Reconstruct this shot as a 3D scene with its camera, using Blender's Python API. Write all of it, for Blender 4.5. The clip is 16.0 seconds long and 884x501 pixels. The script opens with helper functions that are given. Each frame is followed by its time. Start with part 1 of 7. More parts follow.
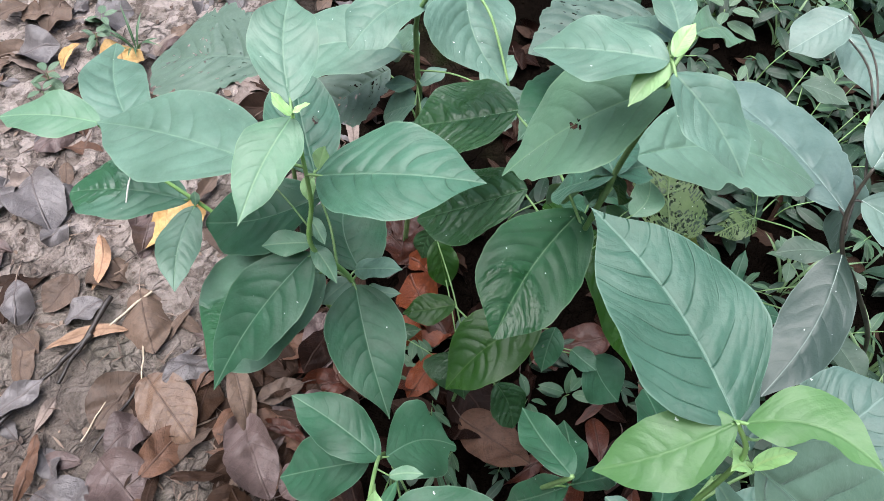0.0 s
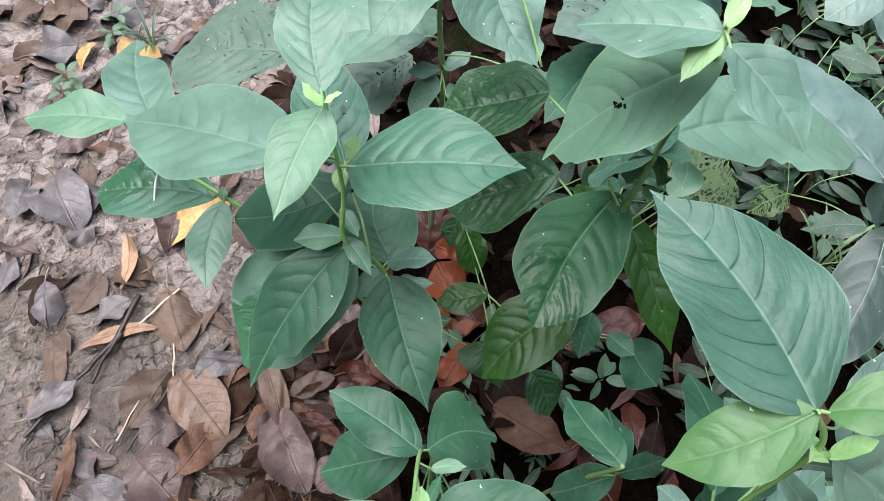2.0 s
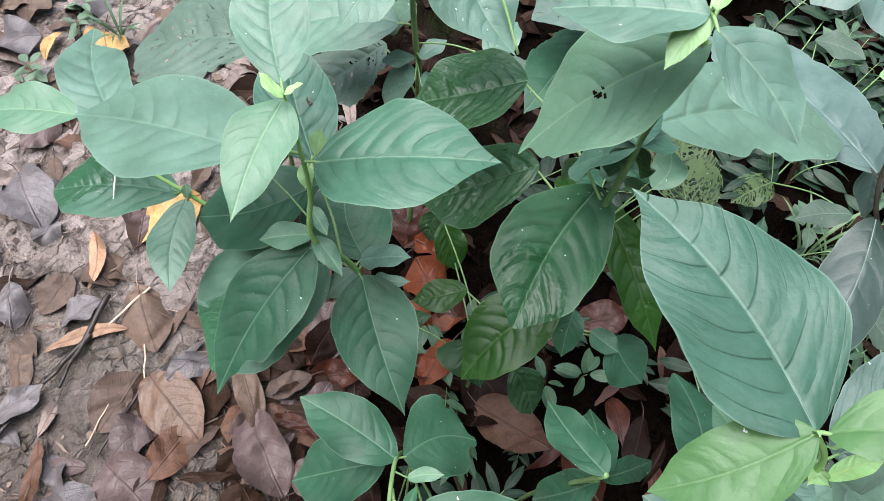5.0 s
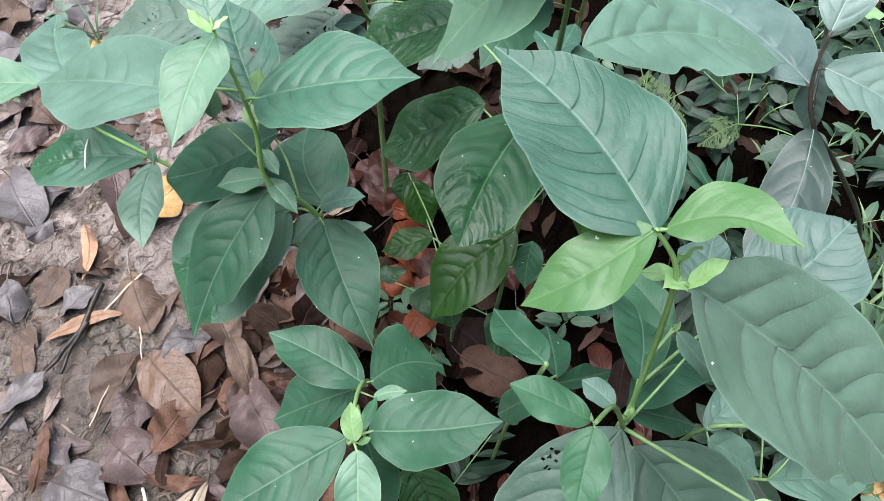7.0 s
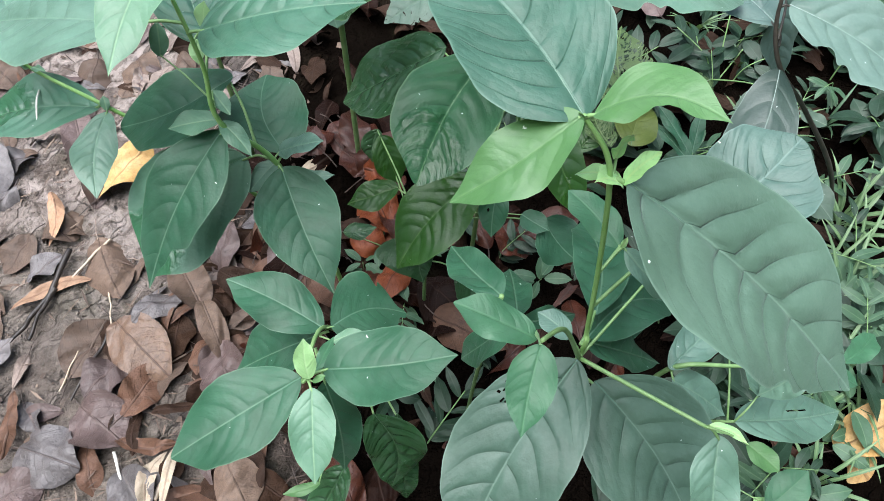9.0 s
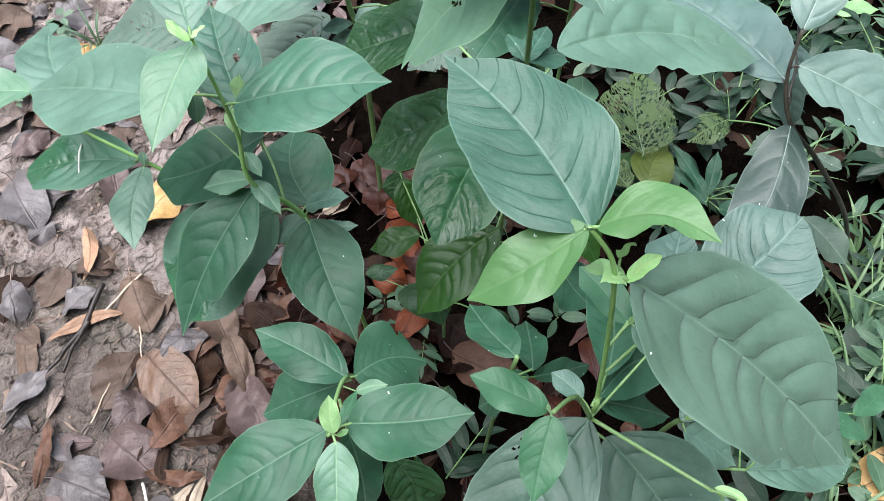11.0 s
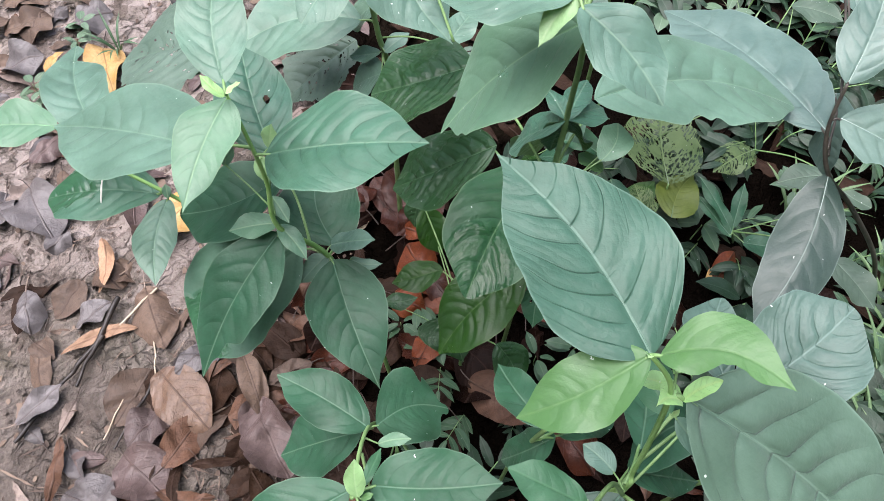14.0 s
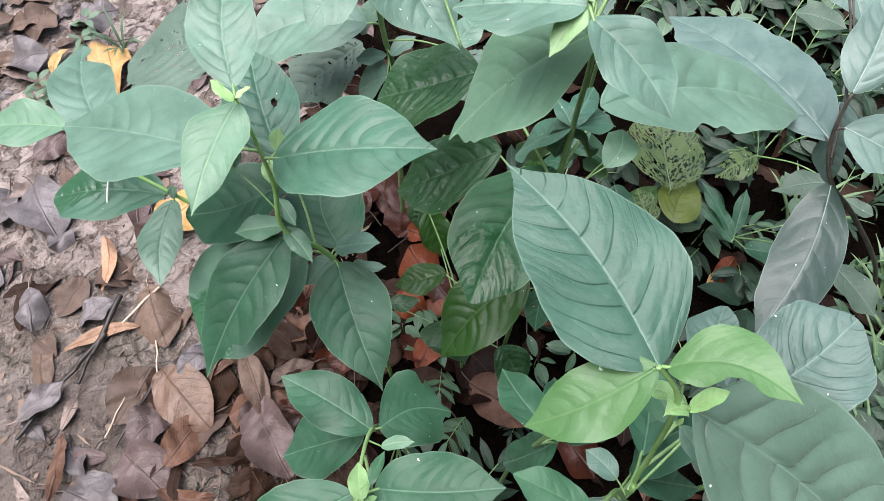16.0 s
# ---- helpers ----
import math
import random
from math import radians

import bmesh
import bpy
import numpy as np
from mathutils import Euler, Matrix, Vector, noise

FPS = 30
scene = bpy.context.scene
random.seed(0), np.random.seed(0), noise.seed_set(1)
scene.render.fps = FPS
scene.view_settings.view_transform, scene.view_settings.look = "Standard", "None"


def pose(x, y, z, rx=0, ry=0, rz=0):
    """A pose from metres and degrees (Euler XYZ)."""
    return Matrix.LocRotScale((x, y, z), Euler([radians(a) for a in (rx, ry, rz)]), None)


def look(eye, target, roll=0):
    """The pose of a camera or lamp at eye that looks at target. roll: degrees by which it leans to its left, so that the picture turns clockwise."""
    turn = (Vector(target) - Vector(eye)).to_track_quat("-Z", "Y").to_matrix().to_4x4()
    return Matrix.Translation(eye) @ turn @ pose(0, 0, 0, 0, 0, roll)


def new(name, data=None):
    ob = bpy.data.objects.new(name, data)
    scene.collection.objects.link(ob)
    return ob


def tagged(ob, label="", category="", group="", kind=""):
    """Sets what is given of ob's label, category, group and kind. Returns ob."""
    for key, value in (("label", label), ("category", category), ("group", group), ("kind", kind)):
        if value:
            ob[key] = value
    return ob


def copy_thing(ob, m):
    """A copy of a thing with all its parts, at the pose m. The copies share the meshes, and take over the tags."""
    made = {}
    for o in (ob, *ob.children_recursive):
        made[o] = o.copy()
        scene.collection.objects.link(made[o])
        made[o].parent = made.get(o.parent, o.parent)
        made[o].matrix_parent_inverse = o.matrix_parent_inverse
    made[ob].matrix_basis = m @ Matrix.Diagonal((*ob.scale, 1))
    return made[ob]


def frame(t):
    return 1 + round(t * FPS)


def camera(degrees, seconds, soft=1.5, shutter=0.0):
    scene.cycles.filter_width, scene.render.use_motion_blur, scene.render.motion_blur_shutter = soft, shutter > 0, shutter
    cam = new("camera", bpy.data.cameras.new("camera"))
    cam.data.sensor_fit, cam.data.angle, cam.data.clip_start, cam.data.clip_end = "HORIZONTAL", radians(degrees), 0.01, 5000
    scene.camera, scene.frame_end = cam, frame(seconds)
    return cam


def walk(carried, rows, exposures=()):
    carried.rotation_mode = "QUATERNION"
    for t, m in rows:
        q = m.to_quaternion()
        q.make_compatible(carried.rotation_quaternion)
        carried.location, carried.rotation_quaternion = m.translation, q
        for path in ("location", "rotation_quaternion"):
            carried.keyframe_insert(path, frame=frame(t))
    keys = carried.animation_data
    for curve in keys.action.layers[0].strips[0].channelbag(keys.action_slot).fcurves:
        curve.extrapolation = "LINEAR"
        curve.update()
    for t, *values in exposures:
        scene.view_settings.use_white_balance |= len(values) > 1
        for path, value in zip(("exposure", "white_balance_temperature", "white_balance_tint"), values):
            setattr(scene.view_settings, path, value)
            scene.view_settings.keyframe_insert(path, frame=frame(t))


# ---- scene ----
cam = camera(63.2, 16.0, soft=0.75)
PATH = [
    (0, (0.0000, 0.0000, 1.1250), (0.0000, 1.0149, -0.5984), 10.96),
    (0.5, (-0.0075, 0.0037, 1.1222), (-0.0030, 1.0055, -0.6088), 10.71),
    (1, (-0.0112, 0.0005, 1.1144), (-0.0265, 0.9724, -0.6335), 9.16),
    (1.5, (-0.0171, -0.0002, 1.1102), (-0.0421, 0.9637, -0.6420), 8.35),
    (2, (-0.0163, 0.0061, 1.1123), (-0.0572, 0.9823, -0.6328), 6.94),
    (2.5, (-0.0086, 0.0173, 1.1138), (-0.0614, 0.9917, -0.6320), 5.55),
    (3, (0.0043, 0.0298, 1.1109), (-0.0511, 1.0013, -0.6364), 5.49),
    (3.2, (0.0093, 0.0352, 1.1094), (-0.0408, 1.0128, -0.6347), 5.87),
    (5.5, (-0.0115, 0.0214, 1.0877), (0.0012, 0.9670, -0.6746), 8.57),
    (6, (0.0224, -0.0003, 1.0920), (0.0485, 0.9361, -0.6751), 6.45),
    (6.5, (0.0457, -0.0222, 1.0879), (0.0473, 0.9117, -0.6806), 3.65),
    (7, (0.0532, -0.0417, 1.0919), (0.0244, 0.9205, -0.6612), 2.11),
    (7.5, (0.0551, -0.0564, 1.0874), (0.0186, 0.8890, -0.6747), 1.05),
    (8, (0.0633, -0.0673, 1.0616), (0.0470, 0.8237, -0.7289), 1.92),
    (8.5, (0.0720, -0.0702, 1.0572), (0.0482, 0.8143, -0.7364), 1.23),
    (9, (0.0821, -0.0673, 1.0657), (0.0855, 0.8525, -0.7102), 2.85),
    (9.5, (0.0853, -0.0672, 1.0890), (0.0673, 0.8730, -0.6760), 1.27),
    (10, (0.0837, -0.0654, 1.0996), (0.0353, 0.8891, -0.6572), 0.25),
    (10.2, (0.0838, -0.0633, 1.1018), (0.0291, 0.8932, -0.6537), -0.17),
    (12.3, (0.0765, -0.0194, 1.1131), (0.0210, 0.9123, -0.6557), 0.89),
    (12.5, (0.0767, -0.0158, 1.1112), (0.0102, 0.9064, -0.6623), 0.19),
    (13, (0.0770, -0.0092, 1.1079), (0.0017, 0.8977, -0.6731), -0.29),
    (13.5, (0.0690, -0.0005, 1.1138), (-0.0078, 0.9227, -0.6587), 0.06),
    (14, (0.0571, 0.0047, 1.1222), (-0.0149, 0.9358, -0.6463), 0.99),
    (14.5, (0.0497, 0.0095, 1.1261), (-0.0178, 0.9419, -0.6419), 1.44),
    (15, (0.0476, 0.0104, 1.1277), (-0.0203, 0.9449, -0.6393), 1.81),
    (15.5, (0.0497, 0.0083, 1.1279), (-0.0205, 0.9432, -0.6388), 1.83),
    (16, (0.0514, 0.0066, 1.1273), (-0.0177, 0.9363, -0.6421), 1.82),
]
walk(cam, [(t, look(eye, target, roll)) for t, eye, target, roll in PATH], exposures=[(0.0, 1.28, 6140, 14.0), (6.0, 1.34, 6120, 14.5), (7.4, 1.4, 6100, 14), (8.3, 1.45, 6070, 11.5), (9.5, 1.35, 6000, 9.5), (12.5, 1.36, 6200, 17), (15.0, 1.32, 6250, 18), (16.0, 1.32, 6250, 18)])

# ---- light: soft shade under an overcast sky ----
world = bpy.data.worlds.new("overcast")
scene.world = world
world.use_nodes = True
nt = world.node_tree
sky = nt.nodes.new("ShaderNodeTexSky")
sky.sky_type, sky.sun_disc = "NISHITA", False
sky.sun_elevation, sky.sun_rotation = radians(76), radians(264)
sky.air_density, sky.dust_density, sky.ozone_density = 1.0, 4.0, 1.0
nt.nodes["Background"].inputs[1].default_value = 0.095
nt.links.new(sky.outputs[0], nt.nodes["Background"].inputs[0])
lamp = new("sun", bpy.data.lights.new("sun", "SUN"))
lamp.data.energy, lamp.data.angle, lamp.data.color = 3.0, radians(62), (1.0, 0.97, 0.93)
lamp.matrix_world = look((-1.0, -0.1, 4.0), (0, 0, 0))


# ---- materials ----
class Nodes:
    """A small writer of node materials."""

    def __init__(self, name):
        self.m = bpy.data.materials.new(name)
        self.m.use_nodes = True
        self.t = self.m.node_tree
        self.b = self.t.nodes["Principled BSDF"]
        self.out = self.t.nodes["Material Output"]

    def n(self, kind, **kw):
        nd = self.t.nodes.new("ShaderNode" + kind)
        for k, v in kw.items():
            if k == "op":
                nd.operation = v
            elif k == "blend":
                nd.data_type, nd.blend_type = "RGBA", v
            else:
                self.put(nd.inputs[int(k[1:])] if k[0] == "i" and k[1:].isdigit() else nd.inputs[k], v)
        return nd

    def put(self, socket, v):
        if isinstance(v, bpy.types.NodeSocket):
            self.t.links.new(v, socket)
        else:
            socket.default_value = v

    def math(self, op, a, b=0.0, c=0.0):
        return self.n("Math", op=op, i0=a, i1=b, i2=c).outputs[0]

    def mix(self, f, a, b, blend="MIX"):
        nd = self.n("Mix", blend=blend)
        self.put(nd.inputs[0], f), self.put(nd.inputs[6], a), self.put(nd.inputs[7], b)
        return nd.outputs[2]

    def ramp(self, v, lo, hi):
        nd = self.n("MapRange", Value=v)
        nd.inputs[1].default_value, nd.inputs[2].default_value = lo, hi
        return nd.outputs[0]

    def noise(self, scale, detail=4.0, rough=0.55, coord=None):
        nd = self.n("TexNoise", Scale=scale, Detail=detail, Roughness=rough)
        if coord is not None:
            self.put(nd.inputs["Vector"], coord)
        return nd.outputs[0]

    def bump(self, h, strength, dist):
        return self.n("Bump", Height=h, Strength=strength, Distance=dist).outputs[0]


def col(r, g, b):
    return (r, g, b, 1.0)


def leaf_material(name, a, b, vein, rough, wet=0.0, holes=0.0, glow=0.1, gloss=0.5, sheen=0.14, deep=0.12, tipwet=False):
    """Living leaf: the UV map holds metres from the midrib and the phase of the side veins."""
    k = Nodes(name)
    uv = k.n("UVMap")
    uv.uv_map = "blade"
    sep = k.n("SeparateXYZ", i0=uv.outputs[0])
    across, phase = k.math("ABSOLUTE", sep.outputs[0]), sep.outputs[1]
    geo = k.n("NewGeometry").outputs["Position"]
    info = k.n("ObjectInfo").outputs["Random"]
    big, fine = k.noise(26, 4, 0.6, coord=geo), k.noise(300, 5, coord=geo)
    c = k.mix(k.ramp(big, 0.35, 0.65), a, b)
    c = k.mix(k.math("MULTIPLY", k.ramp(info, 0, 1), 0.3), c, k.mix(1.0, b, col(1.25, 1.2, 1.0), "MULTIPLY"))
    c = k.mix(k.math("MULTIPLY", k.ramp(fine, 0.3, 0.8), 0.3), c, k.mix(1.0, c, col(1.45, 1.35, 1.4), "MULTIPLY"))
    fold = k.math("ABSOLUTE", k.math("SUBTRACT", k.math("FRACT", phase), 0.5))
    fade = k.ramp(across, 0.045, 0.004)
    fade = k.math("MULTIPLY", fade, k.ramp(k.noise(40, 3, coord=geo), 0.36, 0.6))
    side = k.math("MULTIPLY", k.math("POWER", k.ramp(fold, 0.44, 0.5), 2.0), fade)
    soft = k.math("MULTIPLY", k.math("POWER", k.ramp(fold, 0.2, 0.5), 2.0), fade)
    mid = k.ramp(across, 0.0009, 0.0003)
    c = k.mix(k.math("MULTIPLY", side, min(deep * 1.9, 0.95)), c, k.mix(0.8, c, col(0.012, 0.035, 0.022)))
    # wide band along the side veins: shade of the sunken crease as colour
    c = k.mix(k.math("MULTIPLY", soft, min(deep * 0.8, 0.3)), c, k.mix(0.6, c, col(0.018, 0.05, 0.032)))
    # a dusty film and old stains on the blade
    c = k.mix(k.math("MULTIPLY", k.ramp(k.noise(90, 5, 0.65, coord=geo), 0.47, 0.72), 0.28), c, k.mix(0.6, c, col(0.03, 0.06, 0.04)))
    c = k.mix(k.math("MULTIPLY", k.ramp(k.noise(36, 4, 0.6, coord=geo), 0.5, 0.75), 0.07), c, col(0.3, 0.36, 0.32))
    c = k.mix(k.math("MULTIPLY", mid, 0.25), c, vein)
    rim = k.n("Attribute")
    rim.attribute_name = "rim"
    c = k.mix(k.math("MULTIPLY", k.ramp(rim.outputs["Fac"], 0.965, 1.0), 0.3), c, vein)
    # white specks of dust and small drops, the drops' glint painted in
    speck = k.n("TexVoronoi", Scale=90.0, Vector=k.n("VectorMath", op="ADD", i0=geo, i1=k.n("VectorMath", op="SCALE", i0=k.n("TexNoise", Scale=420.0, Vector=geo).outputs["Color"], Scale=0.004).outputs[0]).outputs[0]).outputs["Distance"]
    speck_glint = k.math("MULTIPLY", k.ramp(speck, 0.065, 0.045), k.ramp(k.noise(16, 2, coord=geo), 0.52, 0.58))
    c = k.mix(speck_glint, c, col(0.7, 0.75, 0.7))
    c = k.mix(1.0, c, col(0.955, 1.0, 0.975), "MULTIPLY")
    k.put(k.b.inputs["Base Color"], c)
    r = k.math("ADD", rough - 0.05, k.math("MULTIPLY", k.noise(60, 4, coord=geo), 0.22))
    if wet:
        w = k.ramp(k.noise(26, 3, coord=geo), 0.5, 0.66) if wet < 1 else k.ramp(k.noise(30, 3, coord=geo), 0.36, 0.5)
        if tipwet:
            w = k.ramp(k.math("ADD", phase, k.math("MULTIPLY", k.noise(45, 3, coord=geo), 4.0)), 5.9, 6.6)
            c2 = k.mix(k.math("MULTIPLY", w, 0.75), c, k.mix(1.0, c, col(0.5, 0.7, 0.5), "MULTIPLY"))
            k.put(k.b.inputs["Base Color"], c2)
        r = k.n("Mix", i0=w, i2=r, i3=0.26).outputs[0]
    k.put(k.b.inputs["Roughness"], r)
    k.put(k.b.inputs["Specular IOR Level"], gloss)
    k.put(k.b.inputs["Sheen Weight"], sheen)
    k.put(k.b.inputs["Sheen Roughness"], 0.45)
    k.put(k.b.inputs["Sheen Tint"], col(0.8, 1.0, 0.92))
    cell = k.n("CombineXYZ", i0=k.math("MULTIPLY", sep.outputs[0], 150.0), i1=k.math("MULTIPLY", phase, 2.6))
    net = k.n("TexVoronoi", Scale=1.0, Vector=cell.outputs[0]).outputs["Distance"]
    h = k.math("ADD", k.math("MULTIPLY", side, -1.3 * deep), k.math("ADD", k.math("MULTIPLY", mid, -0.12), k.math("ADD", k.math("MULTIPLY", fine, 0.2), k.math("MULTIPLY", net, -0.7 * min(deep, 0.3) - 0.1))))
    h = k.math("ADD", h, k.math("MULTIPLY", k.noise(70, 4, 0.6, coord=geo), 0.55))
    nrm = k.bump(h, 0.6, 0.0022)
    if wet:
        folds = k.n("CombineXYZ", i0=k.math("MULTIPLY", sep.outputs[0], 60.0), i1=k.math("MULTIPLY", phase, 3.0), i2=k.math("MULTIPLY", info, 30.0)).outputs[0]
        crinkle = k.math("MULTIPLY", k.math("ADD", k.noise(1.0, 2, 0.5, coord=folds), k.math("MULTIPLY", k.noise(70, 2, 0.5, coord=geo), 0.5)), w)
        nrm = k.n("Bump", Height=crinkle, Strength=0.8, Distance=0.0022, Normal=nrm).outputs[0]
    k.put(k.b.inputs["Normal"], nrm)
    tr = k.n("BsdfTranslucent", Color=k.mix(0.5, c, col(0.25, 0.5, 0.04)))
    mx = k.n("MixShader", i0=glow, i1=k.b.outputs[0], i2=tr.outputs[0])
    shade = mx.outputs[0]
    if holes:
        # slits chewed between the side veins
        lace = holes > 0.5
        at = k.n("CombineXYZ", i0=k.math("MULTIPLY", sep.outputs[0], 170.0 if lace else 75.0), i1=k.math("MULTIPLY", phase, 4.2 if lace else 2.4), i2=k.math("MULTIPLY", info, 40.0)).outputs[0]
        warp = k.n("VectorMath", op="ADD", i0=at, i1=k.n("VectorMath", op="SCALE", i0=k.n("TexNoise", Scale=1.6, Vector=at).outputs["Color"], Scale=1.3).outputs[0]).outputs[0]
        cells = k.n("TexVoronoi", Scale=1.0, Vector=warp).outputs["Distance"]
        size = 0.46 if lace else 0.2
        where = k.ramp(k.noise(30, 3, coord=geo), 0.4, 0.44) if lace else k.ramp(k.noise(24, 3, coord=geo), 0.47, 0.5)
        gate = k.math("MULTIPLY", k.math("MULTIPLY", k.ramp(cells, size + 0.04, size), where), k.math("MULTIPLY", k.ramp(fold, 0.45, 0.43), k.ramp(across, 0.0012, 0.0018)))
        shade = k.n("MixShader", i0=gate, i1=shade, i2=k.n("BsdfTransparent").outputs[0]).outputs[0]
    k.put(k.out.inputs[0], shade)
    return k.m


LEAF = {
    "mature": leaf_material("leaf_mature", col(0.0609, 0.1230, 0.0914), col(0.1041, 0.1916, 0.1466), col(0.260, 0.380, 0.260), 0.43, deep=0.13),
    "firm": leaf_material("leaf_firm", col(0.0295, 0.0845, 0.0555), col(0.0499, 0.1323, 0.0887), col(0.260, 0.380, 0.260), 0.43, gloss=0.4, sheen=0.08, deep=0.34),
    # darker copy of leaf_mature for low leaves: shade put into the colour
    "old": leaf_material("leaf_shaded", col(0.0158, 0.0570, 0.0307), col(0.0267, 0.0882, 0.0496), col(0.260, 0.380, 0.260), 0.43, deep=0.12, gloss=0.3, sheen=0.03),
    # lighter copy of leaf_large: the lit facing is put into the colour
    "broad": leaf_material("leaf_large_lit", col(0.0555, 0.1030, 0.0770), col(0.0870, 0.1490, 0.1140), col(0.280, 0.400, 0.320), 0.43, deep=0.6, gloss=0.45, sheen=0.12),
    "big": leaf_material("leaf_large", col(0.0260, 0.0702, 0.0494), col(0.0420, 0.1028, 0.0755), col(0.280, 0.400, 0.320), 0.43, deep=0.5, gloss=0.35, sheen=0.04),
    "fresh": leaf_material("leaf_fresh", col(0.0730, 0.1612, 0.1031), col(0.0959, 0.1911, 0.1216), col(0.340, 0.480, 0.270), 0.43, deep=0.08),
    "young": leaf_material("leaf_young", col(0.0335, 0.1040, 0.0540), col(0.0455, 0.1290, 0.0680), col(0.1, 0.22, 0.11), 0.43, gloss=0.35, sheen=0.06, glow=0.14, deep=0.06),
    "lush": leaf_material("leaf_lush", col(0.0546, 0.1414, 0.0433), col(0.0705, 0.1652, 0.0565), col(0.13, 0.24, 0.085), 0.43, glow=0.2, deep=0.03),
    "tender": leaf_material("leaf_tender", col(0.1700, 0.3060, 0.1275), col(0.2210, 0.3740, 0.1700), col(0.4, 0.52, 0.3), 0.45, glow=0.2),
    "lime": leaf_material("leaf_lime", col(0.2971, 0.5396, 0.1848), col(0.3717, 0.6135, 0.2883), col(0.55, 0.62, 0.25), 0.45, glow=0.1),
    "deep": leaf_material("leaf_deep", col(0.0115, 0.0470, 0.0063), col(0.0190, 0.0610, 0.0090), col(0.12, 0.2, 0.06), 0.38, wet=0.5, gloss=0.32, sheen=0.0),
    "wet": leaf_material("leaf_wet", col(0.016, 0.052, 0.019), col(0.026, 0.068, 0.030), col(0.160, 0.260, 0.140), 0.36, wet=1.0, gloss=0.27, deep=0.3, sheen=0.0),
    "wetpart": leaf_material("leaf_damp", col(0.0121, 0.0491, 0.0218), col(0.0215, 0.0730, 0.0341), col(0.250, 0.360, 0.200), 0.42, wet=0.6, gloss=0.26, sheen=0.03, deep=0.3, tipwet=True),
    "slate": leaf_material("leaf_slate", col(0.0225, 0.0432, 0.0365), col(0.0306, 0.0533, 0.0459), col(0.36, 0.46, 0.4), 0.42, glow=0.08),
    # sky sheen on the sapling's leaves is put into this pale tone
    "dark": leaf_material("leaf_dark_sheen", col(0.0749, 0.1299, 0.1135), col(0.1147, 0.1775, 0.1562), col(0.36, 0.46, 0.4), 0.42, glow=0.08),
    "lace": leaf_material("leaf_lace", col(0.0420, 0.0760, 0.0260), col(0.0700, 0.1100, 0.0400), col(0.2, 0.28, 0.12), 0.5, holes=1.0, gloss=0.35, sheen=0.03),
    "olive": leaf_material("leaf_olive", col(0.062, 0.088, 0.010), col(0.088, 0.116, 0.018), col(0.2, 0.24, 0.07), 0.5, gloss=0.35, sheen=0.03),
    "pale": leaf_material("leaf_pale", col(0.0493, 0.0831, 0.0565), col(0.0643, 0.1017, 0.0721), col(0.3, 0.4, 0.28), 0.5),
    "eaten": leaf_material("leaf_eaten", col(0.046, 0.082, 0.064), col(0.085, 0.135, 0.108), col(0.14, 0.22, 0.15), 0.5, holes=0.02, gloss=0.4, deep=0.3),
    "dull": leaf_material("leaf_dull", col(0.0370, 0.0720, 0.0540), col(0.0600, 0.1080, 0.0830), col(0.24, 0.33, 0.26), 0.42, deep=0.3, gloss=0.35, sheen=0.05),
    "blue": leaf_material("leaf_bluish", col(0.0440, 0.0874, 0.0736), col(0.0686, 0.1243, 0.1040), col(0.240, 0.340, 0.300), 0.43, deep=0.4, gloss=0.4, sheen=0.1),
    "damp": leaf_material("leaf_wet_tip", col(0.040, 0.110, 0.070), col(0.064, 0.158, 0.105), col(0.26, 0.38, 0.26), 0.43, wet=0.6, gloss=0.5, sheen=0.06, deep=0.2, tipwet=True),
}


def stem_material(name, a, b):
    k = Nodes(name)
    geo = k.n("NewGeometry").outputs["Position"]
    k.put(k.b.inputs["Base Color"], k.mix(k.ramp(k.noise(60, 4, coord=geo), 0.35, 0.65), a, b))
    k.put(k.b.inputs["Roughness"], 0.5)
    k.put(k.b.inputs["Normal"], k.bump(k.noise(300, 4, coord=geo), 0.3, 0.001))
    return k.m


STEM = stem_material("stem_green", col(0.13, 0.25, 0.08), col(0.2, 0.33, 0.13))
RIB = {
    "mature": stem_material("midrib_grey", col(0.055, 0.14, 0.085), col(0.085, 0.185, 0.115)),
    "big": stem_material("midrib_pale", col(0.06, 0.13, 0.09), col(0.11, 0.19, 0.13)),
    "fresh": stem_material("midrib_fresh", col(0.12, 0.28, 0.14), col(0.17, 0.34, 0.18)),
    "lush": stem_material("midrib_lush", col(0.24, 0.42, 0.16), col(0.3, 0.48, 0.2)),
    "deep": stem_material("midrib_deep", col(0.09, 0.2, 0.05), col(0.12, 0.25, 0.07)),
    "wet": stem_material("midrib_wet", col(0.05, 0.13, 0.05), col(0.08, 0.17, 0.08)),
    "dark": stem_material("midrib_white", col(0.3, 0.38, 0.34), col(0.4, 0.48, 0.44)),
    "eaten": stem_material("midrib_dull", col(0.12, 0.18, 0.13), col(0.16, 0.22, 0.16)),
}
YOUNG = stem_material("stem_young", col(0.2, 0.4, 0.1), col(0.27, 0.47, 0.16))
TWIG = stem_material("stem_brown", col(0.035, 0.032, 0.026), col(0.08, 0.07, 0.055))
BARK = stem_material("stick_bark", col(0.008, 0.006, 0.005), col(0.03, 0.023, 0.019))
PALE = stem_material("twig_pale", col(0.35, 0.28, 0.2), col(0.5, 0.42, 0.32))
CHALK = stem_material("twig_white", col(0.6, 0.57, 0.5), col(0.75, 0.72, 0.66))


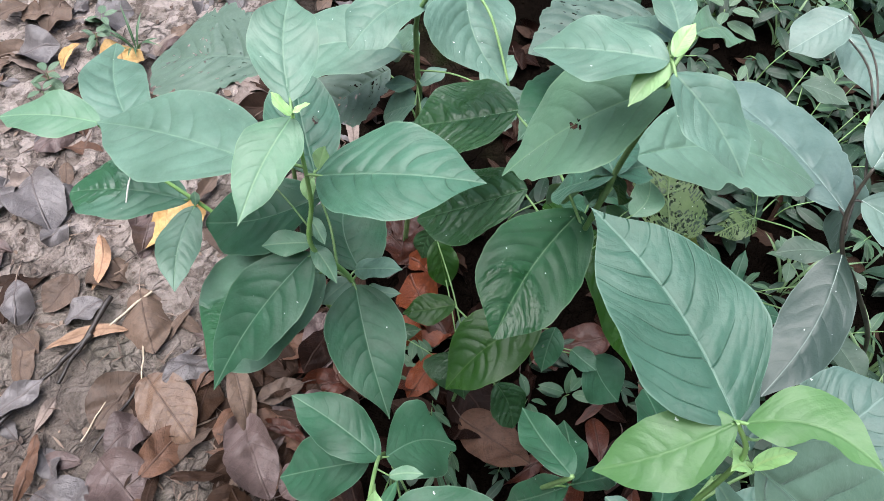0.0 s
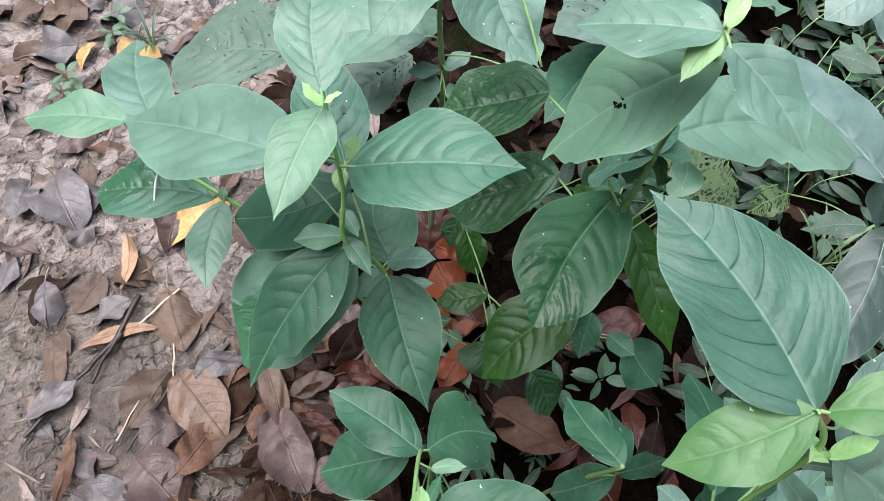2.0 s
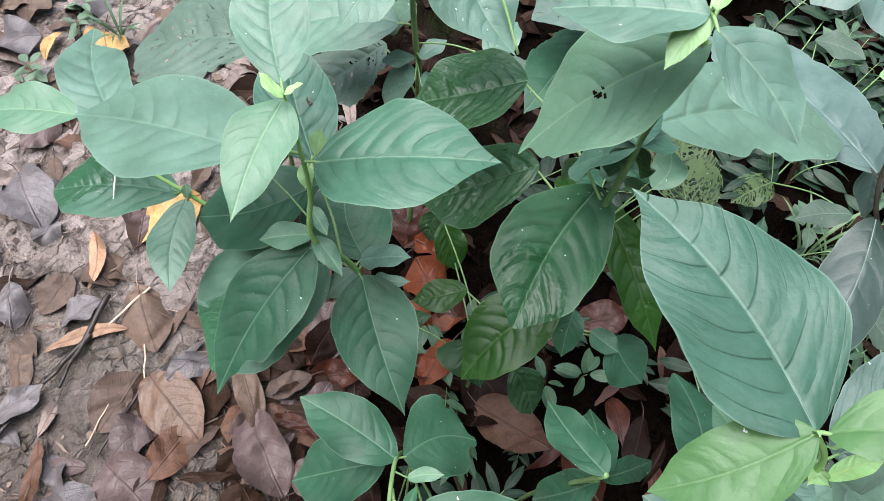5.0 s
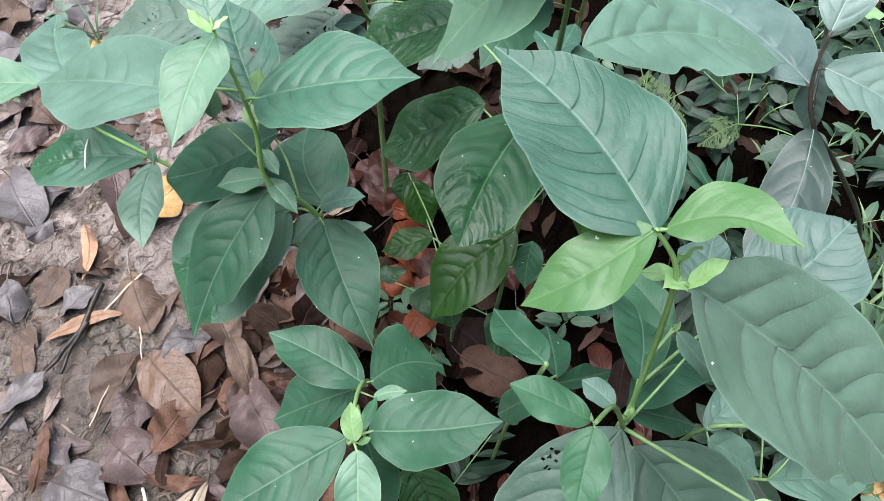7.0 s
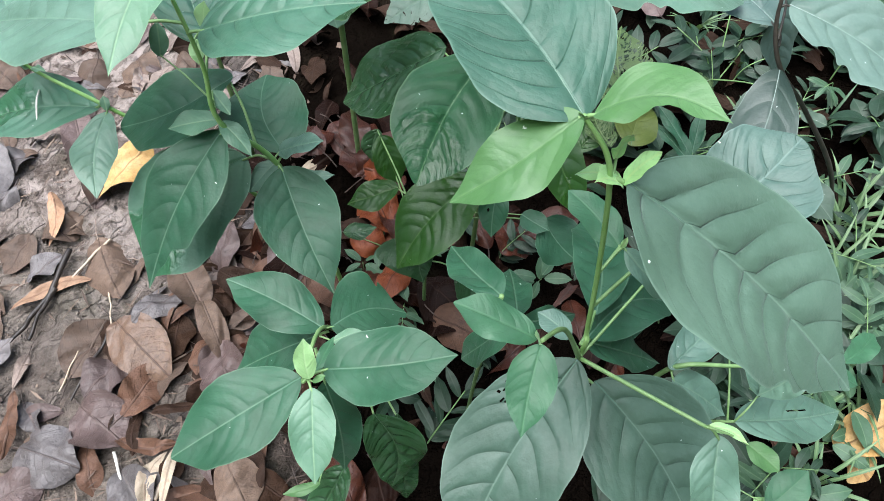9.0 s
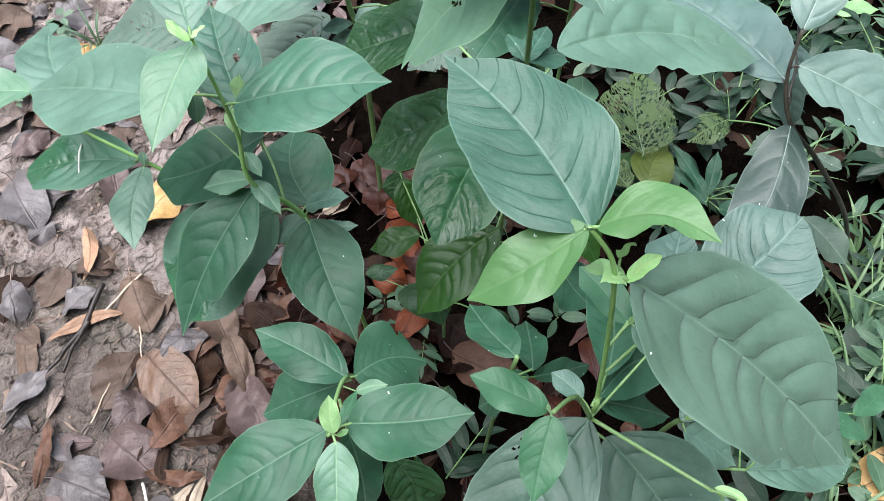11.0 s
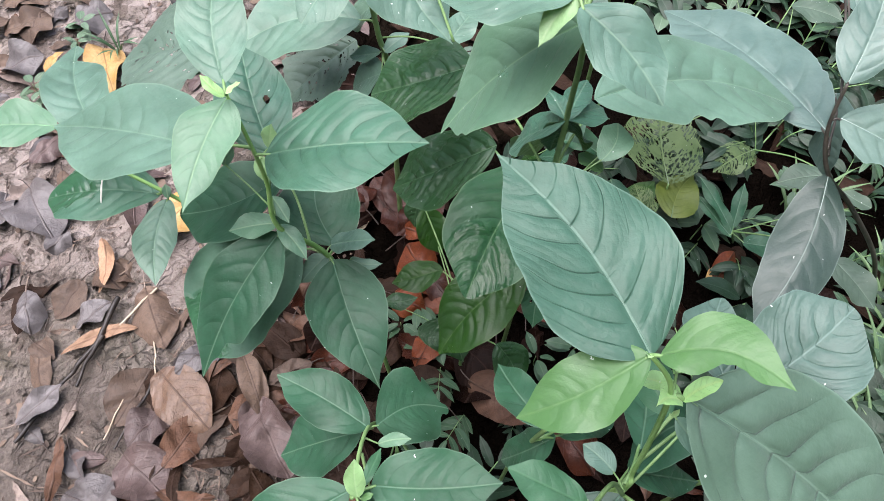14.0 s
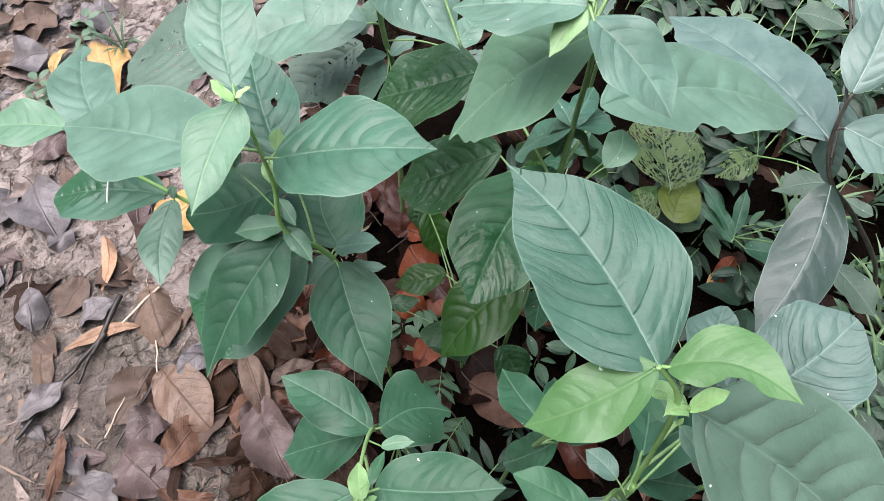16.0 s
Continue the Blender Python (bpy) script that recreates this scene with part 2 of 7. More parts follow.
def dead_material(name, a, b, spot, rough=0.55, shine=0.3):
    k = Nodes(name)
    uv = k.n("UVMap")
    uv.uv_map = "blade"
    sep = k.n("SeparateXYZ", i0=uv.outputs[0])
    across = k.math("ABSOLUTE", sep.outputs[0])
    geo = k.n("NewGeometry").outputs["Position"]
    info = k.n("ObjectInfo").outputs["Random"]
    c = k.mix(k.ramp(k.noise(35, 4, 0.6, coord=geo), 0.3, 0.7), a, b)
    c = k.mix(k.math("MULTIPLY", k.ramp(k.noise(110, 5, 0.7, coord=geo), 0.46, 0.7), 0.6), c, spot)
    c = k.mix(k.math("MULTIPLY", info, 0.55), c, k.mix(0.75, c, col(0.02, 0.016, 0.015)))
    fold = k.math("ABSOLUTE", k.math("SUBTRACT", k.math("FRACT", sep.outputs[1]), 0.5))
    side = k.math("MULTIPLY", k.ramp(fold, 0.44, 0.5), 0.22)
    mid = k.ramp(across, 0.0016, 0.0007)
    c = k.mix(k.math("MAXIMUM", side, k.math("MULTIPLY", mid, 0.6)), c, k.mix(0.5, spot, col(0.08, 0.05, 0.04)))
    k.put(k.b.inputs["Base Color"], c)
    k.put(k.b.inputs["Roughness"], k.math("ADD", rough - 0.12, k.math("MULTIPLY", k.noise(60, 3, coord=geo), 0.3)))
    k.put(k.b.inputs["Specular IOR Level"], shine)
    h = k.math("ADD", k.math("MULTIPLY", k.math("MAXIMUM", side, mid), 1.2), k.noise(220, 5, 0.6, coord=geo))
    k.put(k.b.inputs["Normal"], k.bump(h, 0.6, 0.003))
    return k.m


DEAD = {
    "brown": dead_material("dead_brown", col(0.1080, 0.0733, 0.0536), col(0.1537, 0.1054, 0.0759), col(0.0588, 0.0435, 0.0344)),
    "ochre": dead_material("dead_ochre", col(0.128, 0.078, 0.050), col(0.17, 0.108, 0.072), col(0.0554, 0.036, 0.0278), 0.42, shine=0.5),
    "mauve": dead_material("dead_mauve", col(0.1003, 0.0680, 0.0629), col(0.1428, 0.1020, 0.0935), col(0.058, 0.040, 0.036), 0.45, shine=0.45),
    "rust": dead_material("dead_rust", col(0.1037, 0.0521, 0.0321), col(0.1329, 0.0707, 0.0437), col(0.0446, 0.0249, 0.0155)),
    "orange": dead_material("dead_orange", col(0.150, 0.034, 0.011), col(0.215, 0.058, 0.020), col(0.05, 0.015, 0.007), 0.4, shine=0.3),
    "grey": dead_material("dead_grey", col(0.1064, 0.0960, 0.0936), col(0.1545, 0.1414, 0.1419), col(0.0642, 0.0581, 0.0576), 0.4, shine=0.5),
    "mud": dead_material("dead_muddy", col(0.2072, 0.1624, 0.1366), col(0.3192, 0.2576, 0.2218), col(0.08, 0.06, 0.05), 0.55, shine=0.3),
    # darkened beyond its own brown for the shade in litter gaps
    "dark": dead_material("dead_dark_shaded", col(0.0280, 0.0156, 0.0096), col(0.0420, 0.0240, 0.0156), col(0.0126, 0.0072, 0.0048), 0.45, shine=0.06),
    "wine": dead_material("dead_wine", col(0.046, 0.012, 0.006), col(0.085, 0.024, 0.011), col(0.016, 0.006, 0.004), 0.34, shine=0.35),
    # near black: shade under the shrubs put into the leaf colour
    "umber": dead_material("dead_umber_shaded", col(0.0081, 0.0032, 0.0019), col(0.0149, 0.0055, 0.0030), col(0.0037, 0.0017, 0.0011), 0.4, shine=0.05),
    "tan": dead_material("dead_tan", col(0.378, 0.225, 0.135), col(0.450, 0.288, 0.180), col(0.253, 0.135, 0.081)),
    "yellow": dead_material("dead_yellow", col(0.495, 0.297, 0.090), col(0.540, 0.378, 0.180), col(0.270, 0.144, 0.054)),
    "cream": dead_material("dead_cream", col(0.374, 0.302, 0.216), col(0.446, 0.382, 0.288), col(0.252, 0.180, 0.122)),
}


def soil_material():
    k = Nodes("soil")
    geo = k.n("NewGeometry").outputs["Position"]
    n1, n2, n3 = k.noise(5, 5, 0.6, coord=geo), k.noise(32, 6, 0.65, coord=geo), k.noise(240, 5, 0.6, coord=geo)
    sp = k.n("SeparateXYZ", i0=geo)
    # mud flakes and rotted leaf scraps trodden flat, each with a tone of its own
    warp = k.n("VectorMath", op="ADD", i0=geo, i1=k.n("VectorMath", op="SCALE", i0=k.n("TexNoise", Scale=16.0, Detail=4.0, Vector=geo).outputs["Color"], Scale=0.09).outputs[0]).outputs[0]
    turn = k.n("VectorRotate", Vector=warp, Angle=0.65)
    lay = k.n("VectorMath", op="MULTIPLY", i0=turn.outputs[0], i1=(1.0, 0.45, 0.0)).outputs[0]
    flake = k.n("TexVoronoi", Scale=38.0, Vector=lay)
    tone = k.n("SeparateXYZ", i0=flake.outputs["Color"]).outputs[0]
    rim = k.n("TexVoronoi", Scale=38.0, Vector=lay)
    rim.feature = "DISTANCE_TO_EDGE"
    crack = k.math("MULTIPLY", k.ramp(rim.outputs["Distance"], 0.07, 0.0), k.ramp(k.noise(9, 4, 0.6, coord=geo), 0.42, 0.6))
    c = k.mix(k.ramp(n1, 0.35, 0.65), col(0.265, 0.216, 0.182), col(0.455, 0.386, 0.339))
    c = k.mix(k.math("MULTIPLY", k.ramp(tone, 0.45, 0.75), 0.6), c, k.mix(0.7, c, col(0.140, 0.103, 0.087)))
    c = k.mix(k.math("MULTIPLY", k.ramp(tone, 0.3, 0.1), 0.5), c, col(0.433, 0.369, 0.322))
    c = k.mix(k.math("MULTIPLY", k.ramp(n2, 0.5, 0.64), 0.7), c, col(0.085, 0.062, 0.05))
    c = k.mix(k.math("MULTIPLY", k.ramp(n3, 0.5, 0.75), 0.5), c, col(0.468, 0.392, 0.333))
    c = k.mix(k.math("MULTIPLY", k.ramp(k.noise(90, 6, 0.7, coord=geo), 0.52, 0.64), 0.55), c, col(0.07, 0.052, 0.042))
    c = k.mix(k.math("MULTIPLY", k.ramp(k.noise(4.5, 4, 0.65, coord=geo), 0.5, 0.66), 0.45), c, col(0.15, 0.15, 0.095))
    damp = k.n("VectorMath", op="DISTANCE", i0=k.n("VectorMath", op="ADD", i0=geo, i1=k.n("VectorMath", op="SCALE", i0=k.n("TexNoise", Scale=7.0, Vector=geo).outputs["Color"], Scale=0.25).outputs[0]).outputs[0], i1=(-0.32, 0.26, 0.12)).outputs["Value"]
    c = k.mix(k.math("MULTIPLY", k.ramp(damp, 0.34, 0.2), 0.5), c, col(0.117, 0.098, 0.080))
    # paler soil farther along the path: sky sheen put into the colour
    dry = k.math("ADD", sp.outputs[1], k.math("MULTIPLY", k.noise(6, 5, 0.65, coord=geo), 0.6))
    c = k.mix(k.math("MULTIPLY", k.math("MULTIPLY", k.ramp(dry, 0.62, 0.95), k.ramp(n2, 0.6, 0.45)), k.ramp(tone, 0.75, 0.45)), c, col(0.550, 0.468, 0.424))
    c = k.mix(k.math("MULTIPLY", crack, 0.6), c, col(0.035, 0.026, 0.021))
    # bare trodden soil on the path, brown forest floor beside it; wet leaf mould under the shrubs, painted near black
    # for their shade
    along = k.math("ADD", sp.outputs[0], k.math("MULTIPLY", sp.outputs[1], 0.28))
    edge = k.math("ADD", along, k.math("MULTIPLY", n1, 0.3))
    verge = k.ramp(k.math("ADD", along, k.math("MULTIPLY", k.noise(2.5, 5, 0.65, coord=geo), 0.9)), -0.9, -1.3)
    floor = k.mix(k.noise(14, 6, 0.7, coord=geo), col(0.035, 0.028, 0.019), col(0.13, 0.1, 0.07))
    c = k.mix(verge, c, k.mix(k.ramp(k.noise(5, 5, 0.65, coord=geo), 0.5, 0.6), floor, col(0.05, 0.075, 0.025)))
    # the painted shade fades to brown floor away from the shrubs
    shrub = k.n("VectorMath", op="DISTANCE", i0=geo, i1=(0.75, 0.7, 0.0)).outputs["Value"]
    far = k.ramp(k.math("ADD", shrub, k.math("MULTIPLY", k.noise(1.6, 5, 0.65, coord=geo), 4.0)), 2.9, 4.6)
    shade_mould = k.mix(far, k.mix(n2, col(0.003, 0.0025, 0.002), col(0.011, 0.008, 0.006)), k.mix(k.ramp(k.noise(4, 5, 0.65, coord=geo), 0.47, 0.6), floor, col(0.04, 0.07, 0.02)))
    c = k.mix(k.ramp(edge, -0.05, 0.12), c, shade_mould)
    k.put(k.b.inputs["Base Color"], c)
    k.put(k.b.inputs["Roughness"], k.math("ADD", 0.38, k.math("MULTIPLY", n2, 0.5)))
    k.put(k.b.inputs["Specular IOR Level"], k.math("MULTIPLY", k.ramp(edge, 0.12, -0.05), 0.4))
    h = k.math("ADD", k.math("MULTIPLY", n2, 1.0), k.math("MULTIPLY", n3, 0.3))
    h = k.math("ADD", h, k.math("MULTIPLY", k.noise(90, 5, 0.7, coord=geo), 0.6))
    h = k.math("ADD", h, k.math("ADD", k.math("MULTIPLY", tone, 0.3), k.math("MULTIPLY", crack, -0.35)))
    k.put(k.b.inputs["Normal"], k.bump(h, 1.0, 0.035))
    return k.m


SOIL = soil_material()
# dark green of the unseen ring that holds back low sky light
BLOCKER = stem_material("woodland", col(0.02, 0.045, 0.015), col(0.05, 0.09, 0.03))


# ---- builders ----
def ground_height(x, y):
    p = Vector((x, y, 0.0))
    near = 1.0 / (1.0 + (x * x + y * y) * 0.02)
    h = 0.014 * noise.noise(p * 4.0) + 0.008 * noise.noise(p * 13.0) + 0.006 * noise.noise(p * 30.0) + 0.004 * noise.noise(p * 62.0)
    if -1.3 < x < 0.3 and -0.5 < y < 1.8:
        # trodden plates of mud, parted by cracks, each at a height of its own
        q = Vector((x + 0.05 * noise.noise(p * 9.0), y + 0.05 * noise.noise(p * 9.0 + Vector((7, 3, 1))), 0.0))
        q = Vector((0.8 * q.x - 0.6 * q.y, (0.6 * q.x + 0.8 * q.y) * 0.6, 0.0)) * 11.0
        d, at = noise.voronoi(q)
        gap = min((d[1] - d[0]) / 0.16, 1.0)
        h += 0.009 * noise.noise(at[0] * 3.7) * gap - 0.008 * (1 - gap)
    return near * h


def mesh_object(name, verts, faces, mat, parent=None, uvs=None):
    me = bpy.data.meshes.new(name)
    me.from_pydata(verts, [], faces)
    if uvs is not None:
        layer = me.uv_layers.new(name="blade")
        for lp in me.loops:
            layer.data[lp.index].uv = uvs[lp.vertex_index][:2]
        rim = me.attributes.new("rim", "FLOAT", "POINT")
        rim.data.foreach_set("value", [p[2] for p in uvs])
    me.polygons.foreach_set("use_smooth", [True] * len(me.polygons))
    me.materials.append(mat)
    me.update()
    ob = new(name, me)
    if parent is not None:
        ob.parent = parent
    return ob


def blade(length, wp, wn, smax, arch, fold, quilt, rows, cols, veins, wave, seed, bites=(), holes=(), tail=1.0, curl=0.0, bow=0.0, full=0.66, ragged=0.0, twist=0.0, acumen=0.45, teeth=0.0, arc=((0.95, 0.25), (0.95, 0.25))):
    """Verts, faces and blade UVs of one leaf along +y, its upper side to +z."""
    rnd = random.Random(seed)
    ph, pw = rnd.random() * 6.28, rnd.random() * 6.28
    a = full
    b = a * (1 - smax) / smax * tail
    top = smax**a * (1 - smax) ** b
    verts, uvs, faces = [], [], []
    for i in range(rows + 1):
        s = i / rows
        s = 0.5 * s + 0.5 * (0.5 - 0.5 * math.cos(math.pi * s))
        w0 = (max(s, 1e-4) ** a * max(1 - s, 1e-4) ** b) / top
        e = min(max((s - 0.76) / 0.24, 0), 1)
        w0 *= 1 - acumen * e * e * (3 - 2 * e)
        for j in range(-cols, cols + 1):
            u = j / cols
            right = u >= 0
            plain = (wp if right else wn) * w0
            half = plain * (1 + 0.014 * math.sin(15 * s + ph + (2 if right else 0)) + 0.008 * math.sin(43 * s + pw + (1 if right else 0)))
            for side, at, wide, depth in bites:
                if right == (side > 0):
                    d = (s - at) / wide
                    half *= 1 - depth * math.exp(-abs(d) ** 2.6) * (1 + 0.05 * math.sin(70 * s + ph))
            if ragged:
                q = noise.noise(Vector((s * 9, 3.0 if right else 8.0, ph))) + 0.5 * noise.noise(Vector((s * 31, 3.0 if right else 8.0, pw)))
                half *= 1 - ragged * min(max(q + 0.1, 0.0), 0.8)
            half *= 1 - teeth * abs(math.sin(38 * s + ph + (1 if right else 0)))
            x = u * half
            au = abs(x) / max(plain, 1e-6)
            phase = veins * (s + 0.016 * math.sin(11 * s + ph) + 0.007 * math.sin(29 * s + pw) - arc[right][0] * plain / length * (arc[right][1] * au + (1 - arc[right][1]) * au * au)) + (0.35 if right else 0.0)
            f = phase - math.floor(phase)
            lift = (4 * f * (1 - f)) ** 0.62 * (0.72 + 0.5 * f)
            z = arch * length * 4 * s * (1 - s)
            z += quilt * min(1.0, (1 - s) * 2.6) * lift * (1 - au**2) * min(1.0, au * 9) * min(1.0, w0 * 1.6)
            z += fold * abs(x) - curl * x * x + twist * x * (s - 0.4)
            z += wave * au**2 * math.sin(3.2 * math.pi * s + ph + (1.9 if right else 0)) * w0
            bend = (bow + 0.008 * math.sin(ph)) * length * math.sin(math.pi * s)
            verts.append((x + bend, s * length, z))
            uvs.append((x, phase, abs(u)))
    n = 2 * cols + 1
    for i in range(rows):
        for j in range(2 * cols):
            u, s = (j + 0.5) / cols - 1, (i + 0.5) / rows
            if any(((u - h[0]) / h[2]) ** 2 + ((s - h[1]) / h[3]) ** 2 < 1 + 0.3 * math.sin(9 * u + 40 * s) for h in holes):
                continue
            q = i * n + j
            faces.append((q, q + 1, q + n + 1, q + n))
    return verts, faces, uvs


def turned(base, tip, roll):
    """The pose of a blade from base to tip, its upper side up, leaning by roll degrees round its midrib."""
    y = (tip - base).normalized()
    x = y.cross(Vector((0, 0, 1))).normalized()
    up = x.cross(y)
    x = math.cos(radians(roll)) * x + math.sin(radians(roll)) * up
    z = x.cross(y)
    m = Matrix((x, y, z)).transposed().to_4x4()
    return Matrix.Translation(base) @ m


QUILT = {"big": 0.085, "broad": 0.15, "blue": 0.13, "firm": 0.12, "dull": 0.1, "old": 0.06, "mature": 0.085, "eaten": 0.15, "fresh": 0.05, "wet": 0.17, "wetpart": 0.15, "damp": 0.13, "deep": 0.1, "dark": 0.1, "lush": 0.05}


def leaf(plant, kind, base, tip, wide, roll, smax=0.45, arch=0.03, bite=None, hole=None, fold=0.12, bow=0.0, label="", ragged=0.0, curl=None, full=0.66):
    """One living leaf of a plant, with its midrib as a part of its own where it is large."""
    base, tip = Vector(base), Vector(tip)
    length = (tip - base).length
    rows, cols = (128, 16) if kind in ("big", "broad", "blue", "eaten") else (128, 18) if length > 0.085 else (80, 12) if length > 0.05 else (18, 6)
    if hole is not None:
        rows, cols = 200, 30
    seed = int(abs(base.x * 7919 + tip.y * 104729) * 1000)
    rnd = random.Random(seed + 5)
    veins = 8.2 if kind in ("big", "broad") else 7.4 if length > 0.08 else 6.0
    quilt = QUILT.get(kind, 0.05) * length / veins
    bites = [] if bite is None else bite if isinstance(bite, list) else [bite]
    if length > 0.05:
        bend, twist = rnd.uniform(-0.5, 1.6) if curl is None else curl, rnd.uniform(-0.3, 0.3)
    else:
        bend, twist = 0.0, 0.0
    v, f, uv = blade(length, wide[0], wide[1], smax, arch, fold, quilt, rows, cols, veins, 0.0046 * min(1, length / 0.1), seed, bites, [] if hole is None else hole if isinstance(hole, list) else [hole], tail=1.12, bow=bow, ragged=ragged, curl=bend, twist=twist, full=full, teeth=0.05 if kind == "eaten" else 0.0, arc=((0.9, 0.5), (1.0, -0.45)) if kind == "broad" else ((1.1, 0.22), (1.1, 0.22)))
    ob = mesh_object("leaf", v, f, LEAF[kind], plant, uv)
    ob.matrix_basis = Matrix.Translation(-plant.location) @ turned(base, tip, roll)
    if label:
        ob["label"] = label
    if length > 0.08:
        mid = [v[i * (2 * cols + 1) + cols] for i in range(0, int(rows * 0.62), rows // 14)]
        r = 0.0008 if kind in ("big", "broad") else 0.0006
        tube("midrib", [(p[0], p[1], p[2] - 0.0001 - 0.0005 * i / len(mid)) for i, p in enumerate(mid)], [r * (1 - 0.8 * i / len(mid)) for i in range(len(mid))], RIB.get({"broad": "big", "blue": "big", "slate": "dark", "lace": "eaten", "wetpart": "wet", "damp": "mature"}.get(kind, kind), RIB["mature"]), ob, 5)
    return ob


def tube(name, points, radii, mat, parent=None, sides=8):
    """A round stem through points, smoothed, with its own radius at each."""
    pts = [Vector(p) for p in points]
    fine, rads = [], []
    for i in range(len(pts) - 1):
        p0, p1, p2, p3 = pts[max(i - 1, 0)], pts[i], pts[i + 1], pts[min(i + 2, len(pts) - 1)]
        for k in range(6):
            t = k / 6
            fine.append(0.5 * (2 * p1 + (p2 - p0) * t + (2 * p0 - 5 * p1 + 4 * p2 - p3) * t * t + (3 * p1 - p0 - 3 * p2 + p3) * t**3))
            rads.append(radii[i] * (1 - t) + radii[i + 1] * t)
    fine.append(pts[-1]), rads.append(radii[-1])
    verts, faces = [], []
    side = Vector((1, 0.2, 0.1))
    for i, p in enumerate(fine):
        d = (fine[min(i + 1, len(fine) - 1)] - fine[max(i - 1, 0)]).normalized()
        x = (side - d * side.dot(d)).normalized()
        y = d.cross(x)
        side = x
        for k in range(sides):
            a = 2 * math.pi * k / sides
            verts.append(p + rads[i] * (math.cos(a) * x + math.sin(a) * y))
    for i in range(len(fine) - 1):
        for k in range(sides):
            q, r = i * sides + k, i * sides + (k + 1) % sides
            faces.append((q, r, r + sides, q + sides))
    faces.append(tuple(range(sides - 1, -1, -1)))
    faces.append(tuple(range((len(fine) - 1) * sides, len(fine) * sides)))
    origin = parent.location if parent is not None and parent.type == "EMPTY" else Vector((0, 0, 0))
    return mesh_object(name, [v - origin for v in verts], faces, mat, parent)


def plant_at(x, y, label, name="shrub", category="shrub", group=""):
    ob = new(name)
    ob.empty_display_size = 0.05
    ob.location = (x, y, ground_height(x, y))
    return tagged(ob, label, category, group)


# ---- ground ----
def build_ground():
    xs = [-40, -15, -6, -3, -2, -1.5] + [-1.2 + 0.008 * i for i in range(188)] + [0.32 + 0.02 * i for i in range(45)] + [1.5, 2, 3, 6, 15, 40]
    ys = [-40, -15, -6, -3, -1.5, -0.8] + [-0.45 + 0.009 * i for i in range(268)] + [2.2, 3, 5, 9, 20, 60]
    verts = [(x, y, ground_height(x, y)) for y in ys for x in xs]
    n = len(xs)
    faces = [(j * n + i, j * n + i + 1, (j + 1) * n + i + 1, (j + 1) * n + i) for j in range(len(ys) - 1) for i in range(n - 1)]
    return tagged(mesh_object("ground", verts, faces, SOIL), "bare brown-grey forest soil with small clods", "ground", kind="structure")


build_ground()


def build_sky_blocker():
    """An unseen plain dark ring that closes the clearing, added to block low sky light."""
    verts, faces, n = [], [], 96
    for ring, (r, h) in enumerate(((9.0, -0.1), (9.0, 2.6), (9.2, 5.4), (9.6, 8.2))):
        for i in range(n):
            a = 2 * math.pi * i / n
            d = r + 0.5 * noise.noise(Vector((3 * math.cos(a), 3 * math.sin(a), h)))
            # lower towards +y, so more sky light enters from there
            tall = 0.85 - 0.4 * math.sin(a)
            verts.append((d * math.cos(a), d * math.sin(a), h * tall + (0.7 * noise.noise(Vector((5 * math.cos(a), 5 * math.sin(a), 7))) if ring == 3 else 0)))
    for k in range(3):
        for i in range(n):
            j = (i + 1) % n
            faces.append((k * n + i, k * n + j, (k + 1) * n + j, (k + 1) * n + i))
    ob = mesh_object("backdrop", verts, faces, BLOCKER)
    return tagged(ob, "unseen dark green ring added to block low sky light", "woodland", kind="structure")


build_sky_blocker()

# ---- plants ----
plant_l = plant_at(-0.0500, 0.3600, "leafy green shrub with opposite grey-green oval leaves", "shrub", "shrub", "shrubs")
tube("stem", [(-0.0500, 0.3600, 0.0000), (-0.0600, 0.3450, 0.2500), (-0.0842, 0.3340, 0.4588), (-0.1158, 0.3130, 0.5551), (-0.1150, 0.3209, 0.6233), (-0.1244, 0.3276, 0.7187)], [0.0036, 0.0032, 0.0028, 0.0024, 0.002, 0.0014], YOUNG, plant_l)
tube("stem", [(-0.0600, 0.3450, 0.2500), (-0.1700, 0.3700, 0.4000), (-0.2569, 0.3815, 0.4760), (-0.3230, 0.3930, 0.5208), (-0.3301, 0.3782, 0.5891)], [0.0026, 0.0024, 0.0021, 0.0018, 0.0014], YOUNG, plant_l)
leaf(plant_l, "mature", (-0.1281, 0.3360, 0.7200), (-0.1527, 0.4255, 0.7350), (0.0262, 0.0262), -1.5, 0.57, bow=-0.043)
tube("petiole", [(-0.1244, 0.3276, 0.7187), (-0.1263, 0.3318, 0.7203), (-0.1291, 0.3396, 0.7206)], [0.0014, 0.0013, 0.0010], STEM, plant_l, 6)
leaf(plant_l, "fresh", (-0.1252, 0.3275, 0.7150), (-0.1409, 0.2408, 0.6950), (0.0224, 0.0224), 1.5, 0.39, bow=0.030)
leaf(plant_l, "mature", (-0.1556, 0.3202, 0.6600), (-0.3312, 0.3784, 0.5903), (0.0515, 0.0515), 0.0, 0.41, bow=0.008)
tube("petiole", [(-0.1188, 0.3236, 0.6615), (-0.1372, 0.3219, 0.6644), (-0.1626, 0.3226, 0.6572)], [0.0016, 0.0014, 0.0011], STEM, plant_l, 6)
leaf(plant_l, "firm", (-0.1224, 0.3607, 0.6000), (-0.1702, 0.4675, 0.6200), (0.0338, 0.0338), 0.0, 0.46, hole=(0.35, 0.45, 0.07, 0.028), bow=-0.019)
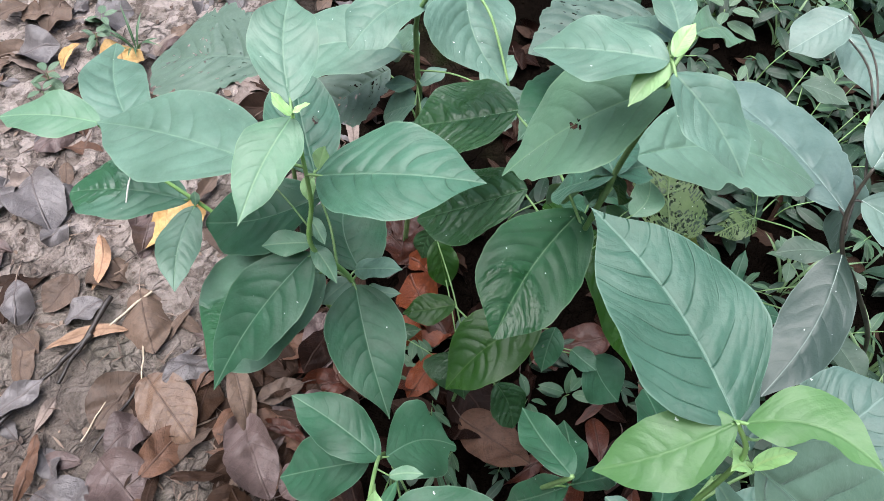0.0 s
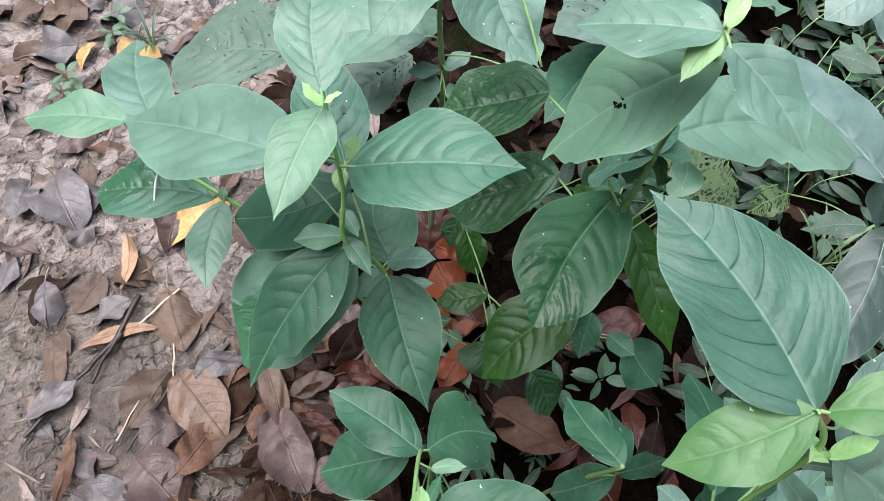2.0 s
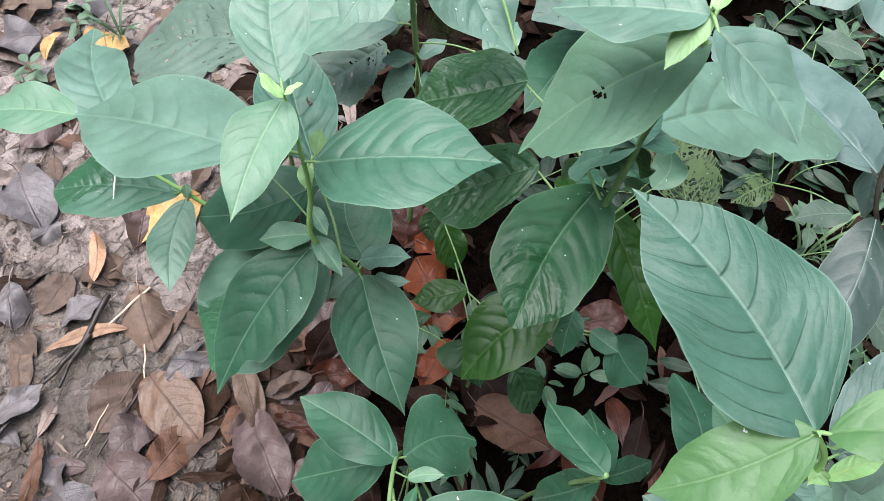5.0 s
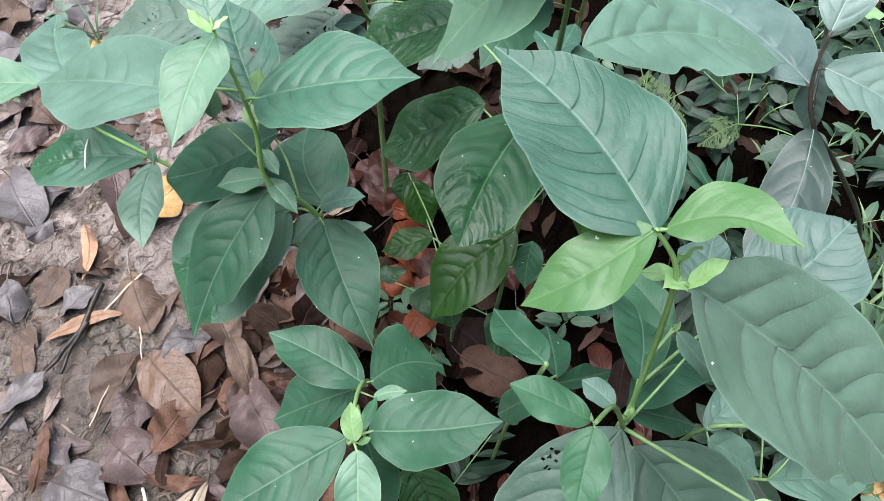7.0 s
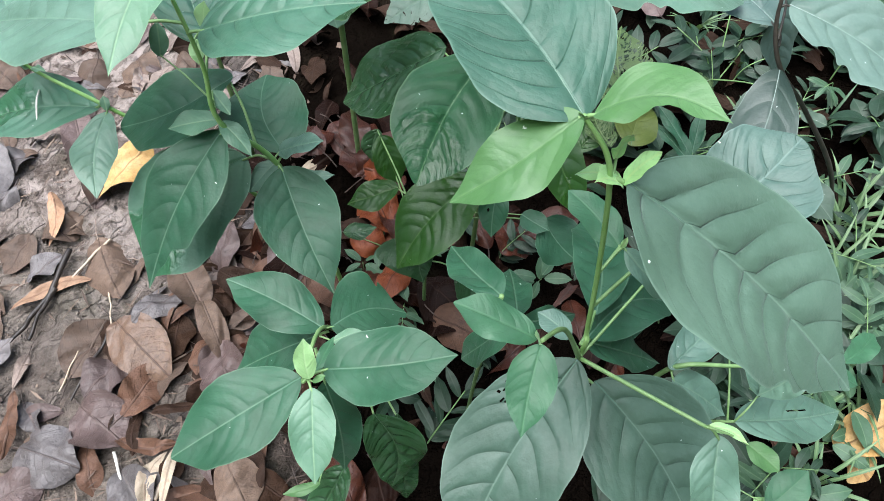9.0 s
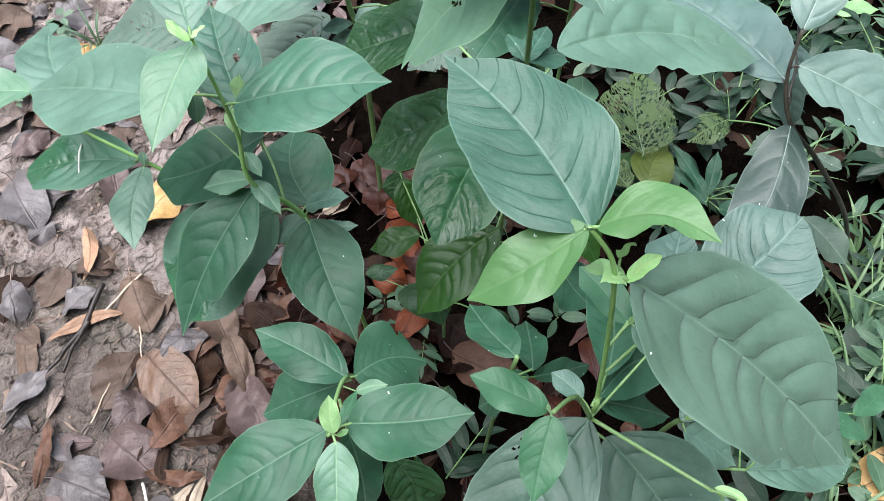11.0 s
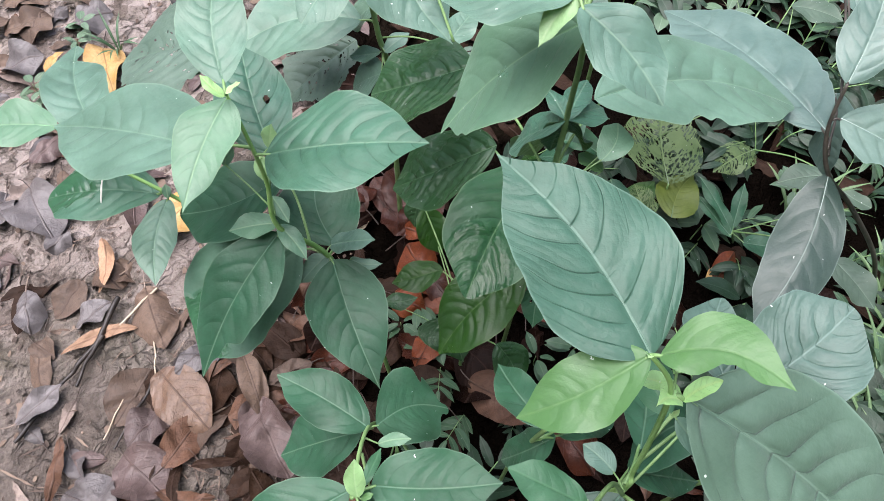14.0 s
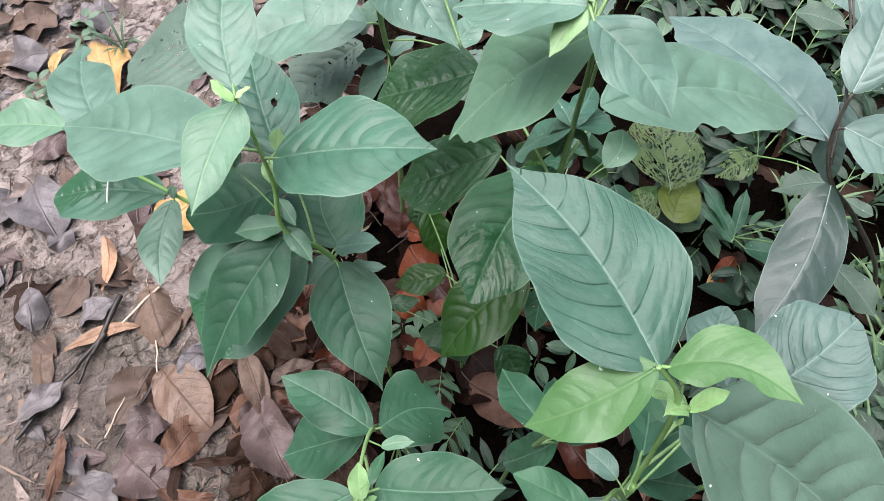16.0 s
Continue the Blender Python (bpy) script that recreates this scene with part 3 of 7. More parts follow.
tube("petiole", [(-0.1152, 0.3189, 0.6063), (-0.1188, 0.3398, 0.6074), (-0.1243, 0.3649, 0.6008)], [0.0016, 0.0014, 0.0011], STEM, plant_l, 6)
leaf(plant_l, "firm", (-0.1084, 0.3220, 0.6550), (0.0231, 0.3134, 0.7000), (0.0457, 0.0457), -1.5, 0.44, bow=-0.016)
tube("petiole", [(-0.1178, 0.3229, 0.6520), (-0.1131, 0.3225, 0.6545), (-0.1031, 0.3217, 0.6568)], [0.0016, 0.0014, 0.0011], STEM, plant_l, 6)
leaf(plant_l, "old", (-0.1268, 0.3941, 0.5200), (-0.2473, 0.3642, 0.4700), (0.0465, 0.0465), -4.5, 0.56, bow=-0.121)
tube("petiole", [(-0.0969, 0.3256, 0.4974), (-0.1118, 0.3598, 0.5163), (-0.1316, 0.3929, 0.5180)], [0.0016, 0.0014, 0.0011], STEM, plant_l, 6)
leaf(plant_l, "fresh", (-0.1183, 0.3200, 0.5500), (-0.1614, 0.3072, 0.5500), (0.0135, 0.0135), 0.0, 0.50, bow=0.016)
tube("petiole", [(-0.1143, 0.3141, 0.5503), (-0.1163, 0.3170, 0.5509), (-0.1201, 0.3195, 0.5500)], [0.0011, 0.0009, 0.0007], STEM, plant_l, 6)
leaf(plant_l, "fresh", (-0.1179, 0.3182, 0.5500), (-0.0883, 0.2917, 0.5350), (0.0094, 0.0094), 0.0, 0.43, bow=-0.021)
tube("petiole", [(-0.1143, 0.3141, 0.5503), (-0.1161, 0.3162, 0.5507), (-0.1167, 0.3172, 0.5494)], [0.0010, 0.0009, 0.0007], STEM, plant_l, 6)
leaf(plant_l, "old", (-0.1183, 0.3155, 0.5400), (-0.1890, 0.1999, 0.4450), (0.0357, 0.0357), 1.5, 0.44, bow=0.034, bite=[(-1, 0.74, 0.06, 0.5), (-1, 0.88, 0.1, 0.55)], curl=0.0)
tube("petiole", [(-0.1111, 0.3162, 0.5407), (-0.1147, 0.3158, 0.5411), (-0.1211, 0.3109, 0.5362)], [0.0016, 0.0014, 0.0011], STEM, plant_l, 6)
leaf(plant_l, "damp", (-0.1161, 0.3369, 0.4700), (-0.2164, 0.2375, 0.3900), (0.0627, 0.0606), 4.5, 0.53, bow=0.130, curl=0.0, fold=0.04)
tube("petiole", [(-0.0906, 0.3298, 0.4781), (-0.1033, 0.3334, 0.4768), (-0.1201, 0.3329, 0.4668)], [0.0016, 0.0014, 0.0011], STEM, plant_l, 6)
leaf(plant_l, "mature", (-0.0850, 0.3433, 0.4700), (-0.0347, 0.3379, 0.5000), (0.0140, 0.0140), 0.0, 0.49, bow=-0.009)
tube("petiole", [(-0.0874, 0.3319, 0.4685), (-0.0862, 0.3376, 0.4704), (-0.0830, 0.3431, 0.4712)], [0.0012, 0.0010, 0.0008], STEM, plant_l, 6)
leaf(plant_l, "mature", (-0.0853, 0.3366, 0.4650), (-0.1121, 0.3067, 0.4500), (0.0120, 0.0120), 0.0, 0.51)
tube("petiole", [(-0.0858, 0.3330, 0.4637), (-0.0856, 0.3348, 0.4647), (-0.0864, 0.3354, 0.4644)], [0.0010, 0.0009, 0.0007], STEM, plant_l, 6)
leaf(plant_l, "old", (-0.0807, 0.3295, 0.4640), (-0.0187, 0.2123, 0.4170), (0.0407, 0.0407), 0.0, 0.38, bow=0.021)
tube("petiole", [(-0.0858, 0.3330, 0.4637), (-0.0833, 0.3312, 0.4644), (-0.0782, 0.3248, 0.4621)], [0.0016, 0.0014, 0.0011], STEM, plant_l, 6)
leaf(plant_l, "mature", (-0.0711, 0.3547, 0.4200), (-0.0347, 0.3520, 0.4200), (0.0071, 0.0071), 0.0, 0.49, bow=0.129)
tube("petiole", [(-0.0794, 0.3362, 0.4171), (-0.0752, 0.3454, 0.4206), (-0.0696, 0.3546, 0.4200)], [0.0010, 0.0009, 0.0007], STEM, plant_l, 6)
leaf(plant_l, "tender", (-0.1122, 0.3392, 0.6400), (-0.1082, 0.3492, 0.6600), (0.0077, 0.0077), 0.0, 0.48, bow=-0.008, label="pale green tender young leaf")
tube("petiole", [(-0.1169, 0.3222, 0.6424), (-0.1146, 0.3307, 0.6430), (-0.1121, 0.3396, 0.6408)], [0.0009, 0.0008, 0.0006], STEM, plant_l, 6)
leaf(plant_l, "tender", (-0.1205, 0.3377, 0.6300), (-0.1180, 0.3202, 0.6200), (0.0065, 0.0065), 0.0, 0.44, bow=0.015, label="pale green tender young leaf")
tube("petiole", [(-0.1160, 0.3216, 0.6329), (-0.1182, 0.3296, 0.6331), (-0.1204, 0.3370, 0.6296)], [0.0009, 0.0007, 0.0006], STEM, plant_l, 6)
leaf(plant_l, "lime", (-0.1224, 0.3205, 0.7250), (-0.1372, 0.3254, 0.7400), (0.0046, 0.0046), 0.0, 0.55, bow=-0.055, label="pale yellow-green young leaf")
tube("petiole", [(-0.1244, 0.3276, 0.7187), (-0.1234, 0.3241, 0.7228), (-0.1230, 0.3207, 0.7256)], [0.0009, 0.0008, 0.0006], STEM, plant_l, 6)
leaf(plant_l, "lime", (-0.1227, 0.3231, 0.7250), (-0.1100, 0.3264, 0.7350), (0.0031, 0.0031), 0.0, 0.50, bow=-0.016, label="pale yellow-green young leaf")
tube("petiole", [(-0.1244, 0.3276, 0.7187), (-0.1236, 0.3253, 0.7226), (-0.1222, 0.3232, 0.7254)], [0.0008, 0.0007, 0.0006], STEM, plant_l, 6)
leaf(plant_l, "fresh", (-0.1601, 0.3443, 0.6000), (-0.1617, 0.3648, 0.6200), (0.0082, 0.0082), 0.0, 0.50, bow=0.024)
tube("petiole", [(-0.1156, 0.3158, 0.5790), (-0.1378, 0.3301, 0.5947), (-0.1601, 0.3451, 0.6008)], [0.0009, 0.0008, 0.0006], STEM, plant_l, 6)
leaf(plant_l, "mature", (-0.3160, 0.4028, 0.5400), (-0.4099, 0.5557, 0.5000), (0.0335, 0.0335), -3.0, 0.52, bite=(1, 0.8, 0.075, 0.8), bow=-0.058)
tube("petiole", [(-0.3247, 0.3893, 0.5379), (-0.3204, 0.3961, 0.5406), (-0.3197, 0.4089, 0.5384)], [0.0016, 0.0014, 0.0011], STEM, plant_l, 6)
leaf(plant_l, "fresh", (-0.3269, 0.3785, 0.5900), (-0.4293, 0.3777, 0.5700), (0.0251, 0.0251), 1.5, 0.52, bow=0.023)
tube("petiole", [(-0.3301, 0.3782, 0.5891), (-0.3285, 0.3783, 0.5899), (-0.3310, 0.3785, 0.5892)], [0.0015, 0.0013, 0.0011], STEM, plant_l, 6)
leaf(plant_l, "damp", (-0.2706, 0.3829, 0.4760), (-0.4115, 0.3868, 0.4400), (0.0400, 0.0400), 1.5, 0.62, bow=0.034)
tube("petiole", [(-0.2668, 0.3833, 0.4827), (-0.2687, 0.3831, 0.4801), (-0.2762, 0.3831, 0.4746)], [0.0016, 0.0014, 0.0011], STEM, plant_l, 6)
leaf(plant_l, "mature", (-0.2629, 0.3782, 0.4760), (-0.2537, 0.2843, 0.4622), (0.0214, 0.0214), 1.5, 0.48, bow=0.061)
tube("petiole", [(-0.2602, 0.3821, 0.4783), (-0.2616, 0.3802, 0.4776), (-0.2625, 0.3744, 0.4754)], [0.0015, 0.0013, 0.0010], STEM, plant_l, 6)
leaf(plant_l, "fresh", (-0.3243, 0.3944, 0.5200), (-0.3316, 0.3898, 0.5300), (0.0061, 0.0061), 0.0, 0.58, bow=-0.061)
leaf(plant_l, "fresh", (-0.3227, 0.3945, 0.5200), (-0.2996, 0.3812, 0.5300), (0.0037, 0.0037), 0.0, 0.46, bow=0.009)
leaf(plant_l, "fresh", (-0.2607, 0.3769, 0.4800), (-0.2634, 0.3877, 0.4900), (0.0049, 0.0049), 0.0, 0.52, bow=0.023)
tube("petiole", [(-0.2602, 0.3821, 0.4783), (-0.2605, 0.3795, 0.4797), (-0.2609, 0.3773, 0.4804)], [0.0008, 0.0007, 0.0006], STEM, plant_l, 6)
leaf(plant_l, "old", (-0.0777, 0.3423, 0.4700), (-0.1115, 0.4413, 0.4700), (0.0455, 0.0455), -3.0, 0.51, bow=-0.119)
tube("petiole", [(-0.0858, 0.3330, 0.4637), (-0.0818, 0.3377, 0.4682), (-0.0791, 0.3463, 0.4700)], [0.0015, 0.0013, 0.0011], STEM, plant_l, 6)
leaf(plant_l, "fresh", (-0.1240, 0.3361, 0.5700), (-0.1026, 0.3099, 0.5700), (0.0071, 0.0071), 0.0, 0.50)
tube("petiole", [(-0.1156, 0.3150, 0.5722), (-0.1198, 0.3256, 0.5734), (-0.1231, 0.3351, 0.5700)], [0.0010, 0.0008, 0.0007], STEM, plant_l, 6)
plant_b = plant_at(-0.0000, 0.2300, "short leafy shrub shoot with pale young top leaves", "shrub", "shrub", "shrubs")
tube("stem", [(-0.0000, 0.2300, 0.0000), (-0.0080, 0.2000, 0.3000), (-0.0205, 0.1643, 0.4579), (-0.0178, 0.0949, 0.5313), (-0.0135, 0.0909, 0.5426)], [0.003, 0.0025, 0.002, 0.0017, 0.0012], STEM, plant_b)
leaf(plant_b, "old", (-0.0198, 0.1631, 0.4580), (-0.1118, 0.2022, 0.4688), (0.0253, 0.0253), 0.0, 0.50, bow=0.015)
leaf(plant_b, "old", (-0.0145, 0.1677, 0.4500), (0.0508, 0.2016, 0.4100), (0.0380, 0.0391), -3.0, 0.53, bow=-0.130, bite=[(1, 0.86, 0.07, 0.5), (-1, 0.72, 0.04, 0.3), (-1, 0.93, 0.05, 0.6)])
tube("petiole", [(-0.0199, 0.1661, 0.4500), (-0.0172, 0.1669, 0.4506), (-0.0119, 0.1690, 0.4484)], [0.0014, 0.0012, 0.0009], STEM, plant_b, 6)
leaf(plant_b, "old", (-0.0296, 0.1664, 0.4300), (-0.1188, 0.1495, 0.3600), (0.0345, 0.0345), 0.0, 0.47, bow=0.005)
tube("petiole", [(-0.0186, 0.1696, 0.4342), (-0.0241, 0.1680, 0.4333), (-0.0331, 0.1657, 0.4272)], [0.0016, 0.0014, 0.0011], STEM, plant_b, 6)
leaf(plant_b, "fresh", (-0.0088, 0.1468, 0.4700), (0.0217, 0.1518, 0.4800), (0.0065, 0.0065), 0.0, 0.48, bow=-0.054)
tube("petiole", [(-0.0200, 0.1504, 0.4726), (-0.0144, 0.1486, 0.4725), (-0.0076, 0.1470, 0.4704)], [0.0010, 0.0008, 0.0007], STEM, plant_b, 6)
leaf(plant_b, "old", (-0.0025, 0.0991, 0.5400), (0.0981, 0.1054, 0.5690), (0.0306, 0.0306), 1.5, 0.47, bow=0.031)
tube("petiole", [(-0.0139, 0.0913, 0.5414), (-0.0082, 0.0952, 0.5421), (0.0015, 0.0994, 0.5412)], [0.0015, 0.0013, 0.0011], STEM, plant_b, 6)
leaf(plant_b, "old", (-0.0204, 0.0953, 0.5300), (-0.1169, 0.0361, 0.5000), (0.0327, 0.0327), 0.0, 0.53, bow=-0.013)
leaf(plant_b, "fresh", (-0.0086, 0.0833, 0.5450), (-0.0016, 0.0185, 0.5200), (0.0172, 0.0172), 0.0, 0.47, bow=-0.005)
tube("petiole", [(-0.0135, 0.0909, 0.5426), (-0.0111, 0.0871, 0.5447), (-0.0083, 0.0807, 0.5440)], [0.0013, 0.0011, 0.0009], STEM, plant_b, 6)
leaf(plant_b, "tender", (-0.0106, 0.0881, 0.5500), (-0.0149, 0.1123, 0.5700), (0.0083, 0.0083), 0.0, 0.49, bow=-0.034, label="pale green tender young leaf")
tube("petiole", [(-0.0135, 0.0909, 0.5426), (-0.0121, 0.0895, 0.5471), (-0.0108, 0.0890, 0.5508)], [0.0009, 0.0008, 0.0007], STEM, plant_b, 6)
leaf(plant_b, "young", (-0.0101, 0.0990, 0.5300), (-0.0006, 0.1332, 0.5200), (0.0050, 0.0050), 0.0, 0.49, bow=-0.006)
tube("petiole", [(-0.0179, 0.0984, 0.5276), (-0.0140, 0.0987, 0.5296), (-0.0097, 0.1003, 0.5296)], [0.0010, 0.0009, 0.0007], STEM, plant_b, 6)
leaf(plant_b, "lush", (-0.0087, 0.0876, 0.5450), (0.0014, 0.0917, 0.5500), (0.0028, 0.0028), 0.0, 0.50, label="bright green young leaf")
tube("petiole", [(-0.0135, 0.0909, 0.5426), (-0.0111, 0.0892, 0.5444), (-0.0083, 0.0878, 0.5452)], [0.0008, 0.0007, 0.0005], STEM, plant_b, 6)
leaf(plant_b, "old", (-0.0115, 0.1111, 0.4700), (0.0029, 0.0539, 0.3800), (0.0203, 0.0203), -1.5, 0.43, bow=-0.043)
tube("petiole", [(-0.0193, 0.1331, 0.4910), (-0.0154, 0.1221, 0.4836), (-0.0109, 0.1089, 0.4664)], [0.0016, 0.0014, 0.0011], STEM, plant_b, 6)
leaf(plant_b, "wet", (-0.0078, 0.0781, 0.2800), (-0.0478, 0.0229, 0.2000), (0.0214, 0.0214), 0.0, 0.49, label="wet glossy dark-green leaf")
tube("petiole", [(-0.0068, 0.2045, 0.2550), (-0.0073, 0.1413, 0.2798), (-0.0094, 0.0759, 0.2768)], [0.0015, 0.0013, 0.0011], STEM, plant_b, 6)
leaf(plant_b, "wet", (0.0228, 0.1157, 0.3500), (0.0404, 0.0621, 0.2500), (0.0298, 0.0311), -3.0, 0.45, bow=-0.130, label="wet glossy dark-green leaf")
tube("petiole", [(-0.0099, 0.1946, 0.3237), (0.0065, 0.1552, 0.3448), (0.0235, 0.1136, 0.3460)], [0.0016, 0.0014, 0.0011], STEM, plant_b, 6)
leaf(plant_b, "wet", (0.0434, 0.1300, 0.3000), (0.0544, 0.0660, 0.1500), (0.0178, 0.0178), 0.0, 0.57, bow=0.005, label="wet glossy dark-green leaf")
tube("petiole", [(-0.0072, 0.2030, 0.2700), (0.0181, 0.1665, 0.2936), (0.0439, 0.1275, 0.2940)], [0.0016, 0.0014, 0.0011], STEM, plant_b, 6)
leaf(plant_b, "lush", (-0.0300, 0.0549, 0.3000), (-0.0671, 0.0420, 0.3000), (0.0059, 0.0059), 0.0, 0.50, bow=-0.045, label="bright green young leaf")
tube("petiole", [(-0.0072, 0.2030, 0.2700), (-0.0186, 0.1290, 0.2993), (-0.0315, 0.0544, 0.3000)], [0.0010, 0.0009, 0.0007], STEM, plant_b, 6)
plant_r = plant_at(0.2100, 0.1500, "tall leafy shrub with lime young leaves and large quilted leaves", "shrub", "shrub", "shrubs")
tube("stem", [(0.2100, 0.1500, 0.0000), (0.1980, 0.1300, 0.4000), (0.1860, 0.1090, 0.5827), (0.1832, 0.1125, 0.6137), (0.1715, 0.1115, 0.7000), (0.1578, 0.1098, 0.7868), (0.1500, 0.1105, 0.8176), (0.1373, 0.1140, 0.8364)], [0.0027, 0.0023, 0.002, 0.0018, 0.0017, 0.0015, 0.0013, 0.0011], YOUNG, plant_r)
tube("stem", [(0.1829, 0.1030, 0.5827), (0.1611, 0.0966, 0.6505), (0.1407, 0.0748, 0.6874)], [0.0019, 0.0017, 0.0014], STEM, plant_r)
tube("stem", [(0.1829, 0.1030, 0.5827), (0.2563, 0.0506, 0.6110)], [0.0017, 0.0013], STEM, plant_r)
leaf(plant_r, "big", (0.1373, 0.1140, 0.8364), (0.0664, 0.2055, 0.8435), (0.0355, 0.0355), 3.0, 0.40, bow=0.051)
leaf(plant_r, "lush", (0.1359, 0.1127, 0.8400), (0.0848, 0.0912, 0.8040), (0.0161, 0.0161), -1.5, 0.47, bow=-0.050, label="bright green young leaf")
tube("petiole", [(0.1373, 0.1140, 0.8364), (0.1366, 0.1134, 0.8386), (0.1339, 0.1119, 0.8386)], [0.0012, 0.0011, 0.0009], STEM, plant_r, 6)
leaf(plant_r, "lush", (0.1399, 0.1131, 0.8400), (0.1848, 0.0959, 0.8600), (0.0121, 0.0167), -3.0, 0.43, bow=-0.130, arch=0.1, label="bright green young leaf", bite=(1, 0.55, 0.16, 0.5))
tube("petiole", [(0.1373, 0.1140, 0.8364), (0.1386, 0.1136, 0.8386), (0.1417, 0.1124, 0.8408)], [0.0011, 0.0010, 0.0008], STEM, plant_r, 6)
leaf(plant_r, "broad", (0.1628, 0.1087, 0.8000), (0.3071, 0.0536, 0.6900), (0.0472, 0.0472), -7.5, 0.48, bow=-0.053, arch=0.0, bite=[(1, 0.74, 0.045, 0.22), (1, 0.82, 0.02, 0.12)])
tube("petiole", [(0.1567, 0.1099, 0.7991), (0.1598, 0.1093, 0.8002), (0.1685, 0.1065, 0.7956)], [0.0016, 0.0014, 0.0011], STEM, plant_r, 6)
leaf(plant_r, "blue", (0.2393, 0.1550, 0.6750), (0.3009, 0.2060, 0.7100), (0.0356, 0.0356), 1.5, 0.62, bow=0.033)
tube("petiole", [(0.1785, 0.1122, 0.6525), (0.2106, 0.1387, 0.6702), (0.2418, 0.1570, 0.6764)], [0.0014, 0.0012, 0.0010], STEM, plant_r, 6)
leaf(plant_r, "blue", (0.2590, 0.1867, 0.6000), (0.2613, 0.2586, 0.6000), (0.0171, 0.0258), -3.0, 0.62, bow=-0.130)
tube("petiole", [(0.1837, 0.1044, 0.5736), (0.2214, 0.1455, 0.5972), (0.2591, 0.1895, 0.6000)], [0.0013, 0.0011, 0.0009], STEM, plant_r, 6)
leaf(plant_r, "lime", (0.1611, 0.1078, 0.7988), (0.1432, 0.1217, 0.7847), (0.0052, 0.0048), 0.0, 0.62, bow=0.130, label="pale yellow-green young leaf")
tube("petiole", [(0.1570, 0.1096, 0.7975), (0.1591, 0.1087, 0.7986), (0.1604, 0.1084, 0.7982)], [0.0009, 0.0008, 0.0006], STEM, plant_r, 6)
leaf(plant_r, "lime", (0.1611, 0.1078, 0.7988), (0.1453, 0.0999, 0.8108), (0.0082, 0.0045), 0.0, 0.30, bow=0.130, label="pale yellow-green young leaf")
tube("petiole", [(0.1570, 0.1096, 0.7975), (0.1591, 0.1087, 0.7986), (0.1605, 0.1075, 0.7992)], [0.0009, 0.0007, 0.0006], STEM, plant_r, 6)
leaf(plant_r, "lime", (0.1611, 0.1078, 0.7988), (0.1736, 0.1128, 0.8178), (0.0044, 0.0044), 0.0, 0.58, bow=-0.045, label="pale yellow-green young leaf")
tube("petiole", [(0.1570, 0.1096, 0.7975), (0.1591, 0.1087, 0.7986), (0.1616, 0.1080, 0.7995)], [0.0009, 0.0008, 0.0006], STEM, plant_r, 6)
leaf(plant_r, "lime", (0.1584, 0.1200, 0.8000), (0.1584, 0.1119, 0.8300), (0.0034, 0.0034), -12.0, 0.53, bow=0.021, label="pale yellow-green young leaf")
tube("petiole", [(0.1564, 0.1101, 0.8006), (0.1574, 0.1151, 0.8013), (0.1584, 0.1197, 0.8012)], [0.0009, 0.0008, 0.0007], STEM, plant_r, 6)
leaf(plant_r, "lime", (0.1370, 0.1151, 0.8350), (0.1336, 0.1094, 0.8450), (0.0018, 0.0018), 1.5, 0.35, bow=0.022, label="pale yellow-green young leaf")
leaf(plant_r, "young", (0.1859, 0.1291, 0.7000), (0.1571, 0.1670, 0.7000), (0.0120, 0.0120), 0.0, 0.54, bow=0.021)
tube("petiole", [(0.1715, 0.1115, 0.7000), (0.1842, 0.1283, 0.7004), (0.1847, 0.1306, 0.7000)], [0.0011, 0.0009, 0.0007], STEM, plant_r, 6)
leaf(plant_r, "mature", (0.1880, 0.1285, 0.7000), (0.2209, 0.1062, 0.6800), (0.0089, 0.0089), 1.5, 0.47, bow=0.045)
tube("petiole", [(0.1715, 0.1115, 0.7000), (0.1853, 0.1280, 0.7006), (0.1893, 0.1276, 0.6992)], [0.0010, 0.0009, 0.0007], STEM, plant_r, 6)
leaf(plant_r, "lime", (0.1865, 0.1291, 0.7000), (0.1877, 0.1309, 0.7100), (0.0018, 0.0018), 0.0, 0.49, bow=0.007, label="pale yellow-green young leaf")
tube("petiole", [(0.1715, 0.1115, 0.7000), (0.1845, 0.1283, 0.7004), (0.1865, 0.1292, 0.7004)], [0.0008, 0.0007, 0.0005], STEM, plant_r, 6)
leaf(plant_r, "old", (0.1977, 0.1373, 0.5800), (0.2095, 0.2623, 0.5000), (0.0226, 0.0226), 4.5, 0.56, bow=0.060)
tube("petiole", [(0.1824, 0.1084, 0.5936), (0.1900, 0.1229, 0.5903), (0.1982, 0.1423, 0.5768)], [0.0016, 0.0014, 0.0011], STEM, plant_r, 6)
leaf(plant_r, "old", (0.1955, 0.1275, 0.5600), (0.2888, 0.1845, 0.5000), (0.0249, 0.0249), -4.5, 0.48, bow=-0.117)
tube("petiole", [(0.1852, 0.1071, 0.5553), (0.1903, 0.1173, 0.5600), (0.1992, 0.1298, 0.5576)], [0.0016, 0.0014, 0.0011], STEM, plant_r, 6)
leaf(plant_r, "old", (0.1956, 0.1269, 0.5500), (0.2769, 0.1404, 0.4700), (0.0170, 0.0170), 0.0, 0.39, bow=0.009)
tube("petiole", [(0.1859, 0.1084, 0.5462), (0.1908, 0.1176, 0.5502), (0.1988, 0.1274, 0.5468)], [0.0016, 0.0014, 0.0011], STEM, plant_r, 6)
leaf(plant_r, "young", (0.1383, 0.0754, 0.6880), (0.0904, 0.0903, 0.7000), (0.0123, 0.0123), 0.0, 0.55, bow=0.007)
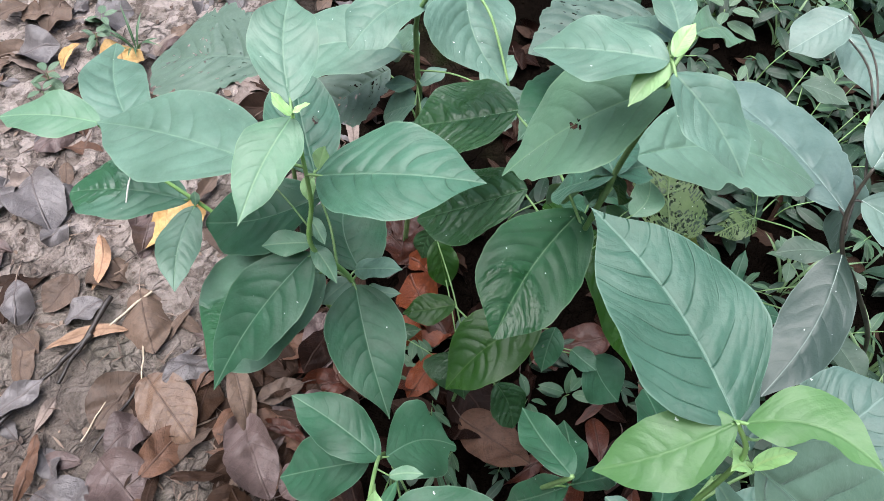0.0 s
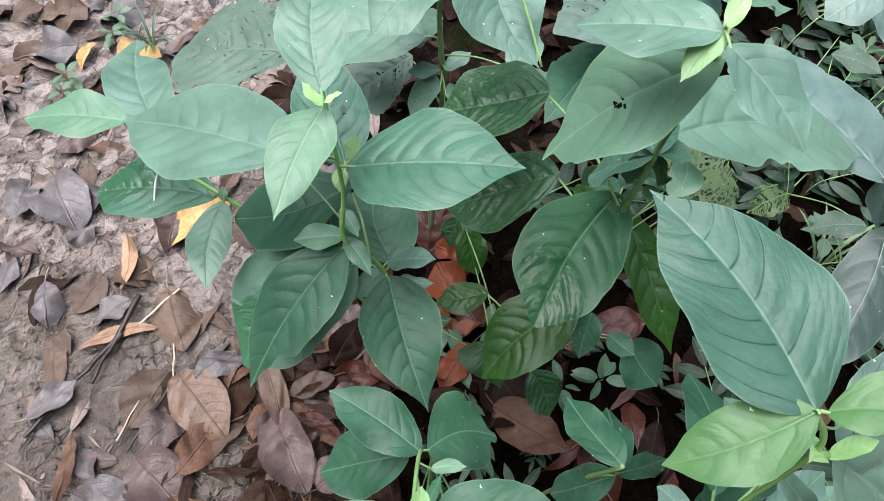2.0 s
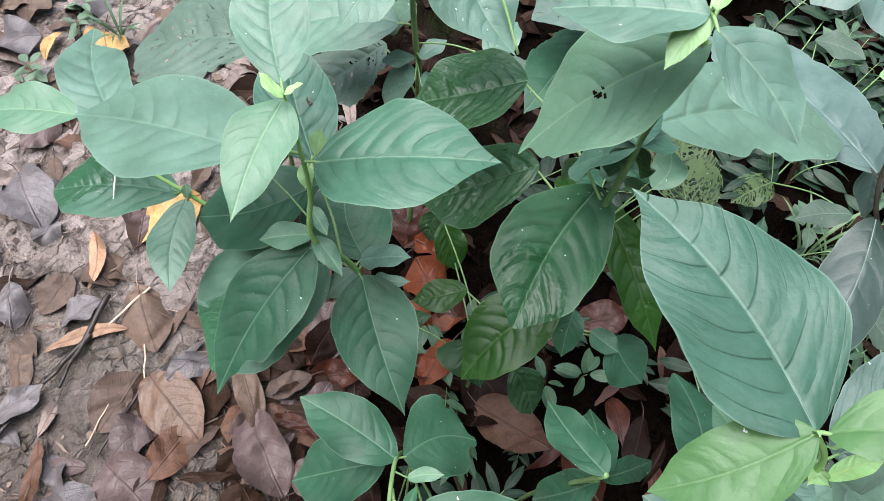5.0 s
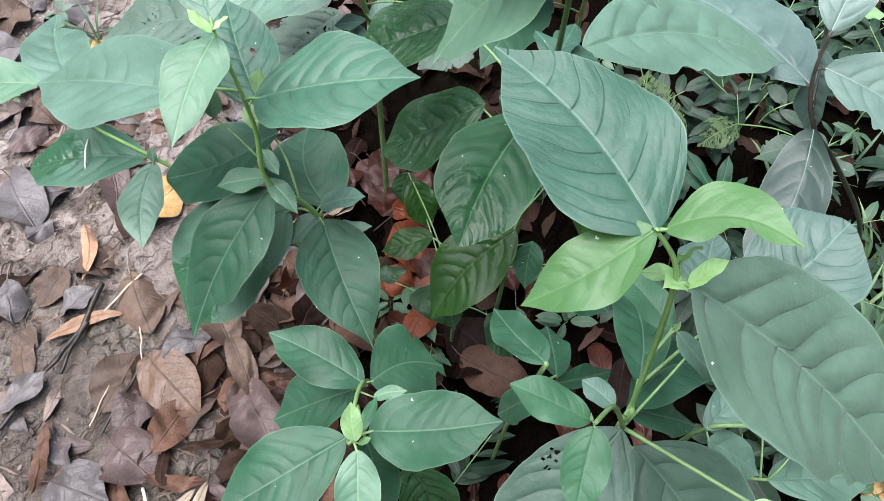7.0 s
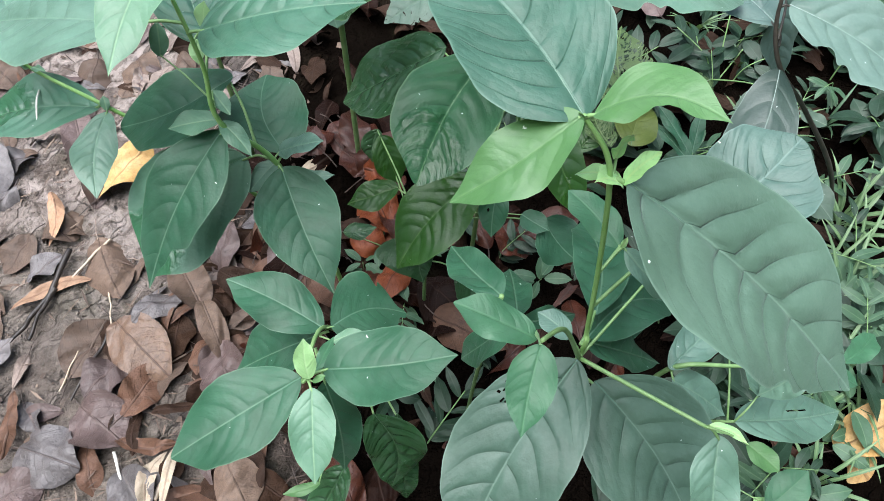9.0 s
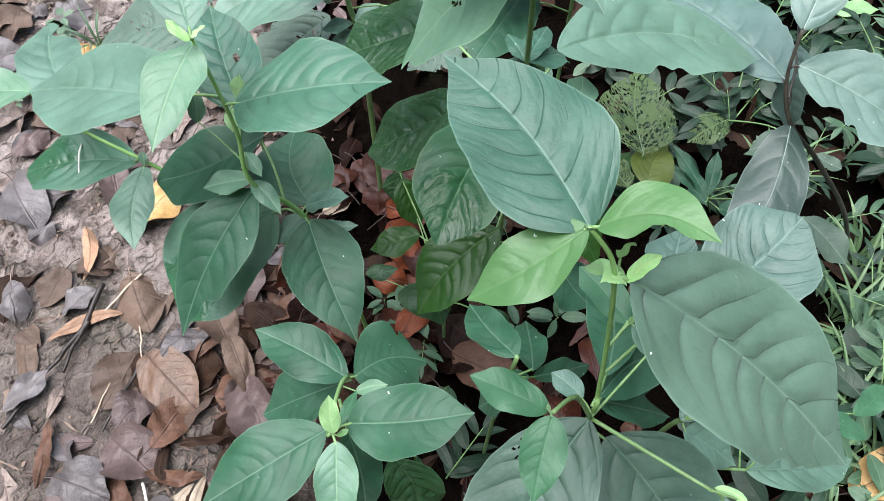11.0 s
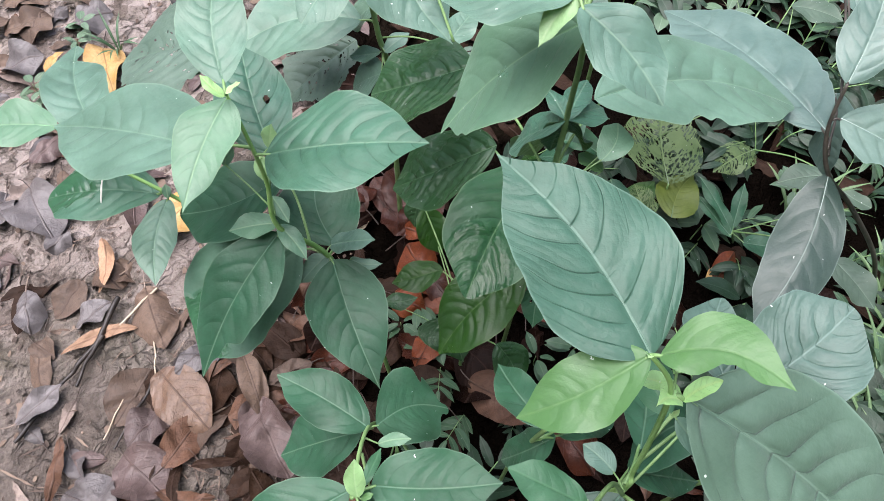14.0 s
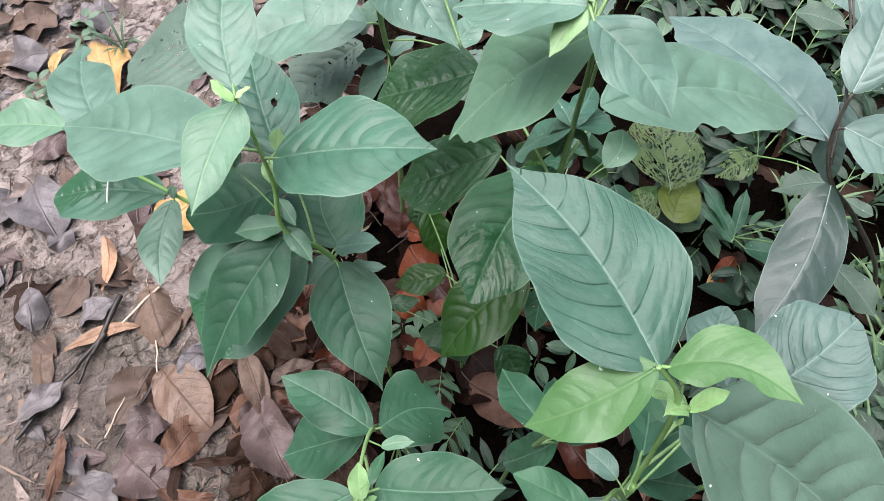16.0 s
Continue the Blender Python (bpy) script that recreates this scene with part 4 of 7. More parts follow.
leaf(plant_r, "young", (0.1404, 0.0728, 0.6880), (0.1305, 0.0240, 0.6700), (0.0140, 0.0140), 0.0, 0.43, bow=0.011)
leaf(plant_r, "mature", (0.1785, 0.1181, 0.5800), (0.1550, 0.1374, 0.5800), (0.0100, 0.0100), 0.0, 0.53, bow=0.042)
tube("petiole", [(0.1827, 0.1053, 0.5874), (0.1806, 0.1117, 0.5852), (0.1775, 0.1189, 0.5800)], [0.0009, 0.0008, 0.0006], STEM, plant_r, 6)
leaf(plant_r, "lime", (0.1395, 0.0748, 0.6880), (0.1350, 0.0731, 0.7000), (0.0042, 0.0042), 10.5, 0.46, bow=0.027, label="pale yellow-green young leaf")
leaf(plant_r, "dull", (0.1836, 0.1041, 0.5750), (0.1062, -0.0238, 0.5000), (0.0442, 0.0442), 1.5, 0.52, bow=0.039, hole=[(0.7, 0.28, 0.06, 0.012), (0.6, 0.31, 0.04, 0.008), (0.8, 0.33, 0.04, 0.007), (0.52, 0.27, 0.04, 0.006), (0.66, 0.35, 0.02, 0.009), (0.74, 0.31, 0.03, 0.009), (0.57, 0.35, 0.02, 0.006), (0.83, 0.28, 0.03, 0.006)])
leaf(plant_r, "dull", (0.2076, 0.1061, 0.5200), (0.3030, -0.0055, 0.4400), (0.0548, 0.0548), -3.0, 0.46, bow=-0.060)
tube("petiole", [(0.1882, 0.1125, 0.5188), (0.1979, 0.1093, 0.5214), (0.2114, 0.1017, 0.5168)], [0.0016, 0.0014, 0.0011], STEM, plant_r, 6)
leaf(plant_r, "mature", (0.2683, 0.0483, 0.6000), (0.2716, -0.0122, 0.5600), (0.0175, 0.0175), 1.5, 0.47, bow=0.039)
tube("petiole", [(0.2563, 0.0506, 0.6110), (0.2623, 0.0494, 0.6071), (0.2684, 0.0458, 0.5984)], [0.0013, 0.0011, 0.0009], STEM, plant_r, 6)
leaf(plant_r, "lime", (0.2619, 0.0541, 0.6000), (0.2825, 0.0406, 0.6100), (0.0041, 0.0041), 0.0, 0.42, bow=-0.111, label="pale yellow-green young leaf")
tube("petiole", [(0.2563, 0.0506, 0.6110), (0.2591, 0.0524, 0.6068), (0.2627, 0.0536, 0.6004)], [0.0009, 0.0008, 0.0006], STEM, plant_r, 6)
leaf(plant_r, "lush", (0.2855, 0.0437, 0.6000), (0.3039, 0.0269, 0.6000), (0.0082, 0.0082), 0.0, 0.55, label="bright green young leaf")
tube("petiole", [(0.2563, 0.0506, 0.6110), (0.2709, 0.0471, 0.6087), (0.2862, 0.0430, 0.6000)], [0.0009, 0.0008, 0.0006], STEM, plant_r, 6)
leaf(plant_r, "old", (0.2027, 0.1361, 0.5200), (0.2640, 0.1744, 0.5000), (0.0124, 0.0124), 0.0, 0.50, bow=0.006)
tube("petiole", [(0.1882, 0.1125, 0.5188), (0.1955, 0.1243, 0.5222), (0.2052, 0.1377, 0.5192)], [0.0013, 0.0011, 0.0009], STEM, plant_r, 6)
plant_v = plant_at(0.3100, 0.1700, "low sprawling green shrub with thin branches", "shrub", "shrub", "shrubs")
tube("stem", [(0.3100, 0.1700, 0.0000), (0.3000, 0.1550, 0.2500), (0.3006, 0.1533, 0.4177), (0.3681, 0.1576, 0.4250), (0.4398, 0.1666, 0.4200)], [0.0035, 0.003, 0.0025, 0.0018, 0.0015], STEM, plant_v)
tube("stem", [(0.3050, 0.1600, 0.2000), (0.3901, 0.1276, 0.3400)], [0.002, 0.0015], STEM, plant_v)
leaf(plant_v, "mature", (0.2999, 0.1515, 0.4250), (0.3710, 0.2165, 0.4200), (0.0192, 0.0192), 0.0, 0.52)
tube("petiole", [(0.3006, 0.1533, 0.4177), (0.3002, 0.1524, 0.4221), (0.3027, 0.1541, 0.4248)], [0.0015, 0.0013, 0.0010], STEM, plant_v, 6)
leaf(plant_v, "mature", (0.3031, 0.1424, 0.4200), (0.3650, 0.1216, 0.3800), (0.0210, 0.0210), 0.0, 0.42, bow=-0.025)
tube("petiole", [(0.3039, 0.1535, 0.4181), (0.3035, 0.1479, 0.4202), (0.3056, 0.1416, 0.4184)], [0.0013, 0.0011, 0.0009], STEM, plant_v, 6)
leaf(plant_v, "mature", (0.3901, 0.1276, 0.3400), (0.5357, 0.1606, 0.2800), (0.0274, 0.0274), 1.5, 0.47, hole=(-0.3, 0.52, 0.045, 0.07), bow=0.027)
leaf(plant_v, "mature", (0.4367, 0.1643, 0.4200), (0.4028, 0.1458, 0.3700), (0.0171, 0.0171), 0.0, 0.41, bow=-0.030)
leaf(plant_v, "mature", (0.4105, 0.1491, 0.3600), (0.4132, 0.2017, 0.3800), (0.0160, 0.0160), 0.0, 0.55, bow=-0.017)
tube("petiole", [(0.3901, 0.1276, 0.3400), (0.4003, 0.1383, 0.3536), (0.4106, 0.1512, 0.3608)], [0.0011, 0.0010, 0.0008], STEM, plant_v, 6)
leaf(plant_v, "young", (0.4408, 0.1667, 0.4200), (0.4896, 0.1523, 0.4000), (0.0113, 0.0113), 0.0, 0.55, bow=0.012)
leaf(plant_v, "young", (0.4727, 0.0659, 0.2000), (0.5188, 0.1056, 0.2200), (0.0209, 0.0209), 0.0, 0.52, bow=0.012)
tube("petiole", [(0.3030, 0.1595, 0.1750), (0.3879, 0.1127, 0.2037), (0.4746, 0.0675, 0.2008)], [0.0012, 0.0010, 0.0008], STEM, plant_v, 6)
leaf(plant_v, "lime", (0.4825, 0.0589, 0.1600), (0.4675, 0.0811, 0.1800), (0.0170, 0.0170), 1.5, 0.43, bow=0.107, label="pale yellow-green young leaf")
tube("petiole", [(0.3045, 0.1618, 0.1375), (0.3935, 0.1103, 0.1681), (0.4819, 0.0598, 0.1608)], [0.0010, 0.0008, 0.0007], STEM, plant_v, 6)
leaf(plant_v, "mature", (0.3861, 0.2141, 0.3600), (0.4571, 0.2000, 0.3400), (0.0149, 0.0149), 1.5, 0.50, bow=0.041)
tube("petiole", [(0.3858, 0.1292, 0.3330), (0.3859, 0.1717, 0.3548), (0.3889, 0.2136, 0.3592)], [0.0013, 0.0011, 0.0009], STEM, plant_v, 6)
leaf(plant_v, "young", (0.4811, 0.1744, 0.4000), (0.5317, 0.2137, 0.3800), (0.0123, 0.0123), 1.5, 0.56, bow=0.037)
tube("petiole", [(0.4398, 0.1666, 0.4200), (0.4604, 0.1705, 0.4147), (0.4831, 0.1760, 0.3992)], [0.0012, 0.0011, 0.0009], STEM, plant_v, 6)
plant_m = plant_at(0.1300, 0.2000, "small shrub shoot with folded grey-green leaves", "shrub", "shrub", "shrubs")
tube("stem", [(0.1300, 0.2000, 0.0000), (0.1300, 0.1900, 0.2500), (0.1280, 0.1459, 0.5863)], [0.003, 0.0025, 0.002], STEM, plant_m)
leaf(plant_m, "old", (0.1280, 0.1459, 0.5863), (0.0902, 0.2038, 0.5517), (0.0173, 0.0173), -1.5, 0.46, bow=-0.035)
leaf(plant_m, "old", (0.1498, 0.1657, 0.5000), (0.1483, 0.2352, 0.4500), (0.0155, 0.0155), 0.0, 0.49)
tube("petiole", [(0.1285, 0.1569, 0.5022), (0.1391, 0.1613, 0.5034), (0.1498, 0.1685, 0.4980)], [0.0014, 0.0012, 0.0010], STEM, plant_m, 6)
leaf(plant_m, "old", (0.1461, 0.1607, 0.5000), (0.1059, 0.1538, 0.4200), (0.0185, 0.0185), -1.5, 0.52, bow=-0.023)
tube("petiole", [(0.1285, 0.1569, 0.5022), (0.1373, 0.1588, 0.5029), (0.1445, 0.1604, 0.4968)], [0.0014, 0.0012, 0.0010], STEM, plant_m, 6)
leaf(plant_m, "old", (0.1525, 0.1670, 0.4800), (0.2156, 0.2044, 0.4200), (0.0117, 0.0117), 0.0, 0.50, bow=0.013)
tube("petiole", [(0.1286, 0.1591, 0.4854), (0.1405, 0.1630, 0.4853), (0.1550, 0.1685, 0.4776)], [0.0015, 0.0013, 0.0010], STEM, plant_m, 6)
plant_u = plant_at(0.1250, 0.4200, "leafy shrub with yellow-green tip and insect-bitten leaves", "shrub", "shrub", "shrubs")
tube("stem", [(0.1250, 0.4200, 0.0000), (0.1270, 0.4000, 0.3000), (0.1270, 0.3758, 0.6130), (0.1259, 0.3712, 0.6800), (0.1192, 0.3410, 0.7800), (0.1034, 0.3104, 0.8498)], [0.0036, 0.0032, 0.0028, 0.0025, 0.0022, 0.0017], STEM, plant_u)
leaf(plant_u, "fresh", (0.1163, 0.3220, 0.8200), (0.0313, 0.3074, 0.7200), (0.0390, 0.0390), 3.0, 0.49, hole=[(-0.08, 0.5, 0.07, 0.012), (0.0, 0.52, 0.05, 0.007), (-0.15, 0.48, 0.05, 0.006), (0.02, 0.485, 0.03, 0.005)], bow=0.045, bite=[(-1, 0.95, 0.06, 0.75), (1, 0.87, 0.05, 0.35), (-1, 0.8, 0.03, 0.12)])
tube("petiole", [(0.1105, 0.3242, 0.8184), (0.1134, 0.3231, 0.8198), (0.1129, 0.3214, 0.8160)], [0.0016, 0.0014, 0.0011], STEM, plant_u, 6)
leaf(plant_u, "mature", (0.1026, 0.3075, 0.8500), (0.0297, 0.3185, 0.8300), (0.0255, 0.0255), 0.0, 0.55, bow=0.016)
leaf(plant_u, "tender", (0.1036, 0.3099, 0.8500), (0.0851, 0.2834, 0.8340), (0.0079, 0.0079), 0.0, 0.42, bow=0.028, label="pale green tender young leaf")
leaf(plant_u, "lime", (0.1029, 0.3059, 0.8550), (0.1094, 0.3174, 0.8700), (0.0054, 0.0054), 0.0, 0.48, bow=-0.046, label="pale yellow-green young leaf")
tube("petiole", [(0.1034, 0.3104, 0.8498), (0.1031, 0.3081, 0.8531), (0.1032, 0.3064, 0.8556)], [0.0009, 0.0007, 0.0006], STEM, plant_u, 6)
leaf(plant_u, "mature", (0.1048, 0.2987, 0.8500), (0.1526, 0.2575, 0.8250), (0.0216, 0.0216), -1.5, 0.49, bow=-0.039)
tube("petiole", [(0.1034, 0.3104, 0.8498), (0.1041, 0.3045, 0.8511), (0.1067, 0.2970, 0.8490)], [0.0012, 0.0011, 0.0009], STEM, plant_u, 6)
leaf(plant_u, "fresh", (0.1264, 0.3572, 0.8300), (0.1894, 0.4401, 0.7600), (0.0142, 0.0142), -13.5, 0.48, bow=-0.044)
tube("petiole", [(0.1113, 0.3257, 0.8149), (0.1188, 0.3415, 0.8263), (0.1289, 0.3605, 0.8272)], [0.0016, 0.0014, 0.0011], STEM, plant_u, 6)
leaf(plant_u, "mature", (0.1152, 0.3585, 0.8200), (0.0793, 0.3879, 0.8000), (0.0136, 0.0136), 3.0, 0.56, bow=0.106)
tube("petiole", [(0.1129, 0.3287, 0.8079), (0.1140, 0.3436, 0.8172), (0.1138, 0.3597, 0.8192)], [0.0011, 0.0010, 0.0008], STEM, plant_u, 6)
leaf(plant_u, "mature", (0.1120, 0.3423, 0.8400), (0.0962, 0.3881, 0.8400), (0.0140, 0.0140), 1.5, 0.53, bow=0.054)
tube("petiole", [(0.1081, 0.3196, 0.8289), (0.1100, 0.3310, 0.8370), (0.1114, 0.3442, 0.8400)], [0.0011, 0.0009, 0.0008], STEM, plant_u, 6)
leaf(plant_u, "mature", (0.1619, 0.4515, 0.6000), (0.3979, 0.5432, 0.5055), (0.0559, 0.0559), -6.0, 0.54, bow=-0.074, bite=[(1, 0.42, 0.05, 0.22), (1, 0.5, 0.03, 0.15)])
tube("petiole", [(0.1270, 0.3795, 0.5661), (0.1444, 0.4155, 0.5913), (0.1713, 0.4552, 0.5962)], [0.0016, 0.0014, 0.0011], STEM, plant_u, 6)
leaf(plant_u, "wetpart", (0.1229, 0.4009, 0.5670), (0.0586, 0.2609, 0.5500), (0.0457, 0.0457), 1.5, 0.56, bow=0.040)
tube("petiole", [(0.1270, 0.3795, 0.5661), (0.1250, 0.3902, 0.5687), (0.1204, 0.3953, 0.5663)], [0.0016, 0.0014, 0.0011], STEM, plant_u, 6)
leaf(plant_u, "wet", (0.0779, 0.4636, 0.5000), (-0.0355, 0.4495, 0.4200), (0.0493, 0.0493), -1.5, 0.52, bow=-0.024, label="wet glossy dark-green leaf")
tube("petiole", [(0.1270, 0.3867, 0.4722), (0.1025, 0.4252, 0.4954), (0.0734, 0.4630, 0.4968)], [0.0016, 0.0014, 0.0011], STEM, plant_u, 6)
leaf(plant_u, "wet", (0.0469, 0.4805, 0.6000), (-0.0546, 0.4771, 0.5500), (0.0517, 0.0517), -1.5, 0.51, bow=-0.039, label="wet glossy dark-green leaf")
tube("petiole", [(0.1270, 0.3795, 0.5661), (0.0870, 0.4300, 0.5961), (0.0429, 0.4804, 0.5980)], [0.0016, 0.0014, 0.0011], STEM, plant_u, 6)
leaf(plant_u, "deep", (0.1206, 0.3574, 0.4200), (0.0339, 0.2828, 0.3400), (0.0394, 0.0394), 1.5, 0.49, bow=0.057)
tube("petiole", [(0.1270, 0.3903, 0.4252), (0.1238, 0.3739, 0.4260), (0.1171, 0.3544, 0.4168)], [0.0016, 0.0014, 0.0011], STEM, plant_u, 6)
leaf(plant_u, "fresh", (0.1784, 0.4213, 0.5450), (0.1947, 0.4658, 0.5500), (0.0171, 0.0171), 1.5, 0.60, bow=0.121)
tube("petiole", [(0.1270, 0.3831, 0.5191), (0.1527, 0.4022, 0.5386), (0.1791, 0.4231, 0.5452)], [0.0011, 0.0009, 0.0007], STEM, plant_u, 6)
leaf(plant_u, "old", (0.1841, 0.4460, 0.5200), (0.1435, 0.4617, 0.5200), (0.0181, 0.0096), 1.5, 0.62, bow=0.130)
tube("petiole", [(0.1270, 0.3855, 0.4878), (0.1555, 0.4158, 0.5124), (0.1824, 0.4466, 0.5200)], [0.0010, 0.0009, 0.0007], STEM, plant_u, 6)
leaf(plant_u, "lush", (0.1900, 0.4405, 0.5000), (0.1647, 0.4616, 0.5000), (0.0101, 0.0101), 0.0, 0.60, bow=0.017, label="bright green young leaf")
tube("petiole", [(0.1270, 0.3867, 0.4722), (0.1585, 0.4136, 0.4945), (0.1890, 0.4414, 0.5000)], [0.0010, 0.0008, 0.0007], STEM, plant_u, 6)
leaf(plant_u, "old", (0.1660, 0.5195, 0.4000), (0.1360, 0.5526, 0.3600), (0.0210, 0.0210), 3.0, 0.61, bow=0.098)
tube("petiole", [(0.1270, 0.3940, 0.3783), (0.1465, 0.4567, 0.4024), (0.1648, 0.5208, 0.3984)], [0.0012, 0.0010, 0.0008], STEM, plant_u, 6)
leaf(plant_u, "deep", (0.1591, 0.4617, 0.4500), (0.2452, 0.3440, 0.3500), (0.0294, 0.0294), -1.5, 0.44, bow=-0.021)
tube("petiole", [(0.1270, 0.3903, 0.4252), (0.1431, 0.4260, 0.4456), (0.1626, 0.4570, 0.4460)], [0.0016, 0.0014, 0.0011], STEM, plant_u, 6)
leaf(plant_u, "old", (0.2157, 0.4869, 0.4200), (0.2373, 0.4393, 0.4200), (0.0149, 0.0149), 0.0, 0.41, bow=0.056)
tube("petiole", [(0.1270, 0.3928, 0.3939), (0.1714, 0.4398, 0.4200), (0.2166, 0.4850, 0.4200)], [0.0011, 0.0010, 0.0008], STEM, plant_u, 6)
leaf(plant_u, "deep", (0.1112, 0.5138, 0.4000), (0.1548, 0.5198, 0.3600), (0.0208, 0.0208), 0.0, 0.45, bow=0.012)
tube("petiole", [(0.1270, 0.3940, 0.3783), (0.1191, 0.4539, 0.4014), (0.1129, 0.5141, 0.3984)], [0.0012, 0.0010, 0.0008], STEM, plant_u, 6)
leaf(plant_u, "mature", (0.1278, 0.4096, 0.6200), (0.1151, 0.4389, 0.5200), (0.0364, 0.0364), 7.5, 0.51, bow=0.016)
tube("petiole", [(0.1270, 0.3756, 0.6164), (0.1274, 0.3926, 0.6216), (0.1273, 0.4108, 0.6160)], [0.0015, 0.0013, 0.0011], STEM, plant_u, 6)
leaf(plant_u, "mature", (0.1439, 0.4558, 0.5000), (0.1563, 0.4837, 0.5600), (0.0145, 0.0145), 0.0, 0.53, bow=0.038)
tube("petiole", [(0.1270, 0.3867, 0.4722), (0.1355, 0.4213, 0.4934), (0.1444, 0.4569, 0.5024)], [0.0012, 0.0011, 0.0009], STEM, plant_u, 6)
leaf(plant_u, "firm", (0.1262, 0.3720, 0.6650), (0.0880, 0.3900, 0.6000), (0.0260, 0.0260), 0.0, 0.50)
leaf(plant_u, "firm", (0.1262, 0.3720, 0.6650), (0.1630, 0.4170, 0.6300), (0.0190, 0.0190), 0.0, 0.50)
leaf(plant_u, "firm", (0.1262, 0.3720, 0.6650), (0.1100, 0.4080, 0.6600), (0.0080, 0.0080), 0.0, 0.50)
leaf(plant_u, "firm", (0.1262, 0.3720, 0.6650), (0.1460, 0.4290, 0.6500), (0.0110, 0.0110), 0.0, 0.50)
leaf(plant_u, "firm", (0.1262, 0.3720, 0.6650), (0.1220, 0.3880, 0.6000), (0.0140, 0.0140), 0.0, 0.50)
leaf(plant_u, "old", (0.1262, 0.3720, 0.6650), (0.1550, 0.4060, 0.5800), (0.0130, 0.0130), 0.0, 0.50)
plant_t = plant_at(-0.0666, 0.6429, "green shrub with layered oval leaves", "shrub", "shrub", "shrubs")
tube("stem", [(-0.0666, 0.6429, 0.0000), (-0.0666, 0.6429, 0.3800), (-0.0718, 0.6263, 0.4800), (-0.0768, 0.6240, 0.5600), (-0.0572, 0.6081, 0.6200)], [0.0045, 0.004, 0.0035, 0.003, 0.0025], STEM, plant_t)
leaf(plant_t, "mature", (-0.0247, 0.5223, 0.7000), (0.0309, 0.4460, 0.6600), (0.0468, 0.0454), 4.5, 0.32, bow=0.130)
tube("stem", [(-0.0225, 0.5192, 0.7035), (0.0030, 0.4890, 0.6990), (0.0300, 0.4470, 0.6640)], [0.0014, 0.0014, 0.0012], STEM, plant_t, 6)
tube("petiole", [(-0.0572, 0.6081, 0.6200), (-0.0409, 0.5652, 0.6722), (-0.0225, 0.5192, 0.6984)], [0.0015, 0.0013, 0.0011], STEM, plant_t, 6)
leaf(plant_t, "mature", (-0.0640, 0.6509, 0.5800), (-0.1357, 0.5466, 0.5700), (0.0330, 0.0330), 3.0, 0.62, bow=0.084)
tube("petiole", [(-0.0719, 0.6201, 0.5750), (-0.0680, 0.6355, 0.5807), (-0.0668, 0.6467, 0.5796)], [0.0016, 0.0014, 0.0011], STEM, plant_t, 6)
leaf(plant_t, "mature", (-0.0911, 0.6295, 0.5000), (-0.2472, 0.6065, 0.4600), (0.0551, 0.0551), 4.5, 0.52, bow=0.115)
tube("petiole", [(-0.0731, 0.6257, 0.5000), (-0.0821, 0.6276, 0.5018), (-0.0974, 0.6286, 0.4984)], [0.0016, 0.0014, 0.0011], STEM, plant_t, 6)
leaf(plant_t, "eaten", (-0.1160, 0.6921, 0.4000), (-0.2038, 0.6145, 0.3600), (0.0525, 0.0525), 0.0, 0.62, bow=0.005, label="dull leaf riddled with holes", ragged=0.3)
tube("petiole", [(-0.0666, 0.6429, 0.3610), (-0.0913, 0.6675, 0.3876), (-0.1195, 0.6890, 0.3984)], [0.0016, 0.0014, 0.0011], STEM, plant_t, 6)
leaf(plant_t, "mature", (-0.0655, 0.6188, 0.4600), (-0.0366, 0.6437, 0.4700), (0.0117, 0.0117), 0.0, 0.51, bow=-0.020)
tube("petiole", [(-0.0708, 0.6296, 0.4600), (-0.0682, 0.6242, 0.4612), (-0.0644, 0.6198, 0.4604)], [0.0010, 0.0009, 0.0007], STEM, plant_t, 6)
leaf(plant_t, "mature", (-0.0713, 0.6269, 0.4500), (-0.1112, 0.6260, 0.4400), (0.0131, 0.0131), 0.0, 0.55, bow=-0.033)
tube("petiole", [(-0.0702, 0.6313, 0.4500), (-0.0708, 0.6291, 0.4505), (-0.0729, 0.6268, 0.4496)], [0.0010, 0.0009, 0.0007], STEM, plant_t, 6)
leaf(plant_t, "mature", (-0.0664, 0.6039, 0.4400), (-0.1081, 0.6098, 0.4000), (0.0330, 0.0330), 9.0, 0.55, bow=0.007)
tube("petiole", [(-0.0700, 0.6321, 0.4450), (-0.0682, 0.6180, 0.4454), (-0.0681, 0.6042, 0.4384)], [0.0012, 0.0010, 0.0008], STEM, plant_t, 6)
leaf(plant_t, "mature", (-0.0600, 0.5961, 0.4400), (-0.0285, 0.6124, 0.4200), (0.0225, 0.0225), -3.0, 0.48, bow=0.050)
tube("petiole", [(-0.0700, 0.6321, 0.4450), (-0.0650, 0.6141, 0.4463), (-0.0587, 0.5968, 0.4392)], [0.0010, 0.0009, 0.0007], STEM, plant_t, 6)
leaf(plant_t, "mature", (-0.0584, 0.5953, 0.4200), (-0.0577, 0.5793, 0.4000), (0.0187, 0.0187), 1.5, 0.42, bow=0.125)
tube("petiole", [(-0.0689, 0.6354, 0.4250), (-0.0637, 0.6154, 0.4267), (-0.0584, 0.5946, 0.4192)], [0.0009, 0.0008, 0.0006], STEM, plant_t, 6)
leaf(plant_t, "mature", (-0.0764, 0.6625, 0.5000), (-0.1120, 0.6554, 0.4600), (0.0266, 0.0266), 0.0, 0.50, bow=0.013)
